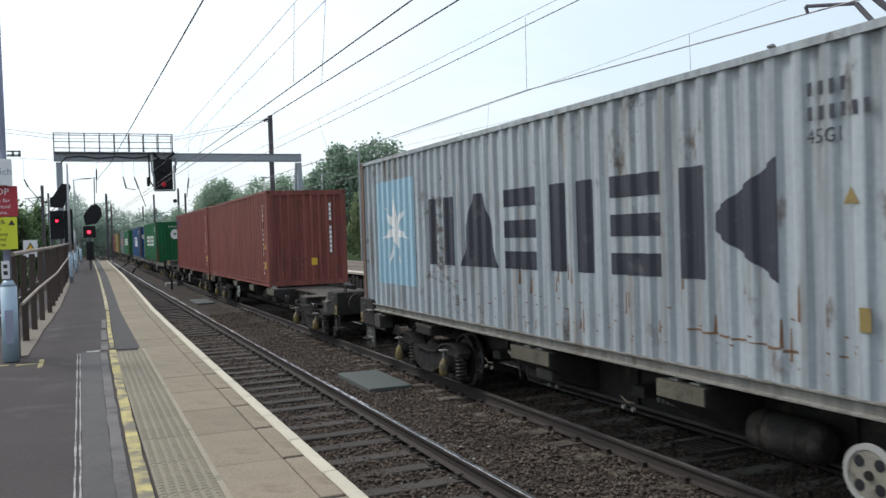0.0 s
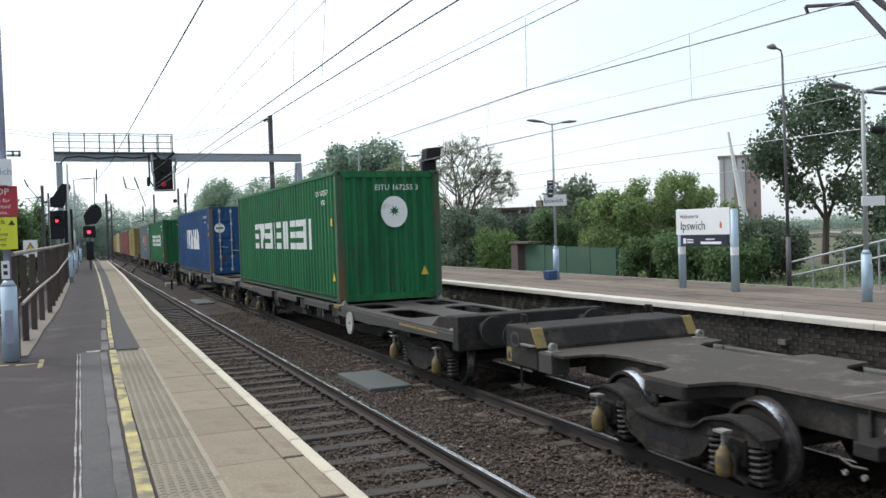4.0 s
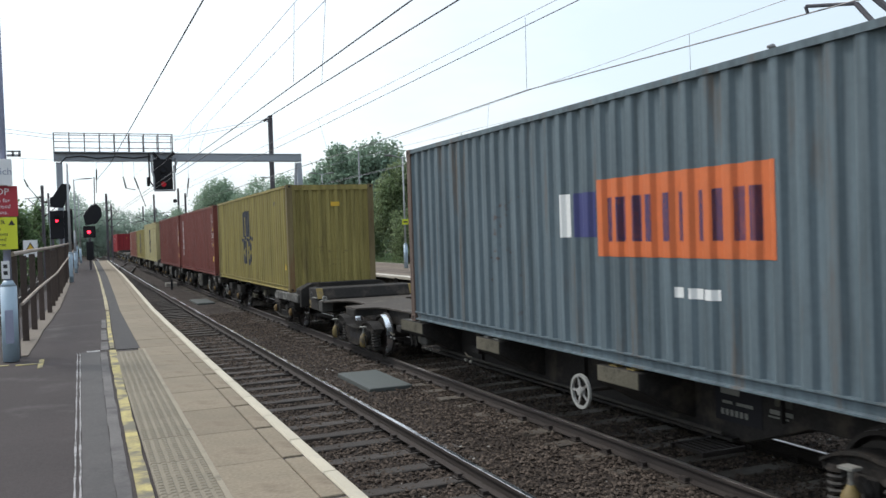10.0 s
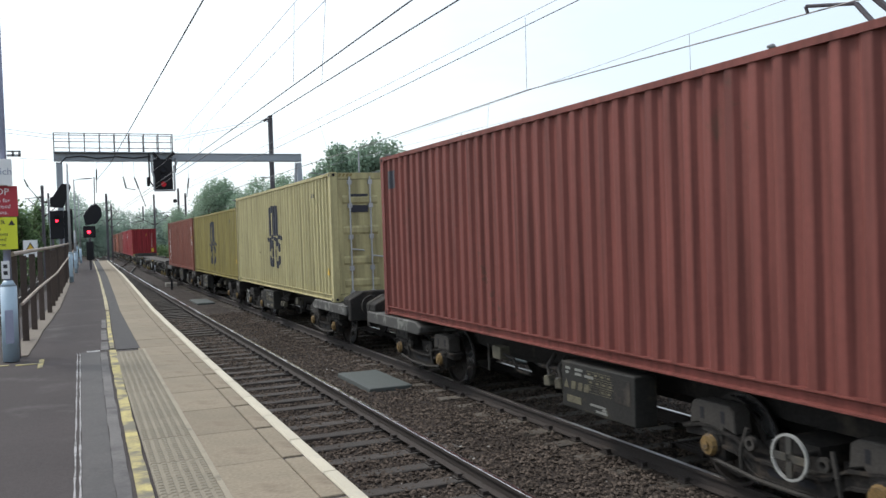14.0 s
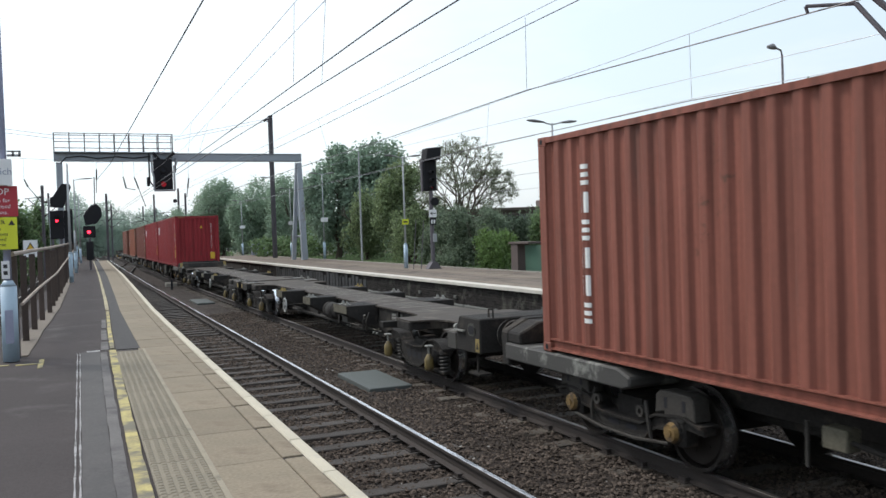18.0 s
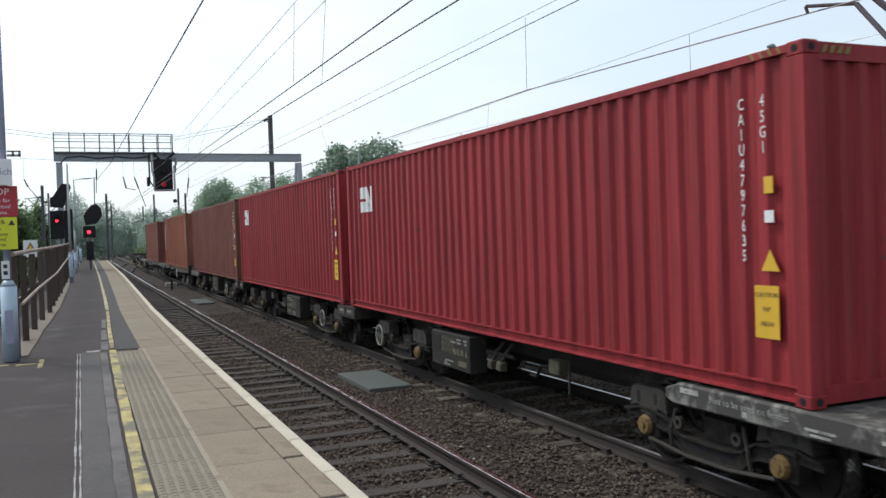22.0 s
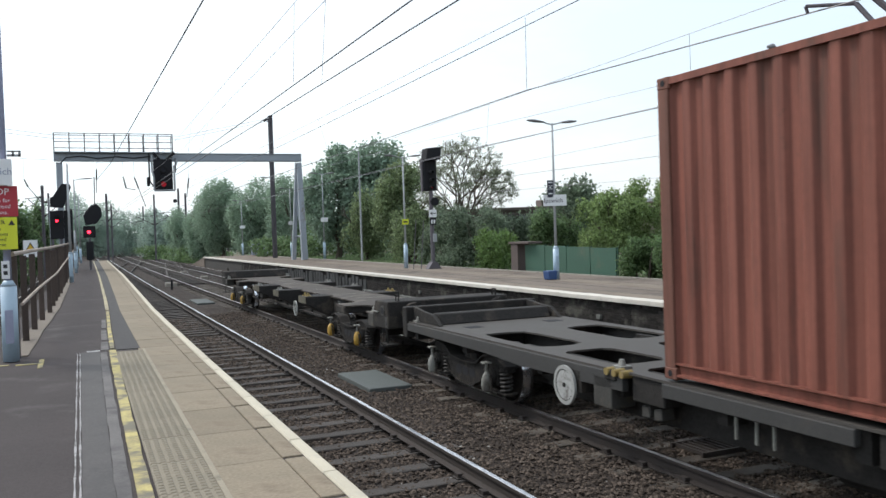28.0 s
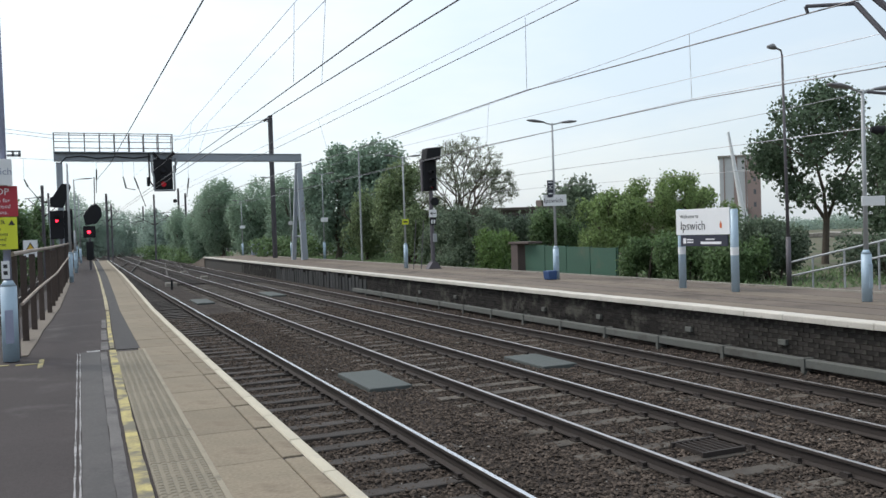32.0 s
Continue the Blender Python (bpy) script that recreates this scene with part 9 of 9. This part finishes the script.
# paleness of these three trees is haze painted into the leaves
tree("tree", 16.6, 87, 0.6, 8.0, 3.0, leaf_haze, 22, "tall green tree behind the island platform, paled for haze", 16000, 0.21, 0.05, 20, 2, shell=0.8)
tree("tree", 19.6, 83, 0.6, 8.1, 3.0, leaf_haze, 77, "tall green tree behind the island platform, paled for haze", 16000, 0.21, 0.05, 20, 2, shell=0.8)
tree("tree", 12.9, 96, 0.2, 6.8, 2.4, leaf_haze, 78, "green tree sloping down to the line, paled for haze", 12000, 0.21, 0.04, 16, 2)
for x, y, top, wd, sd in ((-3.4, 62, 4.9, 1.5, 42), (-5.2, 60, 5.4, 1.7, 43), (-2.7, 78, 5.6, 1.4, 44), (-6.5, 50, 5.0, 1.8, 45)):
    tree("tree", x, y, -0.4, top, wd, leaf_mid, sd, "green lineside tree beyond the fence", 4200, 0.24, 0.08, 14, 2)


def far_wood(name, rows, material, seed, label, n, leaf):
    rnd = random.Random(seed)
    cs, rs = [], []
    for x0, x1, y, top, z0 in rows:
        x = x0
        while x < x1:
            h = top * rnd.uniform(0.75, 1.08)
            for _ in range(5):
                cs.append((x + rnd.uniform(-1.6, 1.6), y + rnd.uniform(-3, 3), z0 + (h - z0) * rnd.uniform(0.15, 0.78)))
                rs.append((rnd.uniform(1.2, 2.2), 1.6, (h - z0) * rnd.uniform(0.16, 0.27)))
            x += 2.2
    v, f = leaves(cs, rs, n, leaf, seed, shell=0.75)
    return tagged(big(name, v, f, material), label, "woodland", kind="stuff")


# distance haze of both woods lies in leaf_far's colour
far_wood("distant_woodland", [(-14, 22, 175, 10.2, -0.5), (-10, 10, 200, 13, -0.5), (12, 34, 150, 8.0, -0.3), (-30, -4, 130, 8.0, -0.5)], leaf_far, 50, "distant woodland with haze in its leaf colour, closing the view along the line", 90000, 0.40)
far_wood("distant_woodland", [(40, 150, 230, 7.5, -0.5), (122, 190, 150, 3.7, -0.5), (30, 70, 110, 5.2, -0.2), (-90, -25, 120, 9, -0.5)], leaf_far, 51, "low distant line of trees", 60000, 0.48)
far_wood("verge_scrub", [(12.2, 16, 99, 1.7, 0.2), (10.5, 14, 130, 2.2, -0.3), (15.9, 25, 71, 3.4, 0.7)], leaf_mid, 52, "rough grass and scrub on the verge", 12000, 0.26)
rg = np.random.RandomState(8)


def grass(name, x0, x1, y0, y1, z, n, hgt, seed, label):
    r = np.random.RandomState(seed)
    xs, ys = x0 + (x1 - x0) * r.rand(n), y0 + (y1 - y0) * r.rand(n)
    a = r.rand(n) * 6.28
    hh = hgt * (0.4 + r.rand(n))
    v = np.empty((n, 3, 3))
    v[:, 0] = np.stack([xs - 0.03 * np.cos(a), ys - 0.03 * np.sin(a), 0 * xs + z], -1)
    v[:, 1] = np.stack([xs + 0.03 * np.cos(a), ys + 0.03 * np.sin(a), 0 * xs + z], -1)
    v[:, 2] = np.stack([xs + 0.12 * r.normal(size=n), ys + 0.12 * r.normal(size=n), z + hh], -1)
    return tagged(big(name, v.reshape(-1, 3).tolist(), (3 * np.arange(n)[:, None] + np.arange(3)).tolist(), leaf_mid), label, "grass", kind="stuff")


grass("verge_grass", 15.3, 24, 12, 70, 0.76, 22000, 0.14, 3, "rough grass behind the platform")
grass("verge_grass", 11.0, 16, 94, 130, 0.0, 9000, 0.5, 4, "rough grass at the end of the platform")

# green screen fence
gfence = thing("green_fence", pose(15.75, 22.8, 0.75), "green mesh screen fence on steel posts", "fence")
for k in range(4):
    y = k * 1.5
    part("panel", Mesh().box(-0.02, 0.02, y + 0.02, y + 1.48, 0.05, 1.04 + 0.026 * k), green_fence_mat, gfence)
    part("post", Mesh().tube((0.04, y, 0), (0.04, y, 1.07 + 0.026 * k), 0.025, n=8), green_fence_mat, gfence)
solid("brick_pier", Mesh().box(15.5, 16.0, 28.95, 29.5, 0.7, 1.92).box(15.45, 16.05, 28.0, 29.6, 1.92, 2.0), pier_mat, "low brown brick pier at the end of the green fence", "wall", bevel=0.01)
cab = thing("relay_cabinet", pose(15.5, 78, PLAT), "grey-blue lineside equipment cabinets", "cabinet")
for k in range(4):
    part("cabinet_door", Mesh().box(-0.85 + k * 0.44, -0.43 + k * 0.44, -0.2, 0.2, 0.05, 1.05), lilac_post_mat, cab, bevel=0.02)

# ---- buildings in the distance ----
clad_mat = mat("pale_cladding", (0.47, 0.475, 0.48), 0.7, var=0.08, scale=0.3, fine=6, bump=0.02)
# brick lightened so that its colour carries the haze of distance
red_brick_mat = mat("hazed_brick", (0.30, 0.225, 0.205), 0.85, var=0.12, scale=0.3, fine=8, bump=0.05)
dark_clad_mat = mat("brown_cladding", (0.075, 0.062, 0.055), 0.8, var=0.15, scale=0.4, fine=8, bump=0.05)
glass_mat = mat("dark_window", (0.10, 0.105, 0.115), 0.15, var=0.1, bump=0.0)
tw = thing("tower_block", pose(136, 150, 0, 0, 0, -42), "pale clad and brick tower block beyond the trees", "building")
part("wall", Mesh().box(-3.6, 3.2, 0, 8, 0, 17.0), clad_mat, tw)
part("brick_wing", Mesh().box(2.2, 5.0, -0.6, 8, 0, 16.4), red_brick_mat, tw)
part("roof", Mesh().box(-3.9, 3.5, -0.4, 8.4, 17.0, 17.4), concrete_mat, tw)
for x, w in ((-2.6, 0.12), (-0.2, 0.42), (1.9, 0.12)):
    part("cladding_strip", Mesh().box(x - w, x + w, -0.12, 0, 1, 17.0), red_brick_mat, tw)
part("podium", Mesh().box(-10, 2, -2, 8, 0, 5.2), clad_mat, tw)
part("podium_roof", Mesh().box(-10.5, 2.4, -2.5, 8.5, 5.2, 5.6), concrete_mat, tw)
for row in range(2):
    for k in range(4):
        part("window", Mesh().box(-9.4 + k * 3.1, -7.6 + k * 3.1, -2.12, -2.0, 1.2 + row * 2.0, 2.5 + row * 2.0), glass_mat, tw)
for row in range(5):
    part("window", Mesh().box(3.5, 4.0, -0.68, -0.6, 3.0 + row * 2.8, 4.0 + row * 2.8), glass_mat, tw)
bl = thing("brick_building", pose(38, 76, 0, 0, 0, -27), "long low dark brown building behind the trees", "building")
part("wall", Mesh().box(-9.5, 6.0, 0, 9, 0, 4.4), dark_clad_mat, bl)
part("roof", Mesh().box(-9.9, 6.4, -0.4, 9.4, 4.4, 4.65), dark_clad_mat, bl)
for k in range(6):
    part("window", Mesh().box(-3.8 + k * 1.6, -2.9 + k * 1.6, -0.06, 0, 2.6, 3.9), glass_mat, bl)
bl = thing("warehouse", pose(54, 92, 0, 0, 0, -30), "low pale roofed warehouse in the distance", "building")
part("wall", Mesh().box(-1.6, 5.6, 0, 10, 0, 5.4), red_brick_mat, bl)
part("roof", Mesh().prism([(-0.4, 5.4), (5.9, 5.4), (5.9, 5.7), (2.6, 6.0), (-0.4, 5.8)], -0.5, 10.5, "y"), clad_mat, bl)
part("chimney_block", Mesh().box(-1.7, -0.5, 0, 3, 5.4, 6.0), red_brick_mat, bl)
bl = thing("brick_building", pose(66, 92, 0, 0, 0, -35), "low brick building beyond the willow", "building")
part("wall", Mesh().box(-3, 9, 0, 10, 0, 5.5), red_brick_mat, bl)
part("roof", Mesh().box(-3.4, 9.4, -0.4, 10.4, 5.5, 5.9), clad_mat, bl)
sp = thing("white_spar", pose(55.2, 60, 0.5), "slender leaning white spar of a footbridge", "bridge spar")
part("spar", Mesh().tube((0.1, 0, 0), (-0.5, 0, 4.5), 0.2, 0.23, 10).tube((-0.5, 0, 4.5), (-1.62, 0, 10.0), 0.23, 0.11, 10), white_mat, sp)
part("stay", Mesh().tube((-0.4, 0, 4.4), (0.9, 0, 1.2), 0.08, 0.06, 8), white_mat, sp)
for x, y, w, h in ((65, 60, 10, 1.15), (96, 62, 16, 1.6)):
    bl = thing("white_building", pose(x, y, -0.3, 0, 0, -52), "low white building far beyond the ramp", "building")
    part("wall", Mesh().box(-w / 2, w / 2, 0, 8, 0, h), clad_mat, bl)
    part("roof", Mesh().prism([(-w / 2 - 0.3, h), (w / 2 + 0.3, h), (0, h + 0.4)], -0.3, 8.3, "y"), concrete_mat, bl)
    for k in range(4):
        part("window", Mesh().box(-w / 2 + 1.5 + k * 3, -w / 2 + 3 + k * 3, -0.05, 0, 0.4, h - 0.15), glass_mat, bl)


def motions():
    for ob, s, z in MOVERS:
        walk(ob, [(t, train_pose(s, t, z)) for t in [k * 2.0 for k in range(17)]])
    # wheels turn while they pass close by
    for ob, s, y, sign in WHEELS:
        a = max(0, int(30 * (s - 26) / 11.6))
        b = min(960, int(30 * (s - 1) / 11.45))
        rows = []
        for k in sorted({0, 960} | set(range(a, b + 1))):
            ang = sign * (run(min(max(k, a), b) / 30) - run(a / 30)) / 0.42
            rows.append((k / 30, Matrix.Translation((0, y, 0.42)) @ Matrix.Rotation(ang, 4, "X")))
        walk(ob, rows)


motions()
